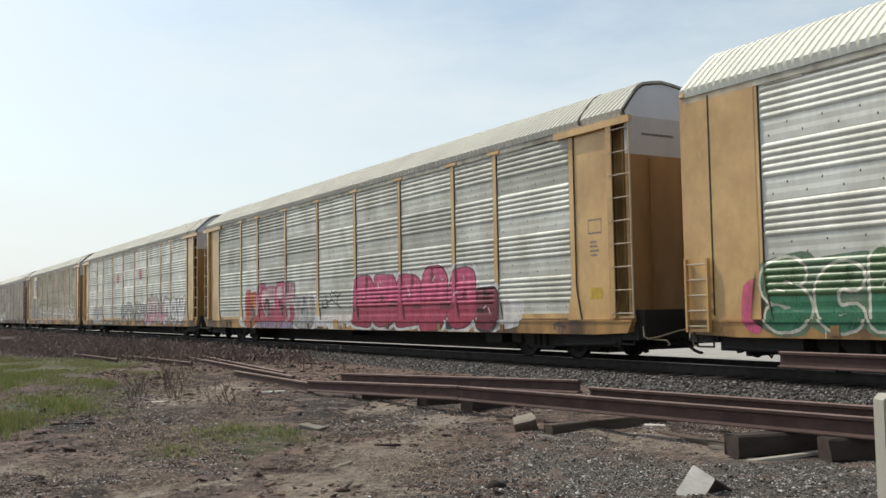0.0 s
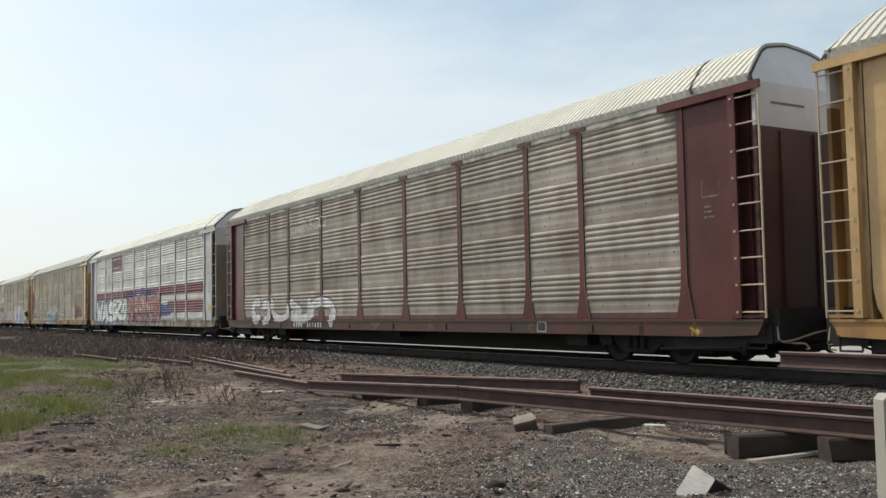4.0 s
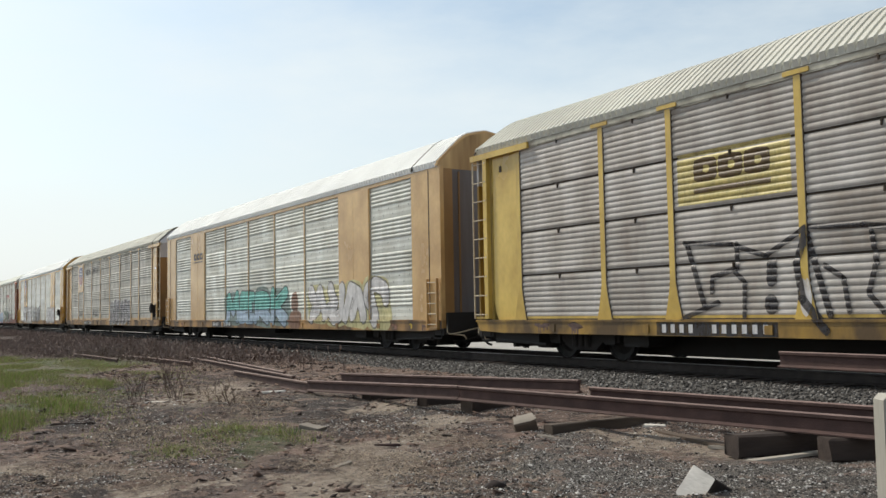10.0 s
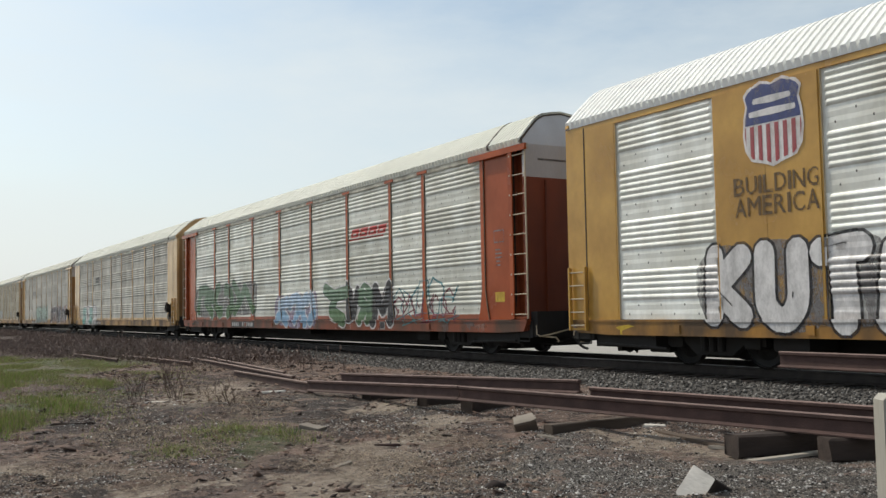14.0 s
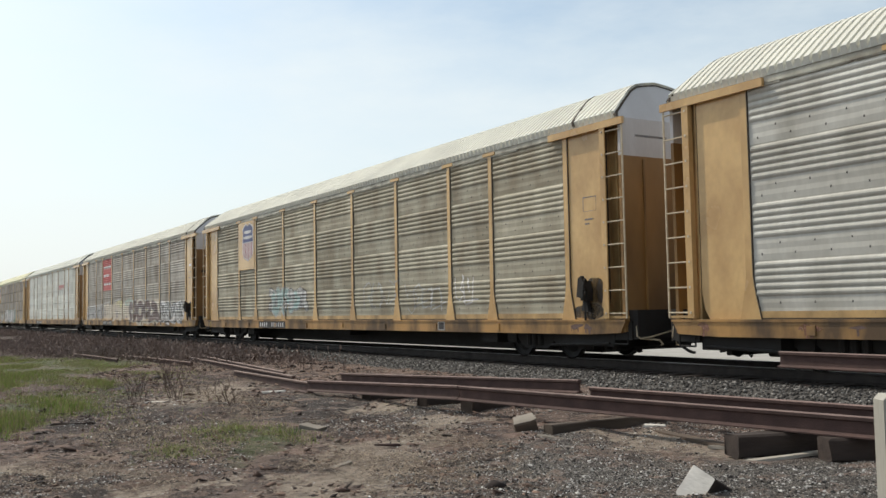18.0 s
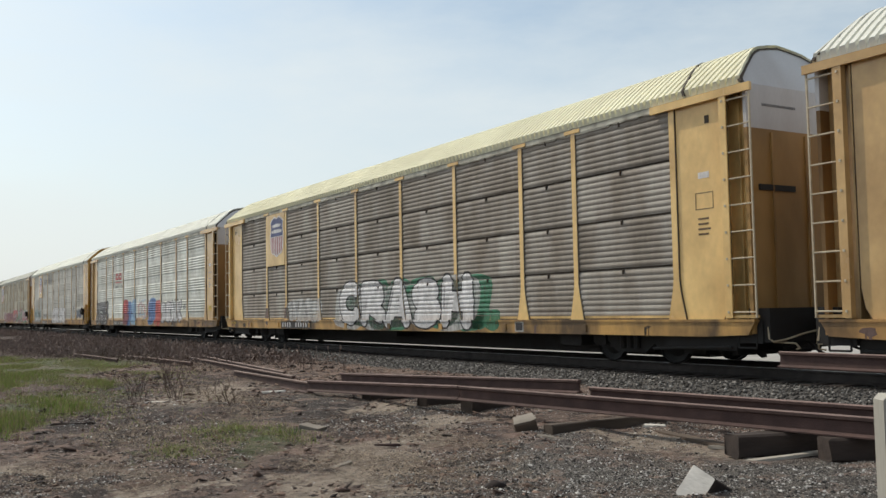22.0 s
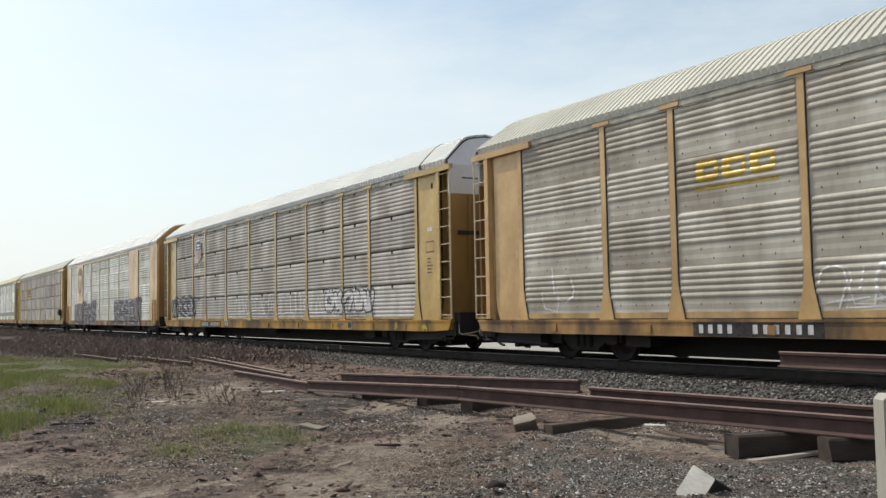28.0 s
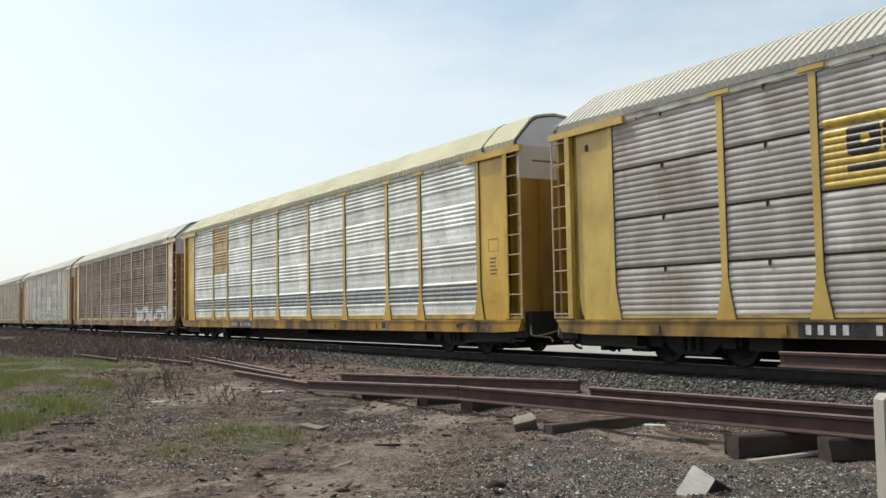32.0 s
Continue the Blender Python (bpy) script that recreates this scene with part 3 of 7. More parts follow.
# a squared timber with a pale sawn end, tipped up with its far end in the gravel
right, ahead = Vector((0.514, 0.858, 0)), Vector((-0.858, 0.514, 0))
axis = (right * 0.594 + ahead * 0.697 + Vector((0, 0, -0.386))).normalized()
down = (right * -0.545 + Vector((0, 0, -0.838))).normalized()
side = down.cross(axis)
corner = Vector((-5.10, 5.16, -0.085))
b = Build()
r = random.Random(3)
rings = []
for d in (0.0, 0.16, 0.5):
    rings.append([corner + axis * (d + r.uniform(-0.006, 0.006)) + side * a_ + down * c_ for a_, c_ in ((0.012, 0.0), (0.198, 0.004), (0.208, 0.015), (0.205, 0.235), (0.193, 0.245), (0.01, 0.248), (0.0, 0.235), (0.003, 0.012))])
vs = [p for q in rings for p in q]
fs = [(i * 8 + k, i * 8 + (k + 1) % 8, (i + 1) * 8 + (k + 1) % 8, (i + 1) * 8 + k) for i in range(2) for k in range(8)]
b.add(vs, fs)
b.add(rings[0], [tuple(range(8))[::-1]], 1)
b.add(rings[2], [tuple(range(8))])
tagged(new("timber_block", b.mesh("timber_block", [M_TIE, M_CUTWOOD])), "tilted dark timber block with a pale sawn end", "timber")
b = Build()
b.prism([(-0.05, 0.0), (0.05, 0.0), (0.035, 0.30), (0.09, 0.36), (0.02, 0.44), (-0.05, 0.40), (-0.03, 0.3)], -0.03, 0.03)
b.box(-0.16, 0.10, -0.05, 0.05, 0.0, 0.06)
ob = tagged(new("iron_stake", b.mesh("iron_stake", M_BLACK)), "short black iron stake standing beside the ballast", "stake")
ob.matrix_basis = pose(-28.4, 10.6, GROUND - 0.02, 0, 0, 60)
pst = new("marker_post")
tagged(pst, "weathered white marker post with a faded red patch", "post")
pst.matrix_basis = pose(-2.588, 3.882, GROUND - 0.1, 0, 0, 59)
b = Build()
b.box(-0.09, 0.12, -0.05, 0.05, 0.0, 1.07, 0, 0.025)
obj("stake", b.mesh("stake", M_POST), pst)
b = Build()
b.box(-0.035, 0.1, -0.056, -0.05, 0.55, 0.85)
obj("patch", b.mesh("patch", M_POSTRED), pst, "faded red patch")

# ---- loose gravel, grass, brush ----
n = 175000
q = rng.uniform(0, 1, n)
ang = rng.uniform(radians(28), radians(92), n)
dist = 4.2 + 14 * q ** 1.35
px, py = -np.sin(ang) * dist, np.cos(ang) * dist
keep = np.array([noise.noise((a * 0.5, b_ * 0.5, 7)) + 0.35 * noise.noise((a * 2.1, b_ * 2.1, 1)) > -0.30 + 0.45 * (a * 0.514 + b_ * 0.858 < -0.6) for a, b_ in zip(px, py)]) & (py < 10.8)
pu, pv = px * 0.514 + py * 0.858, py * 0.514 - px * 0.858
sandy = np.any([((pu - u_) / ru) ** 2 + ((pv - v_) / rv) ** 2 < 1.0 for u_, v_, ru, rv in SANDY], axis=0)
keep &= ~(sandy & (rng.uniform(0, 1, n) < 0.62))
px, py = px[keep], py[keep]
pz = np.array([height(a, b_) for a, b_ in zip(px, py)])
tagged(new("gravel", stuff_mesh("gravel", STONE_V, STONE_F, scatter(rng, px, py, pz, rng.gamma(2.0, 0.0048, len(px)) + 0.007, 0.6), M_PEBBLE)), "loose grey gravel scattered on the dirt", "gravel", kind="stuff")


# clods of earth and matted litter, thickest on the bare dirt away from the gravel
n = 24000
cu = rng.uniform(-8.5, 1.2, n)
cv = 6.6 + 20 * rng.uniform(0, 1, n) ** 1.2
cx, cy = cu * 0.514 - cv * 0.858, cu * 0.858 + cv * 0.514
keep = (cy < 10.6) & (cy > 0.3) & np.array([noise.noise((a * 0.9, b_ * 0.9, 11)) + 0.5 * noise.noise((a * 3.1, b_ * 3.1, 12)) > -0.05 for a, b_ in zip(cx, cy)])
cx, cy = cx[keep], cy[keep]
cz = np.array([height(a, b_) for a, b_ in zip(cx, cy)]) - 0.006
M_CLOD = island_mat("earth_clods", [(0.016, 0.0095, 0.0075), (0.024, 0.0145, 0.0112), (0.055, 0.033, 0.025), (0.12, 0.074, 0.055), (0.26, 0.168, 0.124)])
tagged(new("clods", stuff_mesh("clods", STONE_V, STONE_F, scatter(rng, cx, cy, cz, rng.gamma(2.2, 0.016, len(cx)) * (0.7 + np.hypot(cx, cy) / 22) + 0.014, 0.35), M_CLOD)), "brown clods of earth and litter on the dirt", "earth", kind="stuff")


def blades(name, spots, count, hgt, wid, m, label, cat, seed=1, lean=0.5):
    """Tufts of thin blades; spots: x, y, spread along x, spread along y."""
    r = np.random.default_rng(seed)
    THRESH = 0.06
    P = []
    tot = sum(s[2] * s[3] for s in spots)
    for x, y, sx, sy in spots:
        k = int(count * sx * sy / tot)
        a, b_ = r.normal(x, sx, k), r.normal(y, sy, k)
        ok = (b_ < 11.8) & np.array([noise.noise((p * 0.5, q_ * 0.9, 2)) + 0.5 * noise.noise((p * 2.6, q_ * 2.6, 4)) + r.normal(0, 0.16) > THRESH for p, q_ in zip(a, b_)], bool)
        a, b_ = a[ok], b_[ok]
        z = np.array([height(p, q_) for p, q_ in zip(a, b_)])
        M = scatter(r, a, b_, z + (0.012 if lean > 1 else -0.01), np.ones(len(a)), 1.0, lean)
        h = r.uniform(0.45, 1.2, len(a)) * hgt
        M[:, :3, 0] *= wid
        M[:, :3, 1] *= h[:, None] * 0.5
        M[:, :3, 2] *= h[:, None]
        P.append(M)
    v = [(-0.5, 0, 0), (0.5, 0, 0), (0.32, 0.12, 0.55), (-0.32, 0.12, 0.55), (0.0, 0.42, 1.0)]
    tri = [(0, 1, 2), (0, 2, 3), (3, 2, 4)]
    return tagged(new(name, stuff_mesh(name, v, tri, np.concatenate(P), m)), label, cat, kind="stuff")


blades("grass", [(-24.8, 2.7, 4.0, 0.5), (-29.2, 3.5, 5.5, 0.6), (-15.6, 2.35, 1.2, 0.36), (-13.8, 1.5, 1.1, 0.36), (-27.3, 5.6, 3.0, 0.45), (-19.4, 3.9, 1.5, 0.22), (-10.7, 3.55, 0.45, 0.24), (-9.72, 2.62, 0.35, 0.14), (-10.2, 3.85, 0.45, 0.25)], 230000, 0.06, 0.008, M_GRASS, "short fresh green grass in patches", "grass", 3, 0.8)
blades("tall_grass", [(-15.3, 2.42, 0.7, 0.22), (-24.5, 2.5, 2.2, 0.35), (-13.6, 1.45, 0.6, 0.2), (-19.4, 3.95, 0.8, 0.12)], 26000, 0.13, 0.009, M_GRASS, "taller tufts of fresh green grass", "grass", 6, 0.35)
blades("dry_grass", [(-18, 3.6, 6, 1.4), (-10, 3.3, 2.6, 1.2), (-24, 6.5, 6, 1.2), (-15.2, 4.9, 1.6, 0.4), (-8.3, 4.2, 1.2, 0.8), (-8.6, 2.2, 1.6, 0.9), (-8.0, 5.6, 1.0, 0.6)], 150000, 0.075, 0.007, M_STRAW, "matted dry straw-coloured grass", "dry grass", 5, 1.42)


def stems_into(b, base, hgt, n_, spread, seed):
    """Thin branching stems from a patch of ground."""
    r = random.Random(seed)

    def limb(p, d, ln, rad, depth):
        e = p + d * ln
        b.tube(p, e, rad, 4, 0, rad * 0.6)
        if depth:
            for _ in range(r.randint(2, 3)):
                limb(p + d * ln * r.uniform(0.5, 1), (d + Vector((r.uniform(-1, 1), r.uniform(-1, 1), r.uniform(-0.2, 0.6))) * 0.55).normalized(), ln * r.uniform(0.45, 0.8), rad * 0.55, depth - 1)

    for _ in range(n_):
        limb(Vector(base) + Vector((r.uniform(-1, 1) * spread, r.uniform(-1, 1) * spread * 0.5, -0.03)), Vector((r.uniform(-0.5, 0.5), r.uniform(-0.5, 0.5), 1)).normalized(), hgt * r.uniform(0.3, 0.5), 0.007, 3)


b = Build()
for x, y, h, k in ((-18.1, 4.3, 0.45, 11), (-23.7, 6.8, 0.5, 12), (-30.4, 6.0, 0.7, 13), (-24.0, 8.1, 0.5, 14), (-16.8, 5.1, 0.35, 15), (-20.5, 5.4, 0.45, 16), (-14.2, 4.6, 0.4, 17), (-16.0, 3.7, 0.35, 18), (-21.5, 8.9, 0.5, 19), (-27.0, 6.2, 0.6, 20)):
    stems_into(b, (x, y, height(x, y)), h, 7, 0.45, k)
tagged(new("dry_weeds", b.mesh("dry_weeds", M_TWIG)), "low dry brown weeds scattered on the dirt", "weeds", kind="stuff")
b = Build()
stems_into(b, (0, 0, 0), 0.95, 9, 0.22, 4)
tagged(new("dry_shrub", b.mesh("dry_shrub", M_TWIG)), "bare dry shrub with thin dark twigs on dirt", "shrub").location = (-15.6, 4.25, height(-15.6, 4.25))
timber(-15.36, 3.86, 0.34, 0.07, 0.025, 70, M_CUTWOOD, 0, None, "wood_scrap", "pale splinter of wood on dark dirt")
timber(-15.2, 4.05, 0.2, 0.06, 0.025, 20, M_CUTWOOD, 0, None, "wood_scrap", "pale splinter of wood on dark dirt")
timber(-15.9, 6.02, 0.4, 0.06, 0.03, 80, M_CUTWOOD, 0, None, "wood_scrap", "pale splinter of wood beside a rail")
timber(-8.12, 7.64, 0.24, 0.14, 0.05, 40, M_CUTWOOD, 0, None, "wood_scrap", "pale chip of wood on sandy gravel")
timber(-14.4, 2.14, 0.5, 0.04, 0.03, 75, M_TIE, 0, None, "stick", "dark broken stick on the dirt")
timber(-13.0, 2.2, 0.55, 0.05, 0.03, 60, M_TIE, 0, None, "stick", "dark broken stick on the dirt")
spots = [(-45, 5.6), (-41, 6.2), (-48, 7.2), (-38, 5.9), (-52, 8.0), (-36, 7.4), (-43, 8.4), (-33, 7.9), (-30, 8.8), (-56, 6.4), (-60, 9), (-66, 10), (-50, 10), (-40, 10.2), (-33, 10.4), (-37, 9.6), (-44, 9.8), (-55, 10.4), (-62, 10.2), (-28.5, 10.0), (-47, 10.6), (-70, 10.5), (-35, 10.8), (-78, 10.6), (-88, 10.6), (-98, 10.8), (-110, 11.0), (-125, 11.0), (-142, 11.0), (-82, 8.5), (-95, 9.0), (-110, 9.5)]
stems, rr = [], np.random.default_rng(8)
for x, y in spots:
    k = 3200
    a, c = rr.normal(x, 2.6, k), rr.normal(y, 0.8, k)
    M = scatter(rr, a, c, np.full(k, GROUND - 0.02), np.ones(k), 1.0, 0.85)
    h = rr.gamma(2.5, 0.045, k) + 0.04
    M[:, :3, :2] *= 0.005
    M[:, :3, 2] *= h[:, None]
    stems.append(M)
stem_v = [(-0.5, -0.3, 0), (0.5, -0.3, 0), (0, 0.6, 0), (0.3, 0.2, 0.55), (1.4, 0.6, 0.5), (0.8, 0.9, 1.0), (-9.0, 3.0, 0.85), (8.0, -5.0, 0.9)]
stem_f = [(0, 1, 3), (1, 2, 3), (2, 0, 3), (0, 3, 5), (3, 4, 5), (3, 6, 5), (3, 4, 7), (0, 4, 5)]
tagged(new("dry_brush", stuff_mesh("dry_brush", stem_v, stem_f, np.concatenate(stems), M_TWIGS)), "low brown leafless brush beside the track", "brush", kind="stuff")

# ---- autorack cars: enclosed wagons with corrugated side sheets between posts ----
Z_SILL, Z_SHEET, Z_TOP, Z_EAVE = 0.52, 0.84, 4.69, 4.80
ROWS = 4
ROW_H = (Z_TOP - Z_SHEET) / ROWS
Y_BASE, Y_POST, Y_SILL = -HALF + 0.055, -HALF + 0.016, -HALF - 0.01
Y_PLATE = Y_BASE - 0.004
RIDGE = 0.036
EAVE = [(-HALF - 0.006, Z_EAVE), (-HALF + 0.02, 4.90), (-HALF + 0.34, 5.17), (-HALF + 0.68, 5.44), (-HALF + 0.80, 5.515), (-HALF + 0.95, 5.588), (-HALF + 1.25, 5.65), (0.0, 5.69)]
ROOF_LINE = EAVE + [(-y, z) for y, z in EAVE[-2::-1]]


def roof_line(lift):
    """The roof's outline across the car, raised by a factor over the eaves."""
    return [(y, Z_EAVE + (z - Z_EAVE) * lift) for y, z in ROOF_LINE]


def profile(seams, scale):
    """Heights and outward steps of one sheet from bottom to top."""
    out = []
    deep = RIDGE * scale
    for r in range(ROWS):
        z = Z_SHEET + r * ROW_H
        if seams:
            out += [(z, -0.02), (z + 0.036, -0.02), (z + 0.040, 0.0)]
            k, start, step = 8, z + 0.05, (ROW_H - 0.065) / 8
        else:
            out += [(z, 0.0), (z + 0.10, 0.006), (z + 0.18, 0.0), (z + 0.27, 0.006), (z + 0.36, 0.0)]
            k, start, step = 5, z + 0.37, (ROW_H - 0.385) / 5
        for i in range(k):
            a = start + i * step
            out += [(a, 0.0), (a + step * 0.22, deep * 0.75), (a + step * 0.46, deep), (a + step * 0.70, deep * 0.72), (a + step * 0.93, 0.0)]
    out.append((Z_TOP, 0.0))
    return out


DEPTH = {"white": 0.85, "bright": 0.80, "silver": 0.80, "mid": 0.76, "drab": 0.60}
PROF = {}
for k in (0.85, 0.80, 0.76, 0.73, 0.60):
    PROF[(False, k)] = profile(False, k)
PROF[(True, 0.5)] = profile(True, 0.5)
CACHE = {}


def cached(key, make):
    if key not in CACHE:
        CACHE[key] = make()
    return CACHE[key]


def sheet_mesh(w, form, m, rows=range(ROWS)):
    """Side sheets of one bay: all rows in one mesh, or the rows given."""
    seams = form[0]

    def make():
        lo, hi = Z_SHEET + rows[0] * ROW_H, Z_SHEET + (rows[-1] + 1) * ROW_H
        pr = [q for q in PROF[form] if lo - 1e-6 <= q[0] < hi - 1e-6] + [(hi - (0.0 if rows[-1] == ROWS - 1 else 0.002), 0.0)]
        per = (len(PROF[form]) - 1) // ROWS
        v, f = [], []
        # the ridges run out before they reach the posts
        cols = [(-w / 2, 0.0), (-w / 2 + 0.05, 0.1), (-w / 2 + 0.10, 1.0), (w / 2 - 0.10, 1.0), (w / 2 - 0.05, 0.1), (w / 2, 0.0)]
        for z, o in pr:
            v += [(x, -o * (1.0 if seams else g), z) for x, g in cols]
        for i in range(len(pr) - 1):
            f += [(6 * i + j, 6 * i + j + 1, 6 * i + j + 7, 6 * i + j + 6) for j in range(5)]
        nf = len(f)
        n0 = len(v)
        v += [(-w / 2, 0.03, lo), (w / 2, 0.03, lo), (w / 2, 0.03, hi), (-w / 2, 0.03, hi)]
        f.append((n0 + 3, n0 + 2, n0 + 1, n0))
        for r in rows:
            if not seams:
                # rivet heads on the flat bands
                for i in range(8):
                    x, z = ((i + 0.5) / 8 - 0.5) * w * 0.94 + 0.02 * (-1) ** (i + r), Z_SHEET + r * ROW_H + (0.27 if i % 2 else 0.10)
                    k = len(v)
                    v += [(x - 0.02, 0.0, z - 0.026), (x + 0.02, 0.0, z - 0.026), (x + 0.02, 0.0, z + 0.026), (x - 0.02, 0.0, z + 0.026), (x, -0.016, z)]
                    f += [(k, k + 1, k + 4), (k + 1, k + 2, k + 4), (k + 2, k + 3, k + 4), (k + 3, k, k + 4)]
            else:
                # a latch at the upper edge
                x, z = 0.0, Z_SHEET + (r + 1) * ROW_H - 0.05
                k = len(v)
                v += [(x - 0.013, -0.045, z - 0.035), (x + 0.013, -0.045, z - 0.035), (x + 0.013, -0.045, z + 0.045), (x - 0.013, -0.045, z + 0.045), (x - 0.013, 0, z - 0.045), (x + 0.013, 0, z - 0.045), (x + 0.013, 0, z + 0.055), (x - 0.013, 0, z + 0.055)]
                f += [(k, k + 1, k + 2, k + 3), (k, k + 4, k + 5, k + 1), (k + 1, k + 5, k + 6, k + 2), (k + 2, k + 6, k + 7, k + 3), (k + 3, k + 7, k + 4, k)]
        return mesh_of("side_panel", v, f, [m, M_DULLBLACK if seams else M_RIVET], [1 if i > nf or (seams and i < nf - 1 and (i // 5) % per < 2) else 0 for i in range(len(f))])
    return cached(("sheet", round(w, 3), form, m.name, tuple(rows)), make)


FLARE_Z, FLARE_W, POST_W, CAP_W = 1.55, 0.43, 0.135, 0.50


def post_half(z):
    """Half the width of a post at the height z."""
    if z >= FLARE_Z:
        return POST_W / 2
    t = (FLARE_Z - z) / (FLARE_Z - Z_SHEET)
    return POST_W / 2 + (FLARE_W - POST_W) / 2 * min(1, max(0, t)) ** 1.25


def post_mesh(m, side_mat, flare=True, cap=True, w=POST_W):
    def make():
        zs = [Z_SHEET - 0.01, 1.0, 1.2, 1.4, FLARE_Z, 4.64]
        right = [((post_half(z) if flare else w / 2), z) for z in zs]
        pts = right + [(w / 2, 4.70)]
        rim = [(x + 0.011, z) for x, z in pts]
        pts = pts + [(-x, z) for x, z in pts[::-1]]
        rim = rim + [(-x, z) for x, z in rim[::-1]]
        b = Build()
        b.prism(pts, Y_POST, Y_BASE + 0.02)
        # side faces take one dull tan, whatever paint the front has
        b.i = [0, 0] + [2] * len(pts)
        if cap:
            b.box(-CAP_W / 2, CAP_W / 2, Y_POST - 0.03, Y_BASE, 4.70, 4.775, 0, 0.012)
        # a slightly wider black form behind outlines the post
        if flare:
            k = len(b.f)
            b.prism(rim, Y_BASE - 0.022, Y_BASE + 0.01)
            b.i = b.i[:k] + [1] * (len(b.f) - k)
        return b.mesh("post", [m, M_DULLBLACK, side_mat])
    return cached(("post", m.name, flare, cap, w), make)


def roof_mesh(length, m, rake, lift):
    def make():
        line = roof_line(lift)
        step = 0.165
        n = int(length / step)
        step = length / n
        xs = []
        for i in range(n):
            a = -i * step
            xs += [(a, 0.0), (a - step * 0.26, 0.0), (a - step * 0.34, 1.0), (a - step * 0.92, 1.0)]
        xs.append((-length, 0.0))
        c = Vector((0, 4.2))
        v, f = [], []
        for x, o in xs:
            for y, z in line:
                d = (Vector((y, z)) - c).normalized() * 0.068 * o * (z > Z_EAVE + 0.01)
                cut = rake * max(0.0, z - Z_EAVE)
                v.append((min(-cut, max(-length + cut, x)), y + d.x, z + d.y))
        k = len(line)
        for i in range(len(xs) - 1):
            for j in range(k - 1):
                f.append((i * k + j, i * k + j + 1, (i + 1) * k + j + 1, (i + 1) * k + j))
        # a sealed joint above the front plate
        k0, at = len(v), -1.28
        for y, z in line:
            d = (Vector((y, z)) - c).normalized()
            for e, o in ((0.0, 0.03), (0.0, 0.077), (-0.05, 0.077), (-0.05, 0.03)):
                v.append((at + e - rake * max(0.0, z - Z_EAVE), y + d.x * o, z + d.y * o))
        nf = len(f)
        for j in range(k - 1):
            f += [(k0 + 4 * j + e, k0 + 4 * j + e + 1, k0 + 4 * j + e + 5, k0 + 4 * j + e + 4) for e in range(3)]
        return mesh_of("roof", v, f, [m, M_DULLBLACK], [int(i >= nf) for i in range(len(f))])
    return cached(("roof", length, m.name, rake, lift), make)


def end_mesh(name, m, z0, z1, rake, key, lift=1.0):
    """The wall that closes an end, between two heights, cut to the roof's line."""
    def make():
        pts = [(-HALF + 0.04, z0), (-HALF + 0.04, min(z1, Z_EAVE))]
        if z1 > Z_EAVE:
            pts += roof_line(lift)
        pts += [(HALF - 0.04, min(z1, Z_EAVE)), (HALF - 0.04, z0)]
        b = Build()
        b.prism_x(pts, -0.07, 0.0)
        b.v = [(x - rake * max(0.0, z - Z_EAVE), y, z) for x, y, z in b.v]
        return b.mesh(name, m)
    return cached((name, m.name, z0, z1, rake, key, lift), make)


def ladder_mesh(m, w, z0, z1, n_, inner=0):
    """A ladder with one broad stile on its inner side (inner: -1 or 1 along x), a thin one outside and worn pale rungs."""
    def make():
        b = Build()
        for x in (-w / 2, w / 2):
            broad = inner * x > 0
            if broad:
                b.box(x - 0.075, x + 0.075, -0.05, -0.02, z0, z1)
                b.box(x + inner * 0.045, x + inner * 0.075, -0.02, 0.06, z0, z1)
            elif inner:
                b.box(x - 0.013, x + 0.013, -0.03, 0.0, z0, z1, 1)
            else:
                b.box(x - 0.022, x + 0.022, -0.045, 0.03, z0, z1)
        for i in range(n_):
            z = z0 + 0.1 + (z1 - z0 - 0.2) * i / (n_ - 1)
            b.tube((-w / 2, -0.02, z), (w / 2, -0.02, z), 0.015, 5, 1)
            if inner:
                x = inner * w / 2
                b.box(x - 0.018, x + 0.018, -0.062, -0.05, z - 0.02, z + 0.02, 1)
        b.box(-w / 2 - 0.02, w / 2 + 0.02, 0.0, 0.03, z0, z0 + 0.05)
        return b.mesh("ladder", [m, M_RUNG])
    return cached(("ladder", m.name, w, z0, z1, n_, inner), make)


def wheel_mesh():
    def make():
        b = Build()
        R, n_ = 0.42, 20
        ring = [(0.0, 0.10, -0.06), (0.16, 0.10, -0.05), (0.30, 0.02, -0.01), (0.36, 0.03, -0.07), (R, 0.04, -0.065), (R + 0.025, 0.075, 0.06)]
        for (r0, a0, _), (r1, a1, _) in zip(ring[:-1], ring[1:]):
            for i in range(n_):
                t0, t1 = i * math.tau / n_, (i + 1) * math.tau / n_
                q = [(r * math.cos(t), -a, r * math.sin(t)) for r, a, t in ((r0, a0, t0), (r1, a1, t0), (r1, a1, t1), (r0, a0, t1))]
                b.add(q, [(0, 1, 2, 3)], 0)
        for i in range(n_):
            t0, t1 = i * math.tau / n_, (i + 1) * math.tau / n_
            b.add([(R * math.cos(t0), -0.075, R * math.sin(t0)), (R * math.cos(t1), -0.075, R * math.sin(t1)), (R * math.cos(t1), 0.06, R * math.sin(t1)), (R * math.cos(t0), 0.06, R * math.sin(t0))], [(0, 1, 2, 3)], 1)
            b.add([(0, 0.06, 0), (R * math.cos(t0), 0.06, R * math.sin(t0)), (R * math.cos(t1), 0.06, R * math.sin(t1))], [(0, 1, 2)], 0)
        return b.mesh("wheel", [M_WHEEL, M_TREAD])
    return cached("wheel", make)


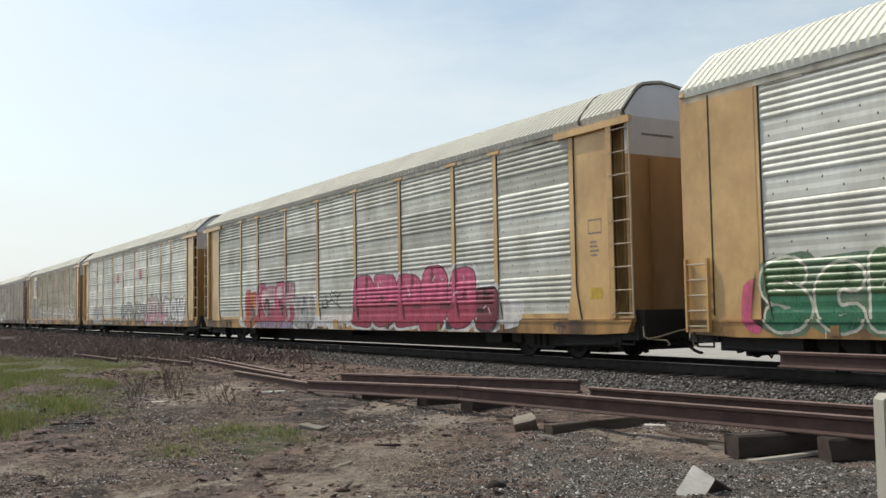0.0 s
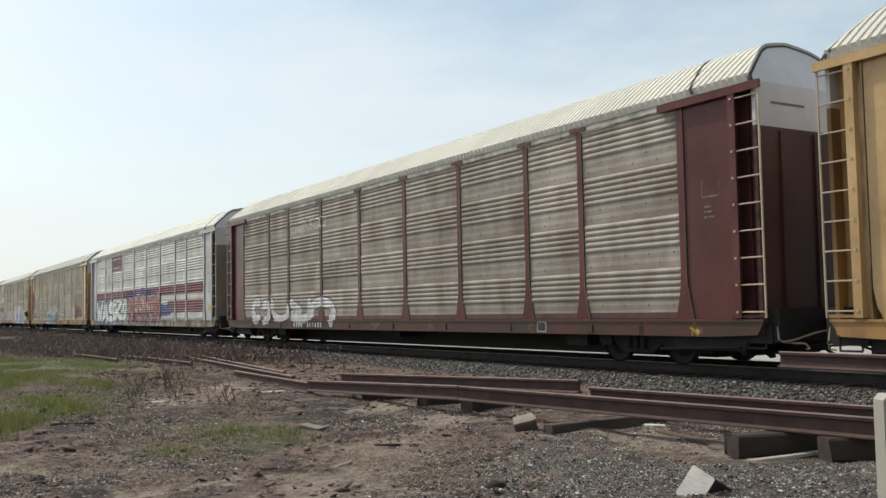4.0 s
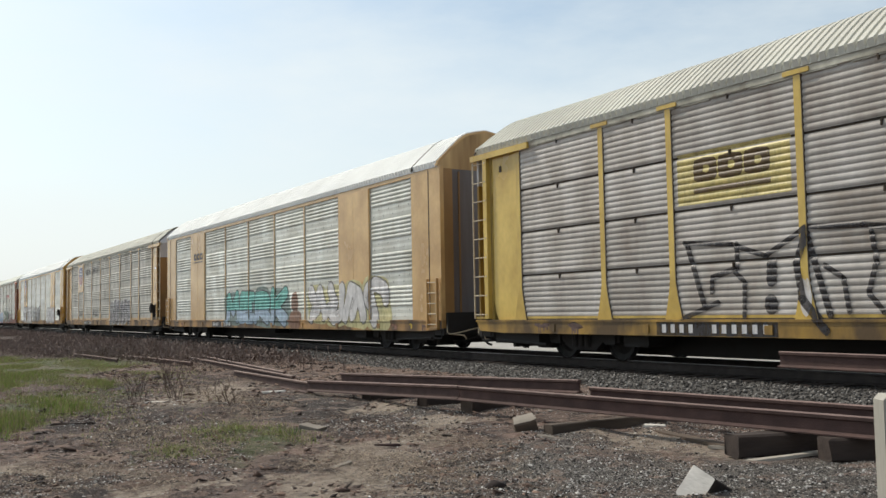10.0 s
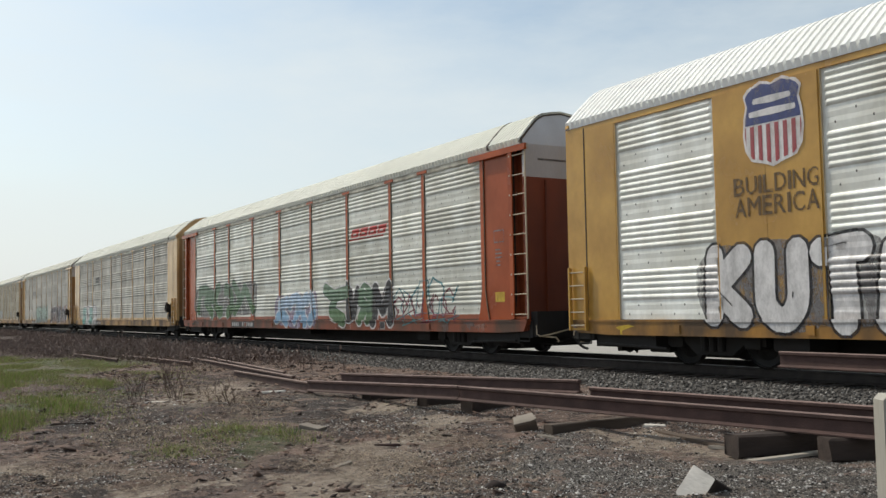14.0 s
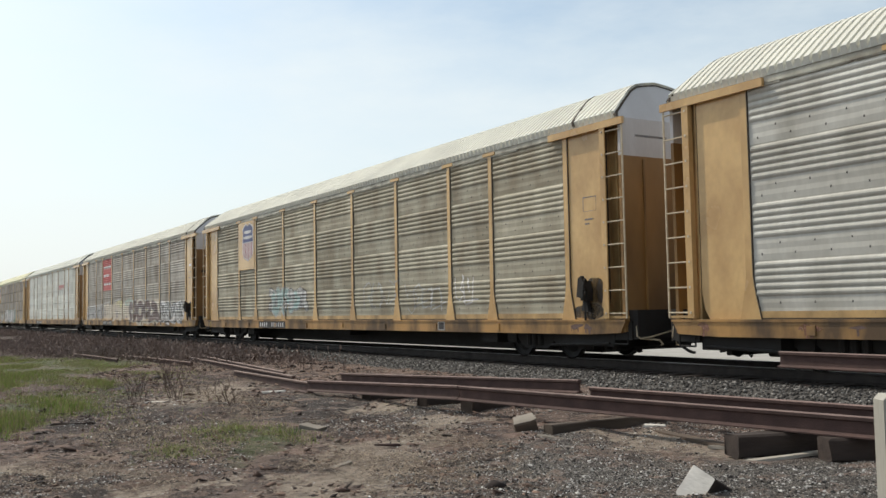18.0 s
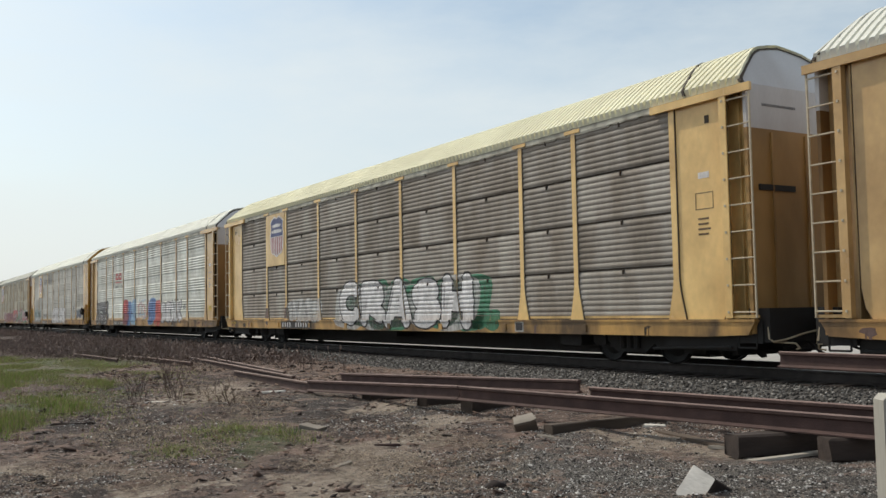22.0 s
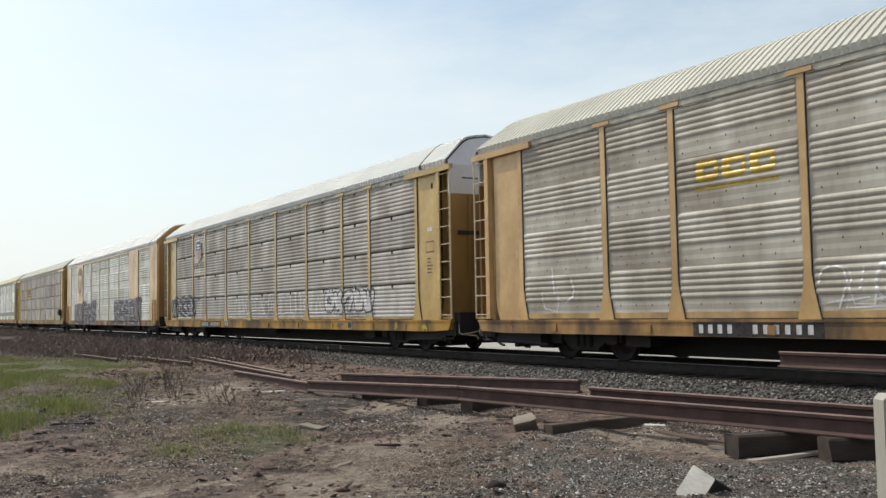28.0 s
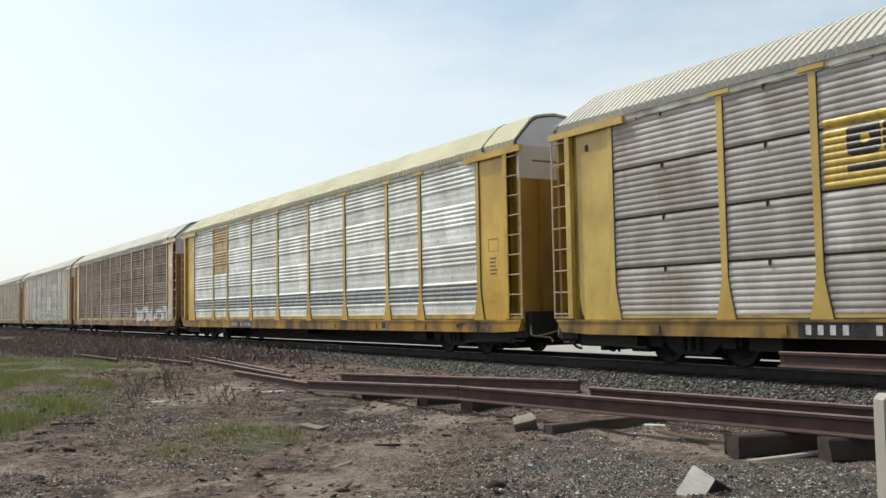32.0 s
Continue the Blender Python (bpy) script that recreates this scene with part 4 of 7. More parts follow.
def truck_meshes():
    def make():
        b = Build()
        # cast side frame: arched bar with spring window
        b.prism([(-1.15, 0.36), (-1.15, 0.56), (-0.75, 0.64), (-0.35, 0.72), (0.35, 0.72), (0.75, 0.64), (1.15, 0.56), (1.15, 0.36), (0.72, 0.42), (0.42, 0.20), (-0.42, 0.20), (-0.72, 0.42)], -0.09, 0.07)
        for i in (-0.2, 0.0, 0.2):
            b.tube((i, -0.12, 0.27), (i, -0.12, 0.55), 0.07, 8)
        for x in (-0.89, 0.89):
            b.box(x - 0.17, x + 0.17, -0.13, 0.08, 0.32, 0.56, 0, 0.03)
        side = b.mesh("side_frame", M_BLACK)
        b = Build()
        b.box(-0.2, 0.2, -1.0, 1.0, 0.34, 0.62)
        bol = b.mesh("bolster", M_BLACK)
        b = Build()
        b.tube((0, -0.7, 0), (0, 0.7, 0), 0.085, 10)
        ax = b.mesh("axle", M_BLACK)
        return side, bol, ax
    return cached("truck", make)


def coupler_mesh():
    def make():
        b = Build()
        b.box(-0.75, 0.18, -0.12, 0.12, 0.62, 0.84)
        b.prism([(0.10, 0.60), (0.10, 0.88), (0.42, 0.88), (0.50, 0.80), (0.50, 0.62), (0.42, 0.58)], -0.17, 0.15)
        return b.mesh("coupler", M_BLACK)
    return cached("coupler", make)


def hose_mesh():
    def make():
        b = Build()
        pts = [Vector((-0.25 + 0.77 * t, -0.35, 0.60 - 0.42 * math.sin(math.pi / 2 * t) ** 1.4)) for t in np.linspace(0, 1, 9)]
        b.sweep(pts, 0.030, 6)
        return b.mesh("brake_hose", M_BLACK)
    return cached("hose", make)


def lever_mesh():
    def make():
        b = Build()
        b.sweep([(0.02, -1.36, 0.78), (0.05, -1.38, 0.52), (0.10, -1.34, 0.47), (0.14, -1.1, 0.50), (0.16, -0.6, 0.60), (0.22, -0.2, 0.66)], 0.017, 6)
        b.sweep([(-0.55, -1.15, 0.50), (-0.1, -1.18, 0.46), (0.30, -1.05, 0.44)], 0.016, 6)
        b.sweep([(0.30, -1.05, 0.44), (0.34, -1.0, 0.36), (0.24, -0.95, 0.34)], 0.016, 6)
        return b.mesh("cut_lever", M_DULLTAN)
    return cached("lever", make)


BAYS_A = [2.85, 1.90, 2.85, 2.85, 2.85, 2.85, 2.85, 1.90, 2.85]


def bays(kind):
    """Bays from the front: list of (x0, x1, 's' sheet or 'p' plate), and the length of the body."""
    if kind == "B":
        ws = [(1.5, "e"), (2.6, "s"), (2.12, "p")] + [(2.82, "s")] * 5 + [(2.12, "p"), (2.6, "s"), (1.5, "e")]
    else:
        e = 1.88 if kind == "A" else 1.675
        ws = [(e, "e")] + [(w, "s") for w in BAYS_A] + [(e, "e")]
    x, out = 0.0, []
    for w, k in ws:
        out.append((x - w, x, k))
        x -= w
    return out, -x


def autorack(n_, kind, frame_key, sheet_key, roof_key, seams, label, hood="white", hose_box=False, slot=False, sill=None):
    """One car; its Empty stands at the front corner, at the middle of the track, at the rail's top."""
    car = new("autorack_car")
    tagged(car, label, "freight car", "cars of the train")
    seams = (True, 0.5) if seams else (False, DEPTH.get(sheet_key, 0.73))
    P, S, R = paint(frame_key), sheet(sheet_key), M_ROOF[roof_key]
    SP = sill_paint(sill or frame_key)
    GP = shaded_grimy_paint(frame_key)
    BP = base_paint(frame_key)
    bl, L = bays(kind)
    inset = 0.16 if kind == "A" else 0.06
    rake, lift = (0.6, 1.0) if kind == "A" else (0.0, 1.13)
    flip = Matrix.Rotation(math.pi, 4, "Z")
    thin = kind == "B"
    for side in (0, 1):
        T = Matrix.Identity(4) if side == 0 else flip
        for x0, x1, k in bl:
            xm = (x0 + x1) / 2
            if k == "s":
                if side == 0:
                    for row in range(ROWS):
                        ob = obj("side_panel", sheet_mesh(x1 - x0 - 0.06, seams, S, (row,)), car)
                        ob.location = (xm, Y_BASE, 0)
                else:
                    ob = obj("side_sheet", sheet_mesh(x1 - x0 - 0.06, seams, S), car)
                    ob.matrix_basis = Matrix.Translation((xm, -Y_BASE, 0)) @ flip
            elif k == "p":
                def plate():
                    b = Build()
                    w = x1 - x0
                    b.box(-w / 2, w / 2, Y_SILL + 0.005, Y_BASE + 0.03, Z_SHEET, Z_TOP, 0)
                    b.box(-0.012, 0.012, Y_SILL + 0.001, Y_SILL + 0.006, Z_SHEET + 0.1, Z_TOP - 0.1, 0)
                    return b.mesh("side_plate", P)
                ob = obj("side_plate", cached(("plate", round(x1 - x0, 2), P.name), plate), car)
                ob.matrix_basis = Matrix.Translation((xm, 0, 0)) @ T
            else:
                front = x1 == 0.0
                lo, hi = (x0, x1 - (0.66 if kind == "A" else 0)) if front else (x0 + (0.80 if kind == "A" else 0), x1)

                def plate():
                    b = Build()
                    w = hi - lo
                    c = 0.16
                    o = 1 if front else -1
                    pts = [(o * (w / 2 - c), Z_SHEET), (o * (w / 2 - 0.06), Z_SHEET + 0.16), (o * w / 2, Z_SHEET + 0.45), (o * w / 2, Z_TOP), (-o * w / 2, Z_TOP), (-o * w / 2, Z_SHEET)] if kind == "A" else \
                        [(-w / 2, Z_SHEET - 0.02), (w / 2, Z_SHEET - 0.02), (w / 2, Z_EAVE), (-w / 2, Z_EAVE)]
                    yf = Y_PLATE if kind == "A" else Y_SILL + 0.02
                    b.prism(pts, yf, Y_BASE + 0.07)
                    if kind == "A":
                        b.prism([(x_ + o * 0.018, z_) for x_, z_ in pts[:4]] + [(x_, z_) for x_, z_ in pts[4:]], yf + 0.012, Y_BASE + 0.06, 1)
                    if kind == "A" and seams[0]:
                        b.box(o * w * 0.18 - 0.05, o * w * 0.18 + 0.05, yf - 0.006, yf + 0.01, Z_TOP - 0.42, Z_TOP - 0.28, 1)
                    return b.mesh("end_plate", [P, M_DULLBLACK])
                ob = obj("end_plate", cached(("endplate", round(hi - lo, 2), P.name, kind == "A", front, seams[0]), plate), car)
                ob.matrix_basis = Matrix.Translation(((lo + hi) / 2, 0, 0)) @ T
                for q in () if kind == "A" else (0.16 if front else -0.16,):
                    b = Build()
                    b.box(-0.014, 0.014, Y_SILL + 0.012, Y_SILL + 0.03, Z_SHEET + 0.06, Z_TOP + 0.06)
                    ob = obj("plate_seam", cached("plateseam", lambda: b.mesh("plate_seam", M_DULLBLACK)), car)
                    ob.matrix_basis = Matrix.Translation(((lo + hi) / 2 + q, 0, 0)) @ T
        edges = sorted({round(a, 3) for x0, x1, k in bl if k == "s" for a in (x0, x1)})
        for x in edges:
            near_end = kind != "B" and (x > -2.0 or x < -L + 2.0)
            ob = obj("post", post_mesh(P, M_DULLTAN, not thin, not thin and not near_end, 0.075 if thin else POST_W), car)
            ob.matrix_basis = Matrix.Translation((x, 0, 0)) @ T
        # sill, with its lower edge deeper over the middle, and the top rail
        def sill_form():
            b = Build()
            b.prism([(-0.25, Z_SILL + 0.06), (-1.2, Z_SILL + 0.02), (-L + 1.2, Z_SILL + 0.02), (-L + 0.25, Z_SILL + 0.06), (-L + 0.1, Z_SHEET - 0.02), (-0.1, Z_SHEET - 0.02)], Y_SILL, Y_SILL + 0.12)
            b.box(-L + 0.1, -0.1, Y_SILL - 0.02, Y_SILL + 0.1, Z_SHEET - 0.045, Z_SHEET - 0.002)
            for x in np.arange(-L + 3.0, -2.5, 2.85):
                b.box(x, x + 0.16, Y_SILL - 0.025, Y_SILL, Z_SILL + 0.07, Z_SILL + 0.22)
            return b.mesh("side_sill", SP)
        ob = obj("side_sill", cached(("sill", SP.name, L), sill_form), car)
        ob.matrix_basis = T if side == 0 else Matrix.Translation((-L, 0, 0)) @ flip

        def toprail():
            b = Build()
            b.box(-L + 0.1, -0.1, -HALF + 0.01, -HALF + 0.12, Z_TOP, Z_EAVE)
            b.i = [0] * len(b.f)
            # uneven black strips stand in for the shadow line under the roof edge
            r = random.Random(8)
            x = -L + 1.9
            while kind != "B" and x < -2.2:
                w = r.uniform(0.5, 1.6)
                b.box(x, min(x + w, -1.9), -HALF + 0.018, -HALF + 0.06, Z_TOP - r.uniform(0.018, 0.035), Z_TOP - 0.003)
                x += w + r.uniform(0.02, 0.25)
            b.i += [1] * (len(b.f) - len(b.i))
            return b.mesh("top_rail", [P if kind == "B" else M_FASCIA, M_DULLBLACK])
        ob = obj("top_rail", cached(("toprail", P.name, R.name, L, kind), toprail), car)
        ob.matrix_basis = T if side == 0 else Matrix.Translation((-L, 0, 0)) @ flip
        if kind != "B":
            def strip():
                b = Build()
                e = 1.88 if kind == "A" else 1.675
                b.box(-L + e, -e, Y_BASE - 0.012, Y_BASE + 0.02, Z_SHEET + 0.022, Z_SHEET + 0.13)
                k = len(b.f)
                # black strip for the dark gap between sheets and sill
                b.box(-L + e, -e, Y_BASE - 0.010, Y_BASE + 0.02, Z_SHEET - 0.004, Z_SHEET + 0.022)
                b.i = [0] * k + [1] * (len(b.f) - k)
                return b.mesh("base_strip", [BP, M_DULLBLACK])
            ob = obj("base_strip", cached(("strip", BP.name, L, kind), strip), car)
            ob.matrix_basis = T if side == 0 else Matrix.Translation((-L, 0, 0)) @ flip
        if kind == "A":
            b = Build()
            b.box(-1.175, 1.175, -HALF - 0.06, -HALF - 0.002, Z_TOP - 0.05, Z_EAVE - 0.02, 0)
            for xe in (-1.175, -L + 1.175):
                ob = obj("end_bar", cached(("endbar", P.name), lambda: b.mesh("end_bar", P)), car)
                ob.matrix_basis = Matrix.Translation((xe, 0, 0)) @ T
        if kind == "A":
            # the recess behind the ladder: a back panel and, at the plate, a side wall
            for x, e in ((-0.42, -1), (-L + 0.42, 1)):
                turned = e if side == 0 else -e

                def recess():
                    b = Build()
                    b.box(-0.42 if turned < 0 else -0.25, 0.25 if turned < 0 else 0.42, -HALF + 0.26, -HALF + 0.30, Z_SHEET - 0.1, Z_EAVE - 0.01)
                    xe = turned * 0.34
                    b.box(xe - 0.015, xe + 0.015, -HALF + 0.05, -HALF + 0.26, Z_SHEET - 0.1, Z_EAVE - 0.01)
                    xe = turned * 0.06
                    b.box(xe - 0.02, xe + 0.02, -HALF + 0.20, -HALF + 0.26, Z_SHEET - 0.1, Z_EAVE - 0.01)
                    return b.mesh("end_return", BP)
                ob = obj("end_return", cached(("return", P.name, turned), recess), car)
                ob.matrix_basis = Matrix.Translation((x, 0, 0)) @ T
            for x, e in ((-0.33, -1), (-L + 0.33, 1)):
                ob = obj("ladder", ladder_mesh(P, 0.56, 0.86, 4.66, 9, e if side == 0 else -e), car)
                ob.matrix_basis = Matrix.Translation((x, -HALF if side == 0 else HALF, 0)) @ T
        else:
            for x in (-0.36, -L + 0.36):
                ob = obj("ladder", ladder_mesh(P, 0.5, 0.62, 1.9, 5), car)
                ob.matrix_basis = Matrix.Translation((x, (-HALF - 0.05) if side == 0 else HALF + 0.05, 0)) @ T
    roof = obj("roof", roof_mesh(round(L - 2 * inset, 2), R, rake, lift), car)
    roof.location = (-inset, 0, 0)
    for x, rot in ((-inset, Matrix.Identity(4)), (-L + inset, flip)):
        split = 4.05 if kind == "A" else 4.75
        H = {"white": M_HOOD, "slate": M_BLUEDOOR, "tan": P}[hood]
        HP = hood_paint(frame_key)
        # door, corner plates and ribs wear the paint darkened for shade and grime
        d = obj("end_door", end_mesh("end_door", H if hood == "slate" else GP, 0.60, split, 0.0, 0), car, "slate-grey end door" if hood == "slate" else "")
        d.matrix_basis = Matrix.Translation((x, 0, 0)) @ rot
        if hood == "slate":
            for y in (-HALF + 0.22, HALF - 0.22):
                b = Build()
                b.box(-0.02, 0.05, -0.18, 0.18, 0.62, split)
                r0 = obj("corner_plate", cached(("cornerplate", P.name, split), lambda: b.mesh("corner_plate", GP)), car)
                r0.matrix_basis = Matrix.Translation((x, 0, 0)) @ rot @ Matrix.Translation((0, y, 0))
        for y in (-0.9, -0.03, 0.9):
            b = Build()
            b.box(-0.01, 0.03, -0.02, 0.02, 0.7, split - 0.06)
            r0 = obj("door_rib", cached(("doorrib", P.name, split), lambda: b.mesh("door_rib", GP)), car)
            r0.matrix_basis = Matrix.Translation((x, 0, 0)) @ rot @ Matrix.Translation((0, y, 0))
        u = obj("end_hood", end_mesh("end_hood", H if hood == "white" else HP, split, 5.69, rake, 1, lift), car, "dirty white end hood" if hood == "white" else "")
        u.matrix_basis = Matrix.Translation((x, 0, 0)) @ rot

        def rim():
            b = Build()
            w = 0.09 if kind != "A" else 0.06
            c = Vector((0, 4.2))
            pts = [Vector(p) + (Vector(p) - c).normalized() * 0.04 for p in roof_line(lift)]
            for p, q_ in zip(pts[:-1], pts[1:]):
                b.add([(0.01, p.x, p.y), (0.01, q_.x, q_.y), (-w, q_.x, q_.y), (-w, p.x, p.y)], [(0, 1, 2, 3)])
                pi, qi = p - (p - c).normalized() * 0.06, q_ - (q_ - c).normalized() * 0.06
                b.add([(0.01, p.x, p.y), (0.01, pi.x, pi.y), (0.01, qi.x, qi.y), (0.01, q_.x, q_.y)], [(0, 1, 2, 3)])
                b.add([(-w, p.x, p.y), (-w, pi.x, pi.y), (-w, qi.x, qi.y), (-w, q_.x, q_.y)], [(0, 1, 2, 3)])
            b.v = [(x_ - rake * max(0.0, z_ - Z_EAVE), y_, z_) for x_, y_, z_ in b.v]
            return b.mesh("roof_rim", P if kind != "A" else M_DULLBLACK)
        r_ = obj("roof_rim", cached(("rim", P.name if kind != "A" else "k", kind), rim), car)
        r_.matrix_basis = Matrix.Translation((x, 0, 0)) @ rot

    low = 0.10

    def under():
        b = Build()
        b.box(-L + 0.3, -0.3, -HALF + 0.1, HALF - 0.1, 0.70, 0.80)
        b.box(-L + 0.5, -0.5, -0.32, 0.32, 0.40, 0.72)
        b.box(-L + 2.3, -2.3, -0.28, 0.28, low, 0.41)
        for x in np.arange(-L + 6.0, -5.5, 2.1):
            b.box(x, x + 0.12, -HALF + 0.15, HALF - 0.15, 0.56, 0.72)
        b.box(-L / 2 - 1.0, -L / 2 + 0.2, -1.0, -0.45, 0.36, 0.68, 0, 0.04)
        for e, s in ((-0.05, -1), (-L + 0.05, 1)):
            b.box(min(e, e + s * 0.6), max(e, e + s * 0.6), -HALF + 0.1, HALF - 0.1, 0.44, 0.80)
            b.box(min(e - s * 0.13, e + s * 0.3), max(e - s * 0.13, e + s * 0.3), -HALF + 0.14, HALF - 0.14, 0.46, 1.02)
            b.box(min(e + s * 0.6, e + s * 2.3), max(e + s * 0.6, e + s * 2.3), -HALF + 0.16, HALF - 0.16, 0.30, 0.72)
            b.box(min(e + s * 4.9, e + s * 5.6), max(e + s * 4.9, e + s * 5.6), -HALF + 0.3, -0.5, 0.30, 0.62, 0, 0.04)
            b.tube((e + s * 0.7, -HALF + 0.14, 0.36), (e + s * 2.6, -HALF + 0.14, 0.30), 0.03, 6)
            b.tube((e + s * 0.12, -HALF + 0.1, 0.60), (e + s * 0.12, -HALF + 0.1, 0.36), 0.018, 5)
            b.tube((e + s * 0.5, -HALF + 0.1, 0.60), (e + s * 0.5, -HALF + 0.1, 0.36), 0.018, 5)
            b.tube((e + s * 0.12, -HALF + 0.1, 0.36), (e + s * 0.5, -HALF + 0.1, 0.36), 0.018, 5)
        return b.mesh("underframe", M_BLACK)
    obj("underframe", cached(("under", L, low), under), car)

    def rigging():
        """Levers, pipes and brackets hanging below an end."""
        b = Build()
        b.box(-2.3, -1.75, -0.95, -0.35, 0.20, 0.42, 0, 0.03)
        b.box(-1.62, -1.30, -0.75, 0.2, 0.24, 0.42, 0, 0.03)
        b.box(-1.05, -0.92, -1.05, 0.9, 0.20, 0.48, 0, 0.02)
        b.box(-0.62, -0.40, -0.5, 0.5, 0.26, 0.50, 0, 0.03)
        b.prism([(-0.95, 0.42), (-0.78, 0.42), (-0.70, 0.17), (-0.78, 0.15), (-0.86, 0.2)], -0.62, -0.56)
        b.tube((-2.5, -0.62, 0.24), (-0.35, -0.62, 0.29), 0.022, 6)
        b.tube((-2.5, 0.30, 0.22), (-0.7, 0.30, 0.26), 0.03, 6)
        b.tube((-0.35, -0.62, 0.29), (0.12, -0.5, 0.40), 0.022, 6)
        b.tube((-1.5, -0.95, 0.44), (-1.38, -0.95, 0.18), 0.016, 5)
        b.tube((-1.38, -0.95, 0.18), (-1.12, -0.95, 0.44), 0.016, 5)
        return b.mesh("brake_rigging", M_BLACK)
    for m_ in (Matrix.Identity(4), Matrix.Translation((-L, 0, 0)) @ Matrix.Scale(-1, 4, (1, 0, 0))):
        obj("brake_rigging", cached("rigging", rigging), car, "black brake levers and pipes under the end").matrix_basis = m_
    sf, bo, ax = truck_meshes()
    for x in (-3.55, -L + 3.55):
        t = obj("truck", bo, car)
        t.location = (x, 0, 0)
        for y, rot in ((-1.02, Matrix.Identity(4)), (1.02, flip)):
            s = obj("side_frame", sf, t)
            s.matrix_basis = Matrix.Translation((0, y, 0)) @ rot
        for dx in (-0.89, 0.89):
            a = obj("axle", ax, t)
            a.location = (dx, 0, 0.42)
            for y, rot in ((-0.7525, Matrix.Identity(4)), (0.7525, flip)):
                w = obj("wheel", wheel_mesh(), t)
                w.matrix_basis = Matrix.Translation((dx, y, 0.42)) @ rot
    for x, rot in ((0, Matrix.Identity(4)), (-L, flip)):
        c = obj("coupler", coupler_mesh(), car)
        c.matrix_basis = Matrix.Translation((x, 0, 0)) @ rot
        c = obj("brake_hose", hose_mesh(), car)
        c.matrix_basis = Matrix.Translation((x, 0, 0)) @ rot
        c = obj("cut_lever", lever_mesh(), car)
        c.matrix_basis = Matrix.Translation((x, 0, 0)) @ (rot if x == 0 else Matrix.Scale(-1, 4, (1, 0, 0)))
    if hose_box:
        def box():
            b = Build()
            b.prism([(-0.09, 1.22), (0.09, 1.22), (0.11, 1.40), (0.05, 1.62), (-0.07, 1.62), (-0.11, 1.42)], -HALF - 0.13, -HALF + 0.03)
            b.prism([(-0.14, 1.30), (0.05, 1.26), (0.10, 1.5), (0.02, 1.72), (-0.08, 1.68)], -HALF - 0.20, -HALF - 0.12)
            ring = [(0.10 + 0.10 * math.cos(t), -HALF - 0.16 - 0.14 * math.cos(t), 1.44 + 0.22 * math.sin(t)) for t in np.linspace(0, math.tau, 15)]
            for p, q_ in zip(ring[:-1], ring[1:]):
                b.tube(p, q_, 0.020, 5)
            for i in (1, 5, 8, 12):
                b.tube((0.10, -HALF - 0.16, 1.44), ring[i], 0.014, 4)
            b.tube((-0.05, -HALF - 0.05, 1.25), (-0.05, -HALF - 0.05, 0.82), 0.022, 5)
            b.prism([(-0.16, 1.02), (0.06, 1.0), (0.02, 1.22), (-0.1, 1.24)], -HALF - 0.06, -HALF + 0.02)
            return b.mesh("hand_brake", M_BLACK)
        o = obj("hand_brake", cached("handbrake", box), car, "greasy black hand brake wheel")
        o.location = (-1.2, 0, 0)
    if slot:
        b = Build()
        b.box(-0.02, 0.03, -1.25, -0.35, 3.0, 3.1)
        o = obj("end_slot", cached("slot", lambda: b.mesh("end_slot", M_BLACK)), car)
        o.location = (-inset, 0, 0)
    return car, bl, L, seams


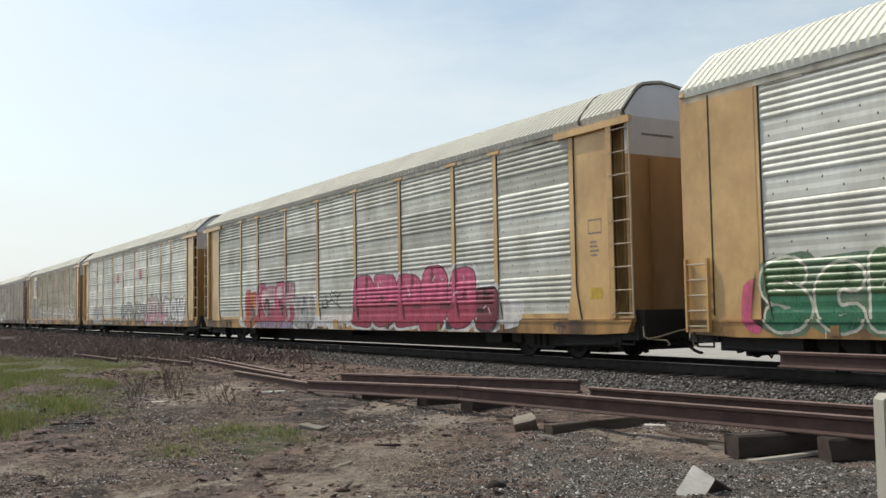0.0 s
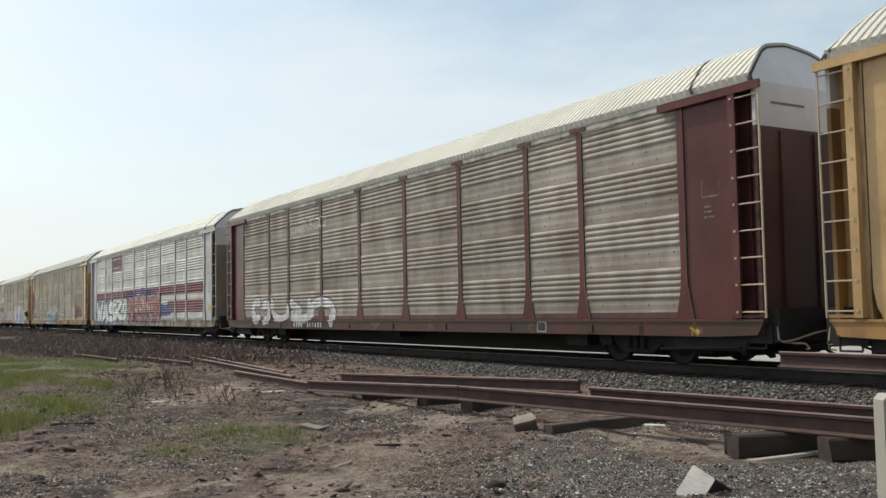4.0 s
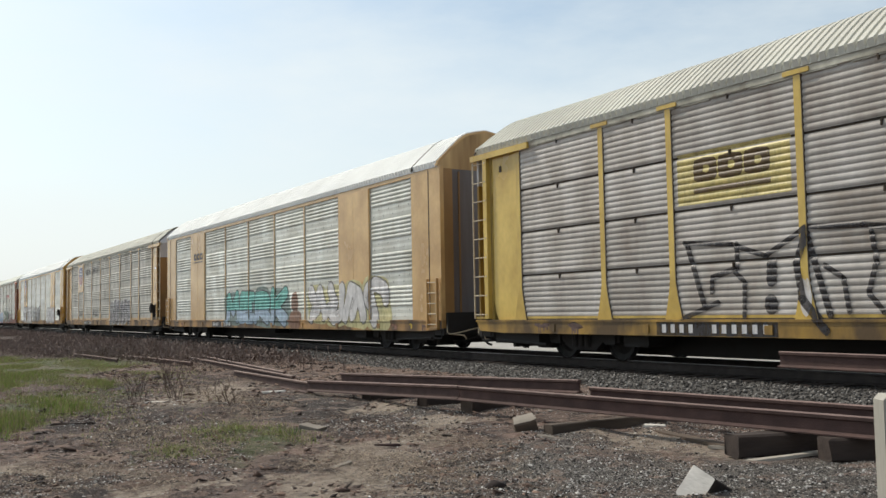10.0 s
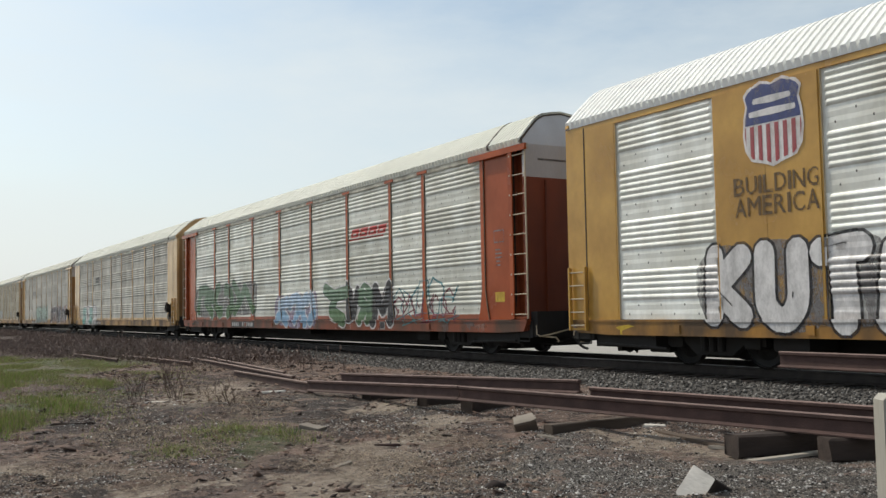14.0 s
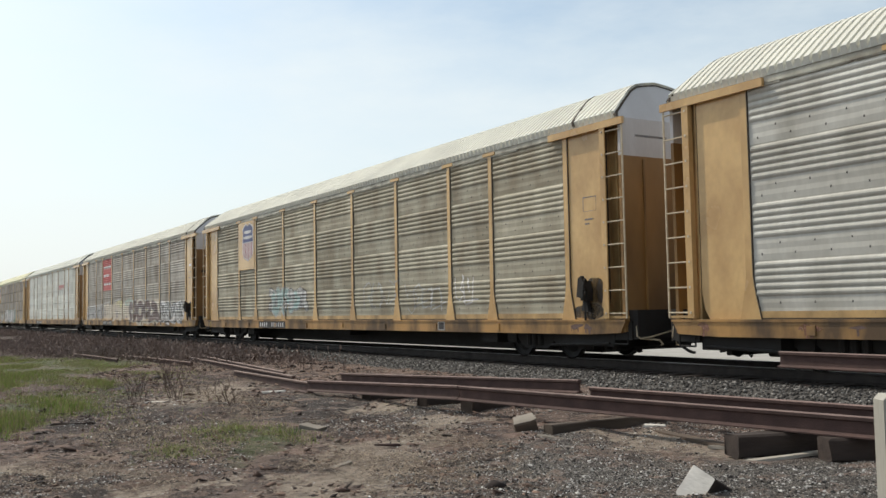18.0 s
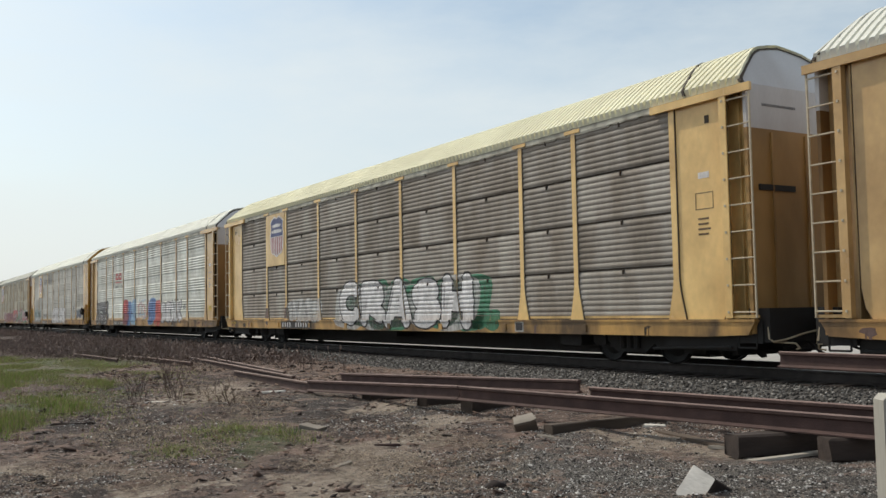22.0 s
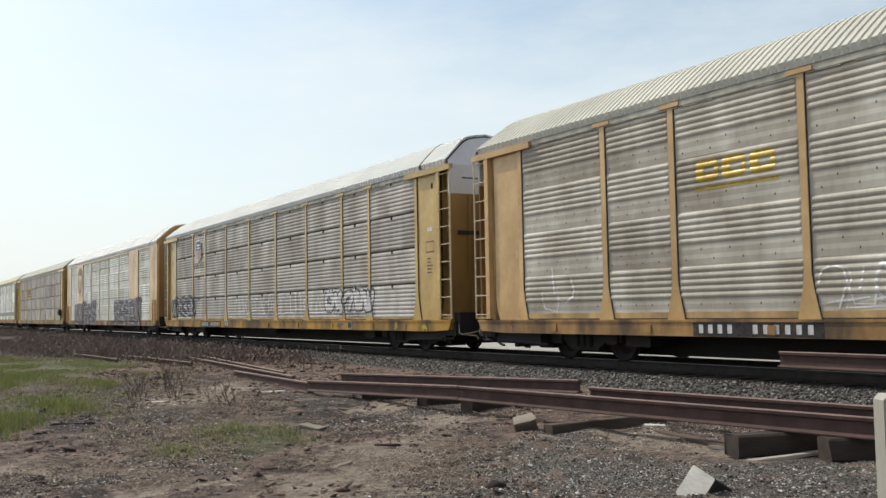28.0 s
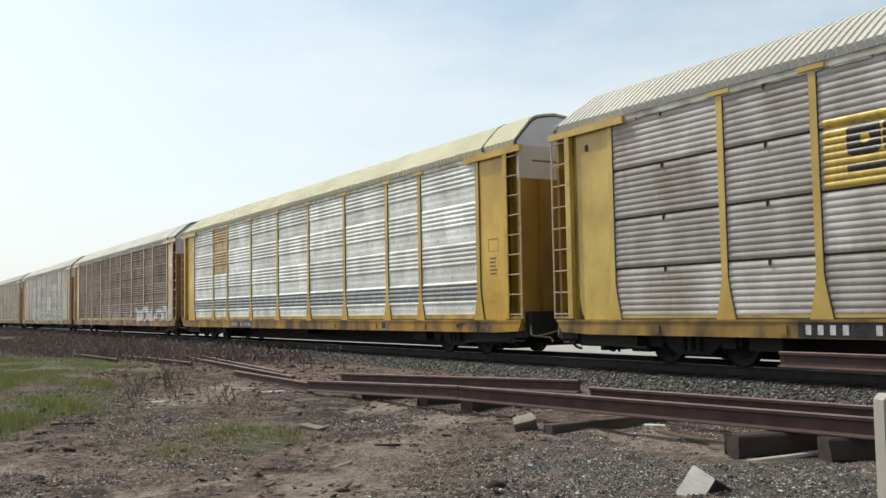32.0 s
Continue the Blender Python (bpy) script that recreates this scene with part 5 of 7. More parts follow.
# number in the train, kind, frame, sheets, roof, rows of seams, label, and details
W = "weathered autorack freight car, "
CARS = [
    ("C", "tan", "bright", "white", False, W + "tan frame, silver sides, green graffiti", {}),
    ("A", "tan", "silver", "grey", False, W + "tan frame, patchy silver sides, pink graffiti", {}),
    ("A", "tan", "bright", "grey", False, W + "tan frame, silver sides, black and pink graffiti", {}),
    ("A", "tan", "dull", "grey", False, W + "tan frame, dull grey sides, white outlined graffiti", {}),
    ("A", "maroon", "rustgrey", "grey", False, W + "dark maroon frame, grey sides, small white graffiti", {}),
    ("A", "grey", "bright", "white", False, W + "grey frame, pale sides with maroon stripes, graffiti", {}),
    ("A", "tan", "dull", "grey", False, W + "tan frame, grey sides, red and blue graffiti", {}),
    ("A", "tan", "dull", "grey", False, W + "tan frame, dull sides, pale blue graffiti", {"hose_box": True}),
    ("A", "olive", "mauve", "grey", True, W + "yellow frame, mauve-grey sides, teal graffiti", {"slot": True, "hose_box": True}),
    ("B", "tan", "bright", "silver", False, W + "tan body, bright silver panels, teal graffiti", {"hood": "slate"}),
    ("A", "tan", "mid", "grey", False, W + "tan frame, grey sides, dark violet graffiti", {"hose_box": True}),
    ("B", "gold", "white", "silver", False, W + "golden body, bright silver panels, white graffiti", {"hood": "slate", "hose_box": True}),
    ("A", "red", "bright", "white", False, W + "rust-red frame, bright sides, green and black graffiti", {}),
    ("C", "tan", "mid", "white", False, W + "tan frame, grey sides, pale green graffiti", {"hose_box": True, "hood": "tan"}),
    ("A", "tan", "mid", "grey", False, W + "tan frame, dull sides, black and white graffiti", {"hose_box": True}),
    ("A", "tan", "dull", "grey", False, W + "tan frame, dull grey sides, faint white graffiti", {"hose_box": True}),
    ("A", "tan", "drab", "grey", False, W + "tan frame, brownish sides, red sign, white graffiti", {"hose_box": True, "slot": True}),
    ("A", "tan", "bright", "white", False, W + "tan frame, clean bright silver sides", {}),
    ("A", "sand", "dark", "cream", True, W + "tan frame, dark sides, cream roof, green graffiti", {"slot": True}),
    ("A", "tan", "bright", "white", False, W + "tan frame, silver sides, blue and white graffiti", {}),
    ("C", "gold", "mid", "white", False, W + "golden frame, grey sides, white angular graffiti", {"hose_box": True, "hood": "tan"}),
    ("A", "tan", "dull", "grey", False, W + "tan frame, dull sides, red and green graffiti", {"hose_box": True}),
    ("A", "tan", "dusk", "grey", False, W + "tan frame, grey sides, teal block graffiti", {}),
    ("A", "ochre", "mauve", "silver", True, W + "yellow frame, mauve-grey sides, white roof", {"slot": True, "sill": "yellow"}),
    ("B", "tan", "bright", "silver", False, W + "tan body, bright silver panels, purple graffiti", {"hood": "slate"}),
    ("A", "olive", "mauve", "grey", True, W + "olive-yellow frame, mauve-grey sides", {"slot": True, "hood": "tan", "hose_box": True}),
    ("A", "yellow", "white", "cream", False, W + "yellow frame, bright silver sides, cream roof", {}),
    ("A", "tan", "brown", "grey", False, W + "tan frame, dark brown sides, white graffiti", {}),
    ("A", "tan", "mid", "grey", False, W + "tan frame, grey sides, white graffiti", {}),
    ("A", "tan", "dull", "grey", False, W + "tan frame, dull grey sides", {}),
    ("A", "tan", "mid", "grey", False, W + "tan frame, grey weathered sides", {}),
]
TRAIN = []
for i, (kind, fk, sk, rk, seams, label, extra) in enumerate(CARS):
    TRAIN.append(autorack(i, kind, fk, sk, rk, seams, label, **extra))

# ---- paint on the cars: graffiti, emblems, numbers; it follows the sheets, posts and sills ----
SPRAY = {
    "forest": (0.10, 0.19, 0.08), "moss": (0.13, 0.21, 0.13), "cream": (0.70, 0.68, 0.58), "pink": (0.62, 0.10, 0.22), "rose": (0.42, 0.05, 0.10),
    "wine": (0.20, 0.03, 0.05), "fadedpink": (0.50, 0.30, 0.33), "paperwhite": (0.74, 0.72, 0.71), "greywhite": (0.52, 0.51, 0.49), "black": (0.025, 0.022, 0.025),
    "palegreen": (0.38, 0.50, 0.42), "red": (0.52, 0.05, 0.04), "shadow": (0.20, 0.19, 0.19), "teal": (0.07, 0.22, 0.25), "violet": (0.22, 0.16, 0.35),
    "navy": (0.045, 0.06, 0.19), "brick": (0.36, 0.09, 0.06), "sky": (0.25, 0.42, 0.60), "paleblue": (0.42, 0.53, 0.66), "yellow": (0.62, 0.42, 0.04),
}
SPRAY.update({
    "slate": (0.16, 0.20, 0.24), "brown": (0.24, 0.12, 0.07), "wash": (0.66, 0.58, 0.46), "paleyellow": (0.60, 0.55, 0.28), "signyellow": (0.60, 0.49, 0.17), "aqua": (0.18, 0.50, 0.44), "candy": (0.66, 0.34, 0.42),
    "blush": (0.62, 0.50, 0.48), "mint": (0.36, 0.58, 0.52), "plum": (0.060, 0.052, 0.066), "lilac": (0.36, 0.30, 0.42), "darkbrown": (0.11, 0.068, 0.03),
    "fadedteal": (0.36, 0.48, 0.46), "green": (0.04, 0.19, 0.10), "blue": (0.06, 0.17, 0.42), "slategreen": (0.20, 0.27, 0.25), "seagreen": (0.06, 0.30, 0.22),
    "stripered": (0.36, 0.05, 0.06), "purewhite": (0.86, 0.86, 0.84), "orange": (0.55, 0.15, 0.035), "primer": (0.15, 0.095, 0.085), "grease": (0.030, 0.022, 0.016), "dimgrey": (0.33, 0.34, 0.34), "rust": (0.30, 0.15, 0.11), "platewhite": (0.62, 0.56, 0.47), "tanplate": (0.55, 0.37, 0.15),
})


def spray(key):
    c = SPRAY[key]
    first = "spray_" + key not in MATS
    m = mat("spray_" + key, c, 0.4, 0.0, 2.2, 0.34, tuple(a * 0.70 + 0.02 for a in c), False, 0.06, 0.03, 18.0)
    if first:
        # thin, worn paint lets the sheet show through in places
        thin = {"purewhite": 0.04, "grease": 0.34, "rust": 0.4, "shadow": 0.45, "plum": 0.4, "lilac": 0.4, "greywhite": 0.32}.get(key, 0.2)
        nt, N = m.node_tree, m.node_tree.nodes
        tc, nz = N.new("ShaderNodeTexCoord"), N.new("ShaderNodeTexNoise")
        mp = N.new("ShaderNodeMapping")
        mp.inputs["Scale"].default_value = (1, 1, 0.45)
        nz.inputs["Scale"].default_value, nz.inputs["Detail"].default_value, nz.inputs["Roughness"].default_value = 5.0, 8, 0.75
        rg, mx, tr = N.new("ShaderNodeMapRange"), N.new("ShaderNodeMixShader"), N.new("ShaderNodeBsdfTransparent")
        rg.inputs[1].default_value, rg.inputs[2].default_value, rg.inputs[3].default_value, rg.inputs[4].default_value = 0.40, 0.68, thin * 0.25, min(1, thin * 2.4)
        nt.links.new(tc.outputs["Object"], mp.inputs[0])
        nt.links.new(mp.outputs[0], nz.inputs["Vector"])
        nt.links.new(nz.outputs[0], rg.inputs[0])
        nt.links.new(rg.outputs[0], mx.inputs[0])
        nt.links.new(N["Principled BSDF"].outputs[0], mx.inputs[1])
        nt.links.new(tr.outputs[0], mx.inputs[2])
        nt.links.new(mx.outputs[0], N["Material Output"].inputs[0])
    return m


GLYPHS = {}


def glyph(ch):
    """Outline of a letter of the built-in font, scaled to a unit square: segments x0, z0, x1, z1."""
    if ch not in GLYPHS:
        c = bpy.data.curves.new("glyph", "FONT")
        c.body, c.resolution_u, c.fill_mode = ch, 3, "FRONT"
        o = bpy.data.objects.new("glyph", c)
        scene.collection.objects.link(o)
        me = o.evaluated_get(bpy.context.evaluated_depsgraph_get()).to_mesh()
        count = {}
        for p in me.polygons:
            for k in p.edge_keys:
                count[k] = count.get(k, 0) + 1
        co = [v.co.copy() for v in me.vertices]
        seg = np.array([(co[a].x, co[a].y, co[b_].x, co[b_].y) for (a, b_), n_ in count.items() if n_ == 1])
        bpy.data.objects.remove(o)
        bpy.data.curves.remove(c)
        lo, hi = seg.reshape(-1, 2).min(0), seg.reshape(-1, 2).max(0)
        s = np.where(hi - lo < 1e-6, 1, hi - lo)
        GLYPHS[ch] = ((seg.reshape(-1, 2) - lo) / s).reshape(-1, 4)
    return GLYPHS[ch]


def disc(x, z, r, n_=10):
    return loop([(x + r * math.cos(math.tau * i / n_), z + r * math.sin(math.tau * i / n_)) for i in range(n_)])


def fat(seg, r):
    """Thick strokes with round ends: every segment grown to a bar, with a disc at its end."""
    out = []
    for x0, z0, x1, z1 in seg:
        d = np.array((x1 - x0, z1 - z0))
        ln = np.hypot(*d)
        if ln < 1e-6:
            continue
        d = d / ln * r
        p = np.array((-d[1], d[0]))
        a, b_ = np.array((x0, z0)), np.array((x1, z1))
        out.append(loop([a + p, b_ + p, b_ - p, a - p]))
        if r > 0.012:
            out.append(disc(x1, z1, r))
    if len(seg) and r > 0.012:
        out.append(disc(seg[0][0], seg[0][1], r))
    return out


def loop(pts):
    pts = np.array(pts, float)
    return np.concatenate([pts, np.roll(pts, -1, 0)], 1)


def super_loop(cx, cz, w, h, power=2.6, n_=22, wob=0.0, seed=0):
    r = random.Random(seed)
    ph = [r.uniform(0, math.tau) for _ in range(3)]
    pts = []
    for i in range(n_):
        t = i * math.tau / n_
        c, s = math.cos(t), math.sin(t)
        k = 1 + wob * (math.sin(2 * t + ph[0]) + 0.7 * math.sin(3 * t + ph[1]) + 0.5 * math.sin(5 * t + ph[2]))
        pts.append((cx + w / 2 * k * math.copysign(abs(c) ** (2 / power), c), cz + h / 2 * k * math.copysign(abs(s) ** (2 / power), s)))
    return loop(pts)


def arc(cx, cz, rx, rz, a0, a1, n_=7):
    return [(cx + rx * math.cos(radians(a0 + (a1 - a0) * i / n_)), cz + rz * math.sin(radians(a0 + (a1 - a0) * i / n_))) for i in range(n_ + 1)]


# letters as strokes in a unit square
STROKES = {
    "A": [[(0, 0), (0.45, 1), (0.6, 1), (1, 0)], [(0.2, 0.35), (0.85, 0.35)]], "C": [arc(0.55, 0.5, 0.55, 0.5, 50, 310, 9)],
    "E": [[(1, 1), (0, 1), (0, 0), (1, 0)], [(0, 0.5), (0.8, 0.52)]], "H": [[(0, 0), (0.05, 1)], [(1, 0), (0.95, 1)], [(0, 0.5), (1, 0.5)]],
    "I": [[(0.5, 0), (0.5, 1)]], "K": [[(0, 0), (0, 1)], [(0.95, 1), (0.08, 0.48), (1, 0)]], "L": [[(0, 1), (0, 0), (1, 0)]],
}
STROKES.update({
    "M": [[(0, 0), (0.1, 1), (0.5, 0.35), (0.9, 1), (1, 0)]], "N": [[(0, 0), (0.05, 1), (0.95, 0), (1, 1)]], "O": [arc(0.5, 0.5, 0.5, 0.5, 0, 360, 12)],
    "R": [[(0, 0), (0, 1)] + arc(0.45, 0.74, 0.5, 0.26, 90, -90, 5) + [(0.15, 0.48), (1, 0)]], "S": [arc(0.5, 0.75, 0.48, 0.25, 30, 230, 7) + arc(0.5, 0.25, 0.5, 0.25, 60, -140, 7)],
    "U": [[(0, 1)] + arc(0.5, 0.4, 0.5, 0.4, 180, 360, 7) + [(1, 1)]], "V": [[(0, 1), (0.5, 0), (1, 1)]], "W": [[(0, 1), (0.22, 0), (0.5, 0.7), (0.78, 0), (1, 1)]],
    "Z": [[(0, 1), (1, 1), (0, 0), (1, 0)]],
    "B": [[(0, 0), (0, 1)] + arc(0.45, 0.76, 0.45, 0.24, 90, -90, 5) + [(0.1, 0.52)], [(0.3, 0.52)] + arc(0.5, 0.26, 0.5, 0.26, 90, -90, 6) + [(0, 0)]],
    "T": [[(0, 0.98), (1, 1)], [(0.5, 1), (0.5, 0)]], "D": [[(0, 0), (0, 1)] + arc(0.3, 0.5, 0.7, 0.5, 90, -90, 8) + [(0, 0)]],
    "P": [[(0, 0), (0, 1)] + arc(0.45, 0.72, 0.5, 0.28, 90, -90, 6) + [(0.1, 0.44)]], "Y": [[(0, 1), (0.5, 0.5), (1, 1)], [(0.5, 0.5), (0.45, 0)]],
    "G": [arc(0.52, 0.5, 0.52, 0.5, 50, 330, 9) + [(1, 0.45), (0.6, 0.45)]], "X": [[(0, 0), (1, 1)], [(0, 1), (1, 0)]],
    "F": [[(1, 1), (0, 1), (0, 0)], [(0, 0.5), (0.8, 0.52)]], "J": [[(0.9, 1), (0.9, 0.35)] + arc(0.5, 0.3, 0.4, 0.3, 0, -170, 6)],
    "h": [[(0, 1), (0, 0)], [(0, 0.4)] + arc(0.5, 0.35, 0.45, 0.25, 150, 0, 5) + [(0.95, 0)]],
    "c": [arc(0.6, 0.4, 0.55, 0.4, 60, 300, 8)],
    "+": [[(0.5, 0.0), (0.02, 0.55)] + arc(0.25, 0.74, 0.25, 0.26, 170, 10, 5) + arc(0.75, 0.74, 0.25, 0.26, 170, 10, 5) + [(0.98, 0.55), (0.5, 0.0)]],
})
# free strokes that are no letters
FREE = [
    [arc(0.5, 0.45, 0.45, 0.45, 200, -20, 8), [(0.1, 0.3), (0.1, 0.0)]], [arc(0.5, 0.3, 0.5, 0.3, 160, 400, 8), [(0.8, 0.45), (0.55, 1.0)]],
    [[(0.0, 0.1), (0.35, 0.9), (0.55, 0.4), (1.0, 1.0)], [(0.6, 0.35), (0.95, 0.0)]], [arc(0.45, 0.62, 0.42, 0.36, 20, 330, 9), [(0.7, 0.4), (1.0, 0.0)]],
    [[(0.0, 0.95), (0.5, 0.75), (0.3, 0.3), (0.95, 0.05)], [(0.45, 0.72), (1.0, 0.95)]], [[(0.1, 0.0), (0.1, 0.8), (0.5, 1.0), (0.95, 0.7), (0.55, 0.45)], [(0.55, 0.45), (0.9, 0.0)]],
    [arc(0.25, 0.5, 0.25, 0.48, 90, 300, 6), arc(0.75, 0.5, 0.25, 0.46, -90, 140, 6)], [[(0.0, 0.0), (0.25, 0.95), (0.8, 0.9), (1.0, 0.1)], [(0.45, 0.1), (0.55, 0.6)]],
]


def strokes_of(ch, r):
    if ch in STROKES:
        return STROKES[ch]
    if ch == "o":
        return STROKES["O"]
    sk = r.choice(FREE)
    if r.random() < 0.5:
        sk = [[(1 - x, z) for x, z in q] for q in sk]
    if r.random() < 0.4:
        sk = [[(x, 1 - z) for x, z in q] for q in sk]
    return sk


def bars(pts, r):
    """A polyline as short fat bars that overlap at the bends."""
    return fat(np.array([(*a, *b_) for a, b_ in zip(pts[:-1], pts[1:])]), r)


def hull_line(pts, r, t):
    """A thin line round a fat stroke."""
    P = [np.array(q) for q in pts]
    left, right = [], []
    for i in range(len(P)):
        d = P[min(i + 1, len(P) - 1)] - P[max(i - 1, 0)]
        d = d / max(1e-6, np.hypot(*d))
        left.append(P[i] + r * np.array((-d[1], d[0])))
        right.append(P[i] - r * np.array((-d[1], d[0])))
    ring = left + right[::-1]
    return bars(ring + ring[:1], t)


def place(shapes, x0, x1, z0, z1, turn=0.0):
    out = []
    c, s = math.cos(turn), math.sin(turn)
    for sh in shapes:
        p = sh.reshape(-1, 2).copy()
        u, w = (p[:, 0] - 0.5) * (x1 - x0), (p[:, 1] - 0.5) * (z1 - z0)
        p = np.stack([(x0 + x1) / 2 + u * c - w * s, (z0 + z1) / 2 + u * s + w * c], 1)
        out.append(p.reshape(-1, 4))
    return out


class Paint:
    """Paint on the near side of one car, gathered layer by layer into one mesh."""

    def __init__(self, n_, flat=None, only=False):
        car, bl, L, seams = TRAIN[n_]
        self.car, self.bl, self.L, self.flat, self.only = car, bl, L, flat, only
        self.kind = CARS[n_][0]
        self.prof = PROF[seams]
        zs = [Z_SILL + 0.03, 0.58, 0.64, 0.70, 0.76, Z_SHEET - 0.045, Z_SHEET - 0.003]
        last = None
        for z, _ in self.prof:
            if last is not None and z - last > 0.06:
                k = int((z - last) / 0.05) + 1
                zs += [last + (z - last) * i / k for i in range(1, k)]
            zs.append(z)
            last = z
        self.zs = sorted(set(round(z, 4) for z in zs))
        if flat is not None:
            self.zs = list(np.arange(0.5, 4.9, 0.03))
        self.posts = [] if flat is not None else sorted({round(a, 3) for a_, b_, k in bl if k == "s" for a in (a_, b_)})
        self.pz, self.po = [z for z, _ in self.prof], [o for _, o in self.prof]
        self.v, self.f, self.mi, self.mats = [], [], [], []

    def out(self, cls, z):
        if self.flat is not None:
            return self.flat
        if z < Z_SHEET - 0.046:
            return Y_SILL
        if z < Z_SHEET:
            return Y_SILL - 0.02
        if cls == "post":
            return Y_POST
        if cls == "plate":
            return Y_PLATE - 0.001 if self.kind == "A" else Y_SILL + 0.001
        if z < Z_SHEET + 0.135:
            return Y_BASE - 0.014
        return Y_BASE - float(np.interp(z, self.pz, self.po))

    def cls(self, x):
        for a, b_, k in self.bl:
            if a <= x <= b_:
                return "sheet" if k == "s" else "plate"
        return "plate"

    def quad(self, la, ra, za, lb, rb, zb, cls, lift, k):
        e = 0.0005
        ya, yb = self.out(cls, za + e) - lift, self.out(cls, zb - e) - lift
        n_ = len(self.v)
        self.v += [(la, ya, za), (ra, ya, za), (rb, yb, zb), (lb, yb, zb)]
        self.f.append((n_, n_ + 1, n_ + 2, n_ + 3))
        self.mi.append(k)

    def layer(self, shapes, color, depth, top=99.0):
        m = spray(color)
        if m not in self.mats:
            self.mats.append(m)
        k = self.mats.index(m)
        for num, seg in enumerate(shapes):
            lift = 0.003 + 0.002 * depth + 0.0004 * (num % 5)
            lo, hi = min(seg[:, 1].min(), seg[:, 3].min()), min(top, max(seg[:, 1].max(), seg[:, 3].max()))

            def cross(z):
                z0, z1 = seg[:, 1], seg[:, 3]
                h = (z0 <= z) != (z1 <= z)
                s = seg[h]
                return np.sort(s[:, 0] + (z - s[:, 1]) / (s[:, 3] - s[:, 1]) * (s[:, 2] - s[:, 0]))

            for za, zb in zip(self.zs[:-1], self.zs[1:]):
                if zb <= lo or za >= hi:
                    continue
                a_, b_ = max(za, lo + 1e-5), min(zb, hi - 1e-5)
                if b_ - a_ < 1e-4:
                    continue
                ca, cb, cm = cross(a_ + 1e-5), cross(b_ - 1e-5), cross((a_ + b_) / 2)
                if len(ca) != len(cm):
                    ca = cm
                if len(cb) != len(cm):
                    cb = cm
                for i in range(0, len(cm) - 1, 2):
                    self.run(ca[i], ca[i + 1], a_, cb[i], cb[i + 1], b_, lift, k)

    def run(self, la, ra, za, lb, rb, zb, lift, k):
        if self.flat is not None:
            self.quad(la, ra, za, lb, rb, zb, "plate", lift, k)
            return
        if za < Z_SHEET - 0.001:
            if not self.only:
                self.quad(la, ra, za, lb, rb, zb, "sill", lift, k)
            return
        lo, hi = min(la, lb), max(ra, rb)
        thin = self.kind == "B"
        edges = [(-99.0, -99.0, None)]
        for p in self.posts:
            if p + 0.3 < lo or p - 0.3 > hi:
                continue
            ha, hb = (0.0375, 0.0375) if thin else (post_half(za), post_half(zb))
            edges += [(p - ha, p - hb, "post"), (p + ha, p + hb, None)]
        edges.append((99.0, 99.0, None))
        for (ea, eb, c), (na, nb, _) in zip(edges[:-1], edges[1:]):
            a0, a1, b0, b1 = max(la, ea), min(ra, na), max(lb, eb), min(rb, nb)
            if a1 <= a0 and b1 <= b0:
                continue
            a1, b1 = max(a0, a1), max(b0, b1)
            c = c or self.cls((a0 + a1 + b0 + b1) / 4)
            if self.only and c != "sheet":
                continue
            self.quad(a0, a1, za, b0, b1, zb, c, lift, k)

    def done(self, name, label="", base=None):
        if not self.v:
            return None
        x = (min(p[0] for p in self.v) + max(p[0] for p in self.v)) / 2
        # neighbouring strips share their corners
        seen, verts, faces, kinds = {}, [], [], []
        for q, k in zip(self.f, self.mi):
            face = []
            for i in q:
                p = self.v[i]
                key = (k, round(p[0] / 0.003), round(p[1] / 0.0015), round(p[2] / 0.003))
                if key not in seen:
                    seen[key] = len(verts)
                    verts.append((p[0] - x, p[1], p[2]))
                if seen[key] not in face:
                    face.append(seen[key])
            if len(face) > 2:
                faces.append(tuple(face))
                kinds.append(k)
        if not faces:
            return None
        me = mesh_of(name, verts, faces, self.mats, kinds)
        if base is not None:
            return obj(name, me, base, label, Matrix.Translation((x - base.matrix_basis.translation.x, 0, 0)))
        return obj(name, me, self.car, label, Matrix.Translation((x, 0, 0)))


DEEPER = {"pink": "rose", "rose": "wine", "fadedpink": "rose", "moss": "forest", "palegreen": "slategreen", "teal": "navy", "brick": "wine", "mint": "aqua", "aqua": "paleblue", "slategreen": "greywhite", "forest": "green", "seagreen": "green", "blush": "candy", "candy": "pink", "paleblue": "sky", "red": "wine", "slate": "navy"}


TINT = {"paperwhite": "white", "purewhite": "white", "greywhite": "greyish white", "plum": "dark violet", "rose": "red", "fadedpink": "faded pink", "mint": "mint green", "aqua": "aqua green", "palegreen": "pale green", "seagreen": "sea green", "slategreen": "grey-green", "paleblue": "pale blue", "brick": "brick red", None: "hollow"}


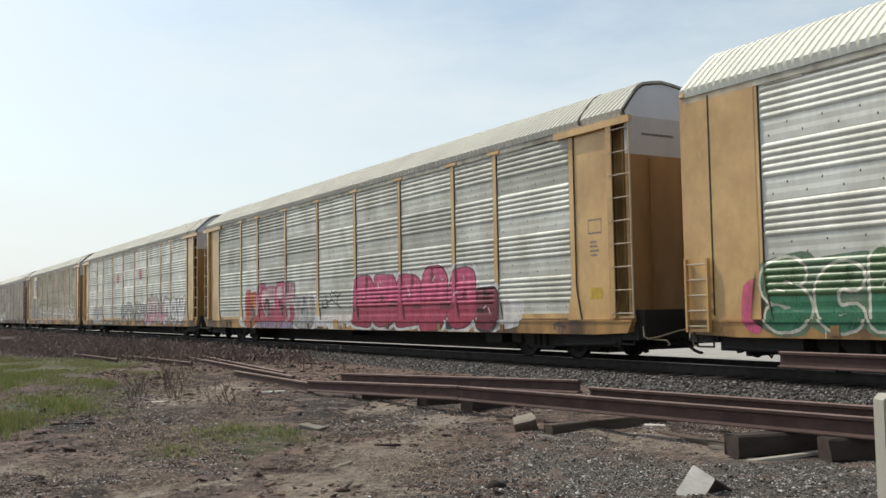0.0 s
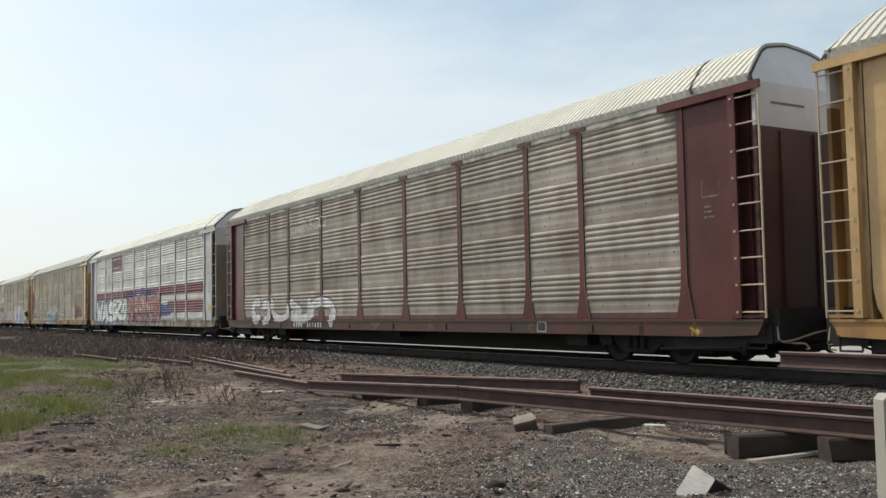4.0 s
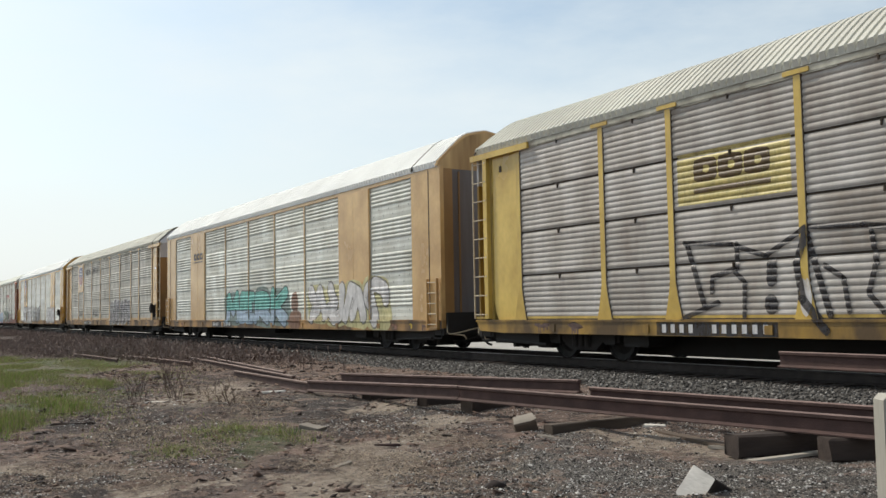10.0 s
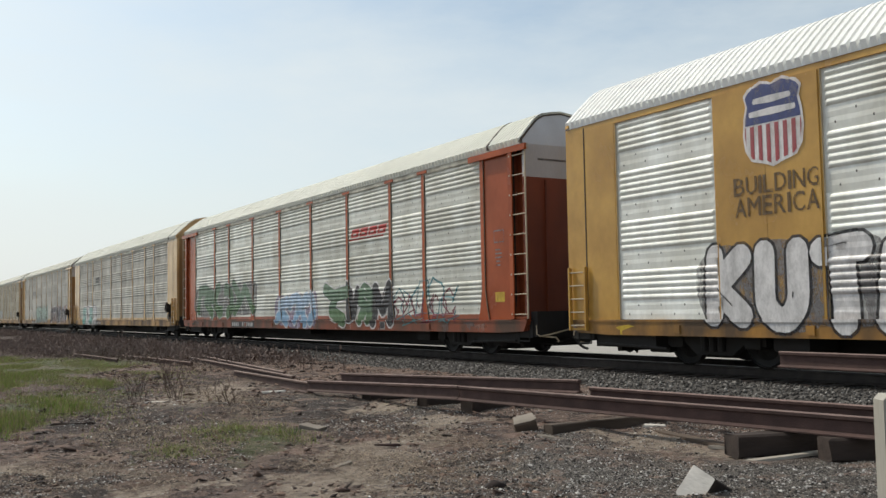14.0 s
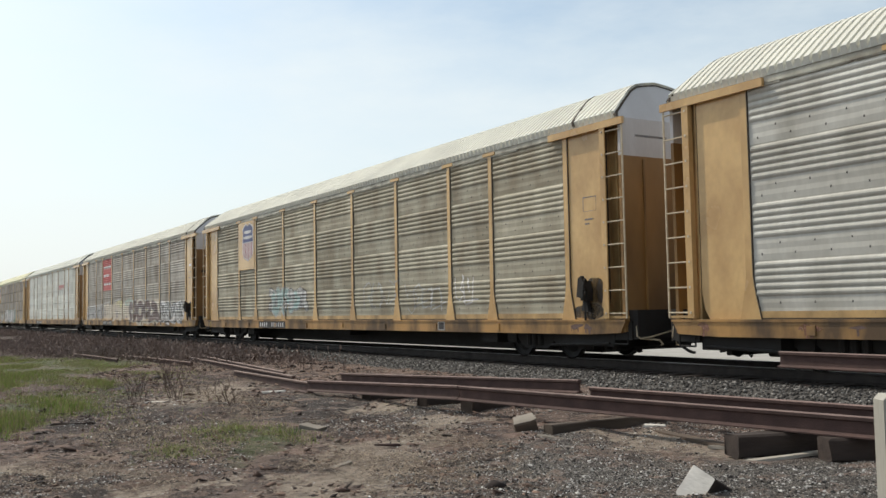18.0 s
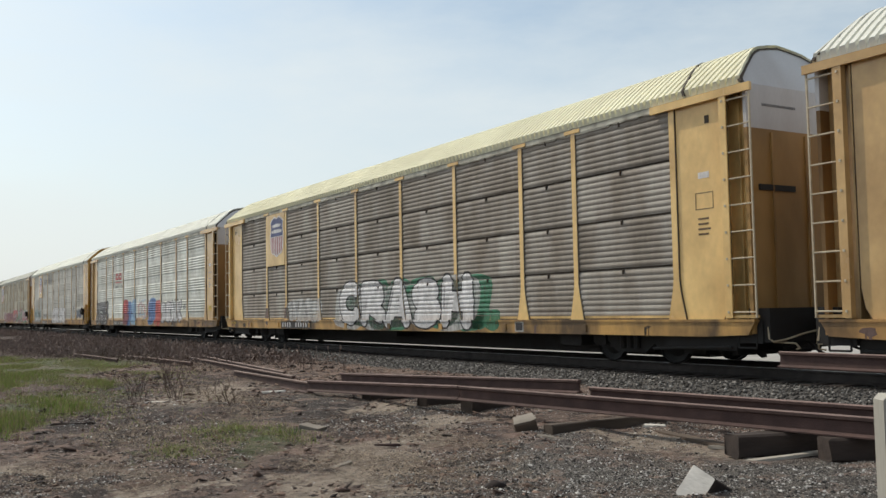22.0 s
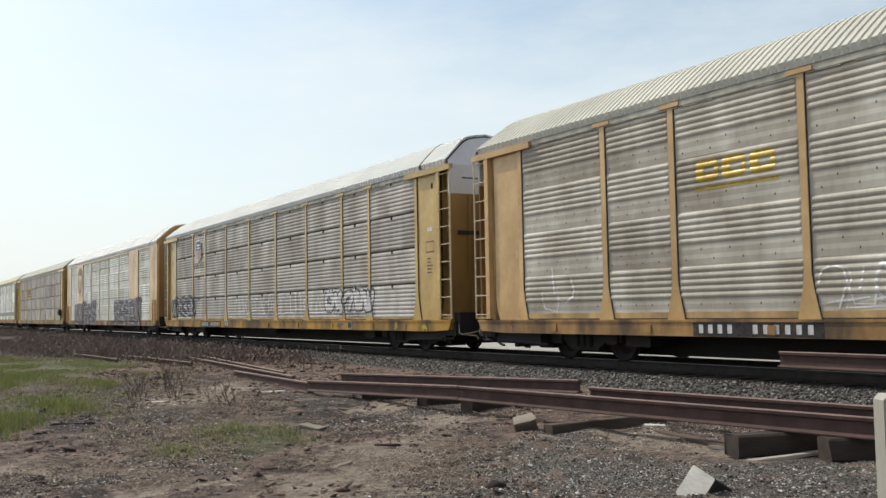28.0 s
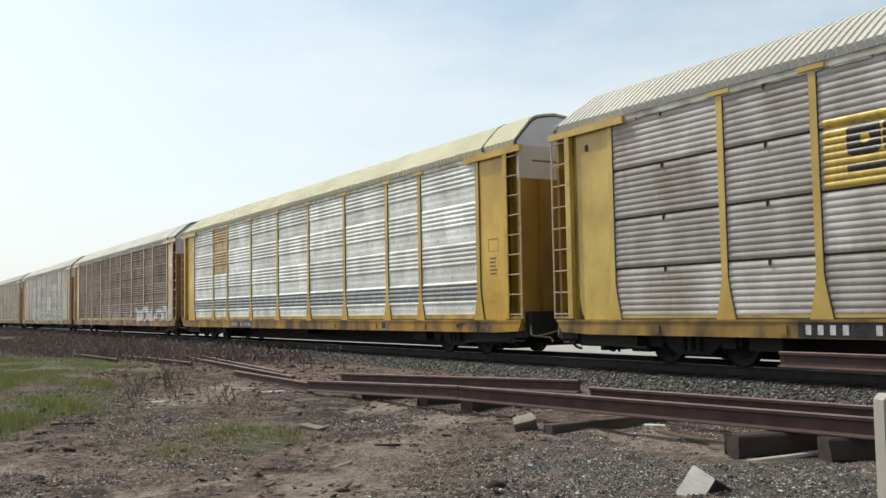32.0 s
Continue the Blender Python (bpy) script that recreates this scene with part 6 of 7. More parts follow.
def letters(n_, text, x0, x1, z0, z1, fill, line, back=None, top=1, fine=True):
    """A piece of graffiti: fat strokes with a thin outline, over a cloud of paint."""
    r = random.Random(n_ * 31 + len(text) + int(x0 * 10))
    p = Paint(n_)
    z0 = max(z0, Z_SILL + 0.03)
    w = (x1 - x0) / len(text)
    if back:
        p.layer([super_loop(x0 + w * (i + 0.5), (z0 + z1) / 2 - 0.03 + r.uniform(-0.05, 0.05), w * 1.3, (z1 - z0) * r.uniform(0.78, 1.02), 3.2, 24, 0.07, i + n_) for i in range(len(text))], back, 0)
    rim, forms = [], []
    for i, ch in enumerate(text):
        body, mid = [], []
        over = 0.10 if ch == "*" else 0.03
        a, b_ = x0 + w * (i - over), x0 + w * (i + 1 + over)
        lo, hi = z0 + r.uniform(0, 0.10), z1 - r.uniform(0, 0.12)
        fr = min(0.25, 0.21 * w, 0.175 * (hi - lo)) * r.uniform(0.9, 1.1)
        t = min(0.026, fr * 0.32)
        turn, sk = r.uniform(-0.08, 0.08), strokes_of(ch, r)
        jog = 0.07 if ch == "*" else 0.02
        for q in sk:
            pts = [(x + r.uniform(-jog, jog), z + r.uniform(-jog, jog)) for x, z in q]
            seg = np.array([(*u, *u) for u in pts])
            m_ = fr + t
            pts = [(u[0], u[1]) for u in place([seg], a + m_, b_ - m_, lo + m_, hi - m_, turn)[0]]
            if fill is None:
                rim += hull_line(pts, fr, t * (2.0 if line == "black" else 0.62 if fine else 1.5))
                continue
            rim += bars(pts, fr + t)
            body += bars(pts, fr - t)
            if r.random() < 0.6:
                k = r.randrange(len(pts) - 1)
                (xa, za), (xb, zb) = pts[k], pts[k + 1]
                mid += bars([(xa + 0.2 * (xb - xa) - fr * 0.4, za + 0.2 * (zb - za) + fr * 0.3), (xa + 0.8 * (xb - xa) - fr * 0.4, za + 0.8 * (zb - za) + fr * 0.3)], 0.014)
        if r.random() < 0.35:
            x = a + (b_ - a) * r.uniform(0.2, 0.8)
            mid.append(rect(x - 0.008, x + 0.008, max(Z_SILL + 0.03, lo - r.uniform(0.02, 0.2)), lo + 0.15))
        forms.append((body, mid))
    p.layer(rim, line, top)
    for body, mid in forms:
        if mid:
            p.layer(mid, line, 8)
    base = p.done("graffiti", "%s graffiti outlined in %s" % (TINT.get(fill, fill), TINT.get(line, line)))
    cut = z0 + (z1 - z0) * r.uniform(0.3, 0.5)
    for i, (body, mid) in enumerate(forms):
        q = Paint(n_)
        if body:
            q.layer(body, fill, 3 + i % 2)
            if fill in DEEPER:
                q.layer(body, DEEPER[fill], 5 + i % 2, cut)
        q.done("letter_form", "", base)


def mass(n_, k, x0, x1, z0, z1, fill, line, back=None, dark="black", light="paperwhite", other=None, square=False):
    """A close row of k chunky blocks of paint with slits and holes, a rim and a halo: graffiti that cannot be read."""
    r = random.Random(n_ * 17 + k + int(x0 * 7))
    z0 = max(z0, Z_SILL + 0.03)
    w, h = (x1 - x0) / k, z1 - z0
    forms = []
    for i in range(k):
        lo, hi = z0 + r.uniform(0, 0.06) * h, z1 - r.uniform(0, 0.13) * h
        cx, cz, lean = x0 + w * (i + 0.5), (lo + hi) / 2, r.uniform(-0.16, 0.16)
        power, wob, seed = (9.0, 0.0, 0) if square else (r.uniform(2.8, 5.5), 0.045, r.randrange(999))

        def blob(g, cx=cx, cz=cz, lo=lo, hi=hi, lean=lean, power=power, wob=wob, seed=seed):
            q = super_loop(cx, cz, w * 1.0 + 2 * g, hi - lo + 2 * g, power, 30, wob, seed).copy()
            q[:, 0] += lean * (q[:, 1] - cz) * 0.6
            q[:, 2] += lean * (q[:, 3] - cz) * 0.6
            for c in (1, 3):
                q[:, c] = np.maximum(q[:, c], Z_SILL + 0.025)
            return q

        holes = []
        for kind in r.sample(["slit", "hole", "notch", "top"], 2):
            u = cx + r.uniform(-0.2, 0.2) * w
            if kind == "slit":
                holes.append(super_loop(u, lo + h * 0.14, w * 0.13, h * r.uniform(0.26, 0.4), 3.0, 14, 0.05, seed))
            elif kind == "top":
                holes.append(super_loop(u, hi - h * 0.12, w * 0.12, h * r.uniform(0.18, 0.3), 3.0, 14, 0.05, seed))
            elif kind == "hole":
                holes.append(super_loop(u, cz + r.uniform(-0.1, 0.2) * h, w * r.uniform(0.14, 0.24), h * r.uniform(0.13, 0.24), 2.4, 14, 0.08, seed))
            else:
                e = r.choice((-1, 1))
                holes.append(super_loop(cx + e * w * 0.36, cz + r.uniform(-0.15, 0.15) * h, w * 0.3, h * 0.11, 2.6, 14, 0.08, seed))
        glints = []
        for _ in range(2):
            u, t = cx + r.uniform(-0.34, 0.3) * w, lo + r.uniform(0.5, 0.85) * (hi - lo)
            glints += bars([(u, t), (u + w * r.uniform(-0.05, 0.12), t + h * r.uniform(-0.16, 0.1))], 0.018)
        forms.append((blob, holes, glints, lo + (hi - lo) * r.uniform(0.32, 0.5)))
    p = Paint(n_)
    if back:
        p.layer([b_(r.uniform(0.07, 0.15)) for b_, _, _, _ in forms], back, 0)
    p.layer([b_(0.03) for b_, _, _, _ in forms], line, 2)
    base = p.done("graffiti", "chunky %s graffiti with a %s rim" % (TINT.get(fill, fill), TINT.get(line, line)))
    for i, (blob, holes, glints, cut) in enumerate(forms):
        q = Paint(n_)
        col = other if other and i % 2 else fill
        q.layer([blob(-0.012)], col, 4 + i % 2)
        if col in DEEPER:
            q.layer([blob(-0.013)], DEEPER[col], 6, cut)
        q.layer(holes, dark, 8)
        q.layer(glints, light, 9)
        q.done("letter_form", "", base)


def shape(n_, loops, color, depth, label):
    p = Paint(n_)
    p.layer(loops, color, depth)
    p.done("graffiti", label)


def octagon(n_, x0, x1, z0, z1):
    """A red octagonal emblem with a white edge and white bars."""
    cx, cz, w, h = (x0 + x1) / 2, (z0 + z1) / 2, (x1 - x0) / 2, (z1 - z0) / 2
    eight = [(cx + sx * w * u, cz + sz * h * v_) for sx, sz, u, v_ in ((1, 1, 1, 0.45), (1, 1, 0.45, 1), (-1, 1, 0.45, 1), (-1, 1, 1, 0.45), (-1, -1, 1, 0.45), (-1, -1, 0.45, 1), (1, -1, 0.45, 1), (1, -1, 1, 0.45))]
    p = Paint(n_)
    p.layer([loop(eight)], "paperwhite", 0)
    p.layer([loop([(cx + (x - cx) * 0.88, cz + (z - cz) * 0.88) for x, z in eight])], "red", 2)
    base = p.done("emblem", "red octagonal emblem with white bars")
    for dz in (-0.45, 0.0, 0.45):
        q = Paint(n_)
        q.layer([rect(cx - w * 0.55, cx + w * 0.5, cz + dz * h - 0.03, cz + dz * h + 0.03)], "paperwhite", 4)
        q.done("bar", "", base)


def swoosh(n_, x0, x1, z0, z1, color):
    """A slanting mark of four leaning bars over a thin line."""
    w, h = (x1 - x0) / 4.6, z1 - z0
    for i in range(4):
        a = x0 + w * (i * 1.08 + 0.1)
        p = Paint(n_)
        p.layer([np.concatenate([loop([(a, z0 + 0.25 * h), (a + w * 0.92, z0 + 0.25 * h), (a + w * 1.2, z1), (a + w * 0.28, z1)]), loop([(a + w * 0.3, z0 + 0.45 * h), (a + w * 0.7, z0 + 0.45 * h), (a + w * 0.8, z0 + 0.6 * h), (a + w * 0.4, z0 + 0.6 * h)])])], color, 1)
        p.done("lettering_shape", "faded %s leaning mark" % color)
    p = Paint(n_)
    p.layer([rect(x0 - 0.1, x1 - 0.3, z0, z0 + 0.12 * h)], color, 1)
    p.done("lettering_shape", "faded %s line" % color)


def cloud(n_, x0, x1, z0, z1, color):
    """A soft-shaped patch of sprayed paint."""
    p = Paint(n_)
    r = random.Random(int(x0 * 13) + n_)
    w, h = x1 - x0, z1 - max(z0, Z_SILL + 0.03)
    k = max(1, int(w / max(h * 0.8, 0.3)))
    sh = [super_loop(x0 + w * (i + 0.5) / k, z1 - h / 2 + r.uniform(-0.06, 0.06) * h, w / k * 1.3, h * r.uniform(0.8, 1.0), 2.8, 34, 0.08, i + n_) for i in range(k)]
    p.layer(sh, color, 0)
    p.done("graffiti", "patch of %s spray paint" % {"paperwhite": "white", "greywhite": "greyish white", "sky": "light blue"}.get(color, color))


def scribble(n_, x0, x1, z0, z1, color):
    """Thin sprayed loops and strokes, not to be read."""
    p = Paint(n_)
    r = random.Random(int(x0 * 17) + n_)
    k = max(2, int((x1 - x0) / max(0.28, (z1 - z0) * 0.5)))
    w, h, sh = (x1 - x0) / k, z1 - z0, []
    for i in range(k):
        a, b_ = x0 + w * (i - 0.12), x0 + w * (i + 1.12)
        lo, hi = z0 + h * r.uniform(0, 0.25), z1 - h * r.uniform(0, 0.25)
        for q in strokes_of("*", r):
            pts = [(a + (b_ - a) * (x + r.uniform(-0.06, 0.06)), lo + (hi - lo) * (z + r.uniform(-0.06, 0.06))) for x, z in q]
            sh += bars(pts, r.uniform(0.016, 0.032))
        if r.random() < 0.5:
            sh += bars([(a, lo + r.uniform(-0.05, 0.1)), (b_ + w * r.uniform(0, 0.6), lo + r.uniform(0, 0.25) * h)], 0.018)
    p.layer(sh, color, 2)
    p.done("graffiti", "thin %s scrawled graffiti" % {"paperwhite": "white", "greywhite": "greyish white"}.get(color, color))


def rect(x0, x1, z0, z1):
    return loop([(x0, z0), (x1, z0), (x1, z1), (x0, z1)])


def words(n_, text, x0, x1, z0, z1, color):
    """Plain lettering that can be read."""
    size = [{"I": 0.26, "1": 0.4, ".": 0.25, " ": 0.4, "M": 1.2, "W": 1.4, "L": 0.85, "E": 0.85, "F": 0.8}.get(ch, 1.0) for ch in text]
    gap = 0.22 * sum(size) / len(size)
    k = (x1 - x0) / (sum(size) + gap * (len(text) - 1))
    starts = [x0 + k * (sum(size[:i]) + gap * i) for i in range(len(text))]
    w = (x1 - x0) / len(text)
    tint = "black" if color == "black" else "white" if color == "paperwhite" else "dark brown"
    for i, ch in enumerate(text):
        if ch == " ":
            continue
        p, sh = Paint(n_), []
        if ch == ".":
            p.layer([rect(starts[i], starts[i] + k * size[i] * 0.6, z0, z0 + (z1 - z0) * 0.16)], color, 1)
            p.done("painted_dot", "small %s painted dot" % tint)
            continue
        top = z1 if ch.isupper() or ch.isdigit() else z0 + (z1 - z0) * 0.75
        px = place([glyph(ch)], starts[i], starts[i] + k * size[i], z0, top)[0]
        sh += [px] + fat(px, min(0.006, w * 0.03))
        p.layer(sh, color, 1)
        p.done("painted_letter", "%s painted letter" % tint)


def board(n_, x0, x1, z0, z1, ground_color, rows, color, label):
    """A painted field with bars for its lettering, or bars alone."""
    p = Paint(n_)
    w, h = x1 - x0, z1 - z0
    if ground_color:
        p.only = True
        p.layer([rect(x0, x1, z0, min(z1, Z_TOP - 0.02))], ground_color, 0)
        p.only = False
    sh = []
    if ground_color and rows > 1:
        for i in range(rows):
            zc = z1 - h * (0.28 + 0.52 * i / max(1, rows - 1))
            for a, b_ in ((0.10, 0.36), (0.39, 0.62), (0.65, 0.9 - 0.2 * (i % 2))):
                sh.append(super_loop(x0 + w * (a + b_) / 2, zc, w * (b_ - a), h * 0.085, 6, 12))
    elif ground_color and rows == 1:
        for a in (0.27, 0.50, 0.73):
            c = super_loop(x0 + w * a, z0 + h * 0.64, w * 0.22, h * 0.46, 5, 16)
            sh.append(np.concatenate([c, super_loop(x0 + w * (a + 0.01), z0 + h * 0.64, w * 0.06, h * 0.14, 4, 12)]))
        sh.append(rect(x0 + w * 0.16, x0 + w * 0.84, z0 + h * 0.20, z0 + h * 0.30))
    elif rows:
        for i in range(rows):
            a = x0 + w * (i + 0.5) / rows
            c = super_loop(a, z0 + h * 0.62, w / rows * 0.86, h * 0.7, 5, 18)
            sh.append(np.concatenate([c, super_loop(a + w / rows * 0.08, z0 + h * 0.62, w / rows * 0.42, h * 0.28, 4, 12)]))
        sh.append(rect(x0, x1, z0, z0 + h * 0.1))
    if ground_color:
        base = p.done("sign", label)
    for c in sh:
        q = Paint(n_)
        q.layer([c], color, 2)
        if ground_color:
            q.done("bar", "", base)
        else:
            q.done("lettering_shape", label)


def shield(n_, x0, x1, z0, z1):
    """A smooth plate in its bay and on it a shield: blue above, red and white stripes below, bars for its words."""
    kind = CARS[n_][0]
    if kind == "B" or n_ == 23:
        y = Y_SILL - 0.004 if kind == "B" else Y_BASE - RIDGE - 0.02
    else:
        y = Y_BASE - RIDGE - 0.016
        bl = [q for q in TRAIN[n_][1] if q[0] < (x0 + x1) / 2 < q[1]][0]
        b = Build()
        b.box(bl[0] + 0.09, bl[1] - 0.09, y, Y_BASE + 0.01, 2.80, Z_TOP - 0.01)
        obj("emblem_plate", b.mesh("emblem_plate", paint(CARS[n_][1])), TRAIN[n_][0], "smooth painted plate")
    p = Paint(n_, flat=y - 0.002)
    w, h = x1 - x0, z1 - z0
    half = [(0.0, 0.96), (0.18, 1.0), (0.40, 0.93), (0.47, 0.86), (0.43, 0.74), (0.47, 0.60), (0.49, 0.40), (0.46, 0.22), (0.36, 0.09), (0.16, 0.05), (0.0, 0.0)]
    form = [(x, z) for x, z in half] + [(-x, z) for x, z in half[-2:0:-1]]

    def shape(g):
        return [((x0 + x1) / 2 + x * w * g, (z0 + z1) / 2 + (z - 0.5) * h * g) for x, z in form]

    def clipped(a0, a1, b0, b1):
        """The part of the shield between two heights and two widths."""
        pts = shape(0.93)
        for axis, lim, sgn in ((0, a0, 1), (0, a1, -1), (1, b0, 1), (1, b1, -1)):
            res = []
            for i in range(len(pts)):
                a, b_ = pts[i], pts[(i + 1) % len(pts)]
                ia, ib = (a[axis] - lim) * sgn >= 0, (b_[axis] - lim) * sgn >= 0
                if ia:
                    res.append(a)
                if ia != ib:
                    t = (lim - a[axis]) / (b_[axis] - a[axis])
                    res.append((a[0] + t * (b_[0] - a[0]), a[1] + t * (b_[1] - a[1])))
            pts = res
        return loop(pts)

    p.layer([loop(shape(1.0))], "paperwhite", 0)
    zs = z0 + h * 0.50
    base = p.done("emblem", "blue shield emblem with red and white stripes")
    k = 15
    bits = [("field", clipped(x0 - 1, x1 + 1, zs + 0.012, z1 + 1), "navy", 2)]
    bits += [("stripe", clipped(x0 + w * i / k, x0 + w * (i + 1) / k, z0 - 1, zs - 0.012), "stripered", 2) for i in range(0, k, 2)]
    bits += [("bar", super_loop((x0 + x1) / 2 + d * w, z0 + h * zz, w * ww, h * 0.085, 6, 12), "paperwhite", 4) for d, ww, zz in ((0.0, 0.62, 0.77), (0.0, 0.76, 0.63))]
    for nm, sh, color, depth in bits:
        q = Paint(n_, flat=y - 0.002)
        q.layer([sh], color, depth)
        q.done(nm, "", base)


def emblem(n_, x0, x1, z0, z1):
    p = Paint(n_, flat=Y_SILL - 0.004)
    cx, cz, w, h = (x0 + x1) / 2, (z0 + z1) / 2, x1 - x0, z1 - z0
    p.layer([np.concatenate([super_loop(cx, cz, w, h, 2, 36), super_loop(cx, cz, w * 0.78, h * 0.8, 2, 36)])], "darkbrown", 1)
    p.layer([super_loop(cx, cz + h * 0.28, w * 0.62, h * 0.26, 2.2, 20, 0.1, 3), super_loop(cx, cz - h * 0.1, w * 0.26, h * 0.22, 2.5, 16, 0.15, 5), rect(cx - w * 0.3, cx + w * 0.3, z0 - 0.04, z0 + h * 0.08)], "darkbrown", 2)
    p.done("emblem", "dark brown oval emblem")


def band(n_, z0, z1, color, x0=None, x1=None, label=""):
    p = Paint(n_, only=True)
    p.layer([rect(-TRAIN[n_][2] + 0.1 if x0 is None else x0, -0.1 if x1 is None else x1, z0, z1)], color, 0)
    p.done("stripe", label)


def number_board(n_, x0, x1):
    p = Paint(n_, flat=Y_SILL)
    p.layer([rect(x0, x1, 0.55, 0.80)], "black", 0)
    w = (x1 - x0) / 12.5
    base = p.done("number_board", "black board with white bars")
    for i in (0, 1, 2, 3, 5.5, 6.5, 7.5, 8.5, 9.5, 10.5):
        q = Paint(n_, flat=Y_SILL)
        q.layer([rect(x0 + w * (i + 0.66), x0 + w * (i + 1.12), 0.60, 0.75)], "paperwhite", 2)
        q.done("bar", "", base)


def stencils(n_):
    """Small boxed and lined data stencils on the plate at the front end."""
    r = random.Random(n_ + 500)
    p = Paint(n_, flat=Y_PLATE - 0.002)
    col = "shadow" if r.random() < 0.7 else "darkbrown"
    x, z, w, h = -1.45 + r.uniform(-0.05, 0.1), 2.6 + r.uniform(-0.2, 0.5), 0.42, 0.30
    p.layer([np.concatenate([rect(x, x + w, z, z + h), rect(x + 0.018, x + w - 0.018, z + 0.018, z + h - 0.018)])], col, 0)
    p.done("stencil", "small boxed data stencil")
    for i in range(r.randint(2, 5)):
        zz = z - 0.18 - 0.09 * i
        p = Paint(n_, flat=Y_PLATE - 0.002)
        p.layer([rect(x + 0.05, x + r.uniform(0.2, 0.38), zz, zz + 0.035)], col, 0)
        p.done("stencil_line", "small line of stencilled data")
    if r.random() < 0.5:
        p = Paint(n_, flat=Y_PLATE - 0.002)
        p.layer([rect(x + 0.08, x + 0.34, z + 0.55, z + 0.66)], "paperwhite", 0)
        p.done("data_panel", "small white data panel")
    if r.random() < 0.5:
        p = Paint(n_, flat=Y_PLATE - 0.002)
        p.layer([rect(x + 0.02, x + 0.4, 1.25, 1.48)], "yellow", 0)
        p.done("data_panel", "small yellow data panel")


def stains(n_):
    """Grease, rust and touched-up paint on the sill, under the hand brake and near the ends."""
    r = random.Random(n_ + 900)
    L, kind, extra = TRAIN[n_][2], CARS[n_][0], CARS[n_][6]
    for i in range(r.randint(5, 7)):
        x = -r.choice([r.uniform(0.75, 3.5), r.uniform(L - 4.0, L - 0.75), r.uniform(3, L - 3)])
        if -22.0 < x < -16.2:
            continue
        p = Paint(n_, flat=Y_SILL)
        w, h = r.uniform(0.12, 0.5), r.uniform(0.05, 0.16)
        top = Z_SILL + 0.08 + h / 2 + r.uniform(0, 0.20 - h)
        runs = []
        for _ in range(r.randint(2, 5)):
            u, d = x + r.uniform(-0.4, 0.4) * w, r.uniform(0.008, 0.03)
            runs.append(rect(u - d, u + d, max(Z_SILL + 0.02, top - r.uniform(0.08, 0.22)), top))
        p.layer([super_loop(x, top, w, h, 1.7, 18, 0.3, i + n_)] + runs, r.choice(["grease", "rust", "primer", "primer", "yellow"]), 0)
        p.done("stain", "dark stain or dab of paint on the sill")
    if extra.get("hose_box"):
        p = Paint(n_, flat=Y_PLATE - 0.002 if kind == "A" else Y_SILL + 0.001)
        p.layer([super_loop(-1.1, 1.28, 0.62, 0.85, 2.2, 22, 0.10, n_), super_loop(-1.25, 1.0, 0.9, 0.34, 2.4, 20, 0.1, n_ + 3)], "grease", 0)
        p.done("grease_stain", "black grease under the hand brake")


def card_holder(n_):
    """A small framed card holder on the sill."""
    x = -6.6 + random.Random(n_ + 70).uniform(-0.7, 0.7)
    p = Paint(n_, flat=Y_SILL)
    p.layer([rect(x - 0.17, x + 0.17, 0.57, 0.80)], "greywhite", 2)
    base = p.done("card_holder", "small white-framed card holder on the sill")
    q = Paint(n_, flat=Y_SILL)
    q.layer([rect(x - 0.13, x + 0.13, 0.60, 0.77)], "black", 4)
    q.done("card", "", base)


def hood_mark(n_):
    b = Build()
    b.box(0.0, 0.006, -1.1, -0.25, 4.44, 4.485)
    o = obj("lettering", cached("hoodmark", lambda: b.mesh("lettering", spray("shadow"))), TRAIN[n_][0], "small dark bar of lettering")
    o.location = (-0.16, 0, 0)


band(5, 2.08, 2.55, "wine", label="maroon stripe along the sheets")
band(5, 1.22, 1.80, "wine", -8.0, -0.1, "maroon stripe along the sheets")
band(26, 1.30, 1.72, "dimgrey", label="dark band along the sheets")
for n_ in range(len(TRAIN)):
    if CARS[n_][0] == "B":
        number_board(n_, -19.2, -16.6)
    else:
        number_board(n_, *((-21.3, -18.55) if CARS[n_][4] else (-20.45, -17.75)))
    if CARS[n_][0] == "A" and CARS[n_][6].get("hood", "white") == "white":
        hood_mark(n_)
    if CARS[n_][0] == "A":
        stencils(n_)
        card_holder(n_)
    stains(n_)
cloud(0, -25.76, -25.36, 0.52, 1.49, "pink")
letters(0, "Sch", -25.45, -22.45, 0.51, 1.98, "forest", "cream", "moss")
cloud(1, -22.7, -21.9, 0.52, 1.1, "paperwhite")
cloud(1, -15.9, -11.9, 0.50, 1.02, "paperwhite")
cloud(1, -14.7, -13.47, 0.56, 0.88, "tanplate")
cloud(1, -5.13, -3.9, 0.51, 1.40, "paperwhite")
mass(1, 1, -22.3, -20.95, 0.56, 2.05, "orange", "wine", "paperwhite", "wine")
mass(1, 4, -20.9, -17.2, 0.55, 2.25, "pink", "wine", "greywhite", "wine", other="fadedpink")
mass(1, 1, -17.2, -15.45, 0.53, 1.75, "greywhite", "shadow", "paperwhite", "shadow")
mass(1, 5, -12.5, -5.6, 0.49, 2.20, "pink", "wine", "paperwhite", "wine")
mass(1, 1, -5.6, -4.7, 0.55, 1.75, "wine", "black", "paperwhite", "black")
shape(1, [super_loop(-21.88, 1.42, 0.40, 1.05, 2.4, 18, 0.1, 2)], "rose", 10, "red shade of spray paint on orange")
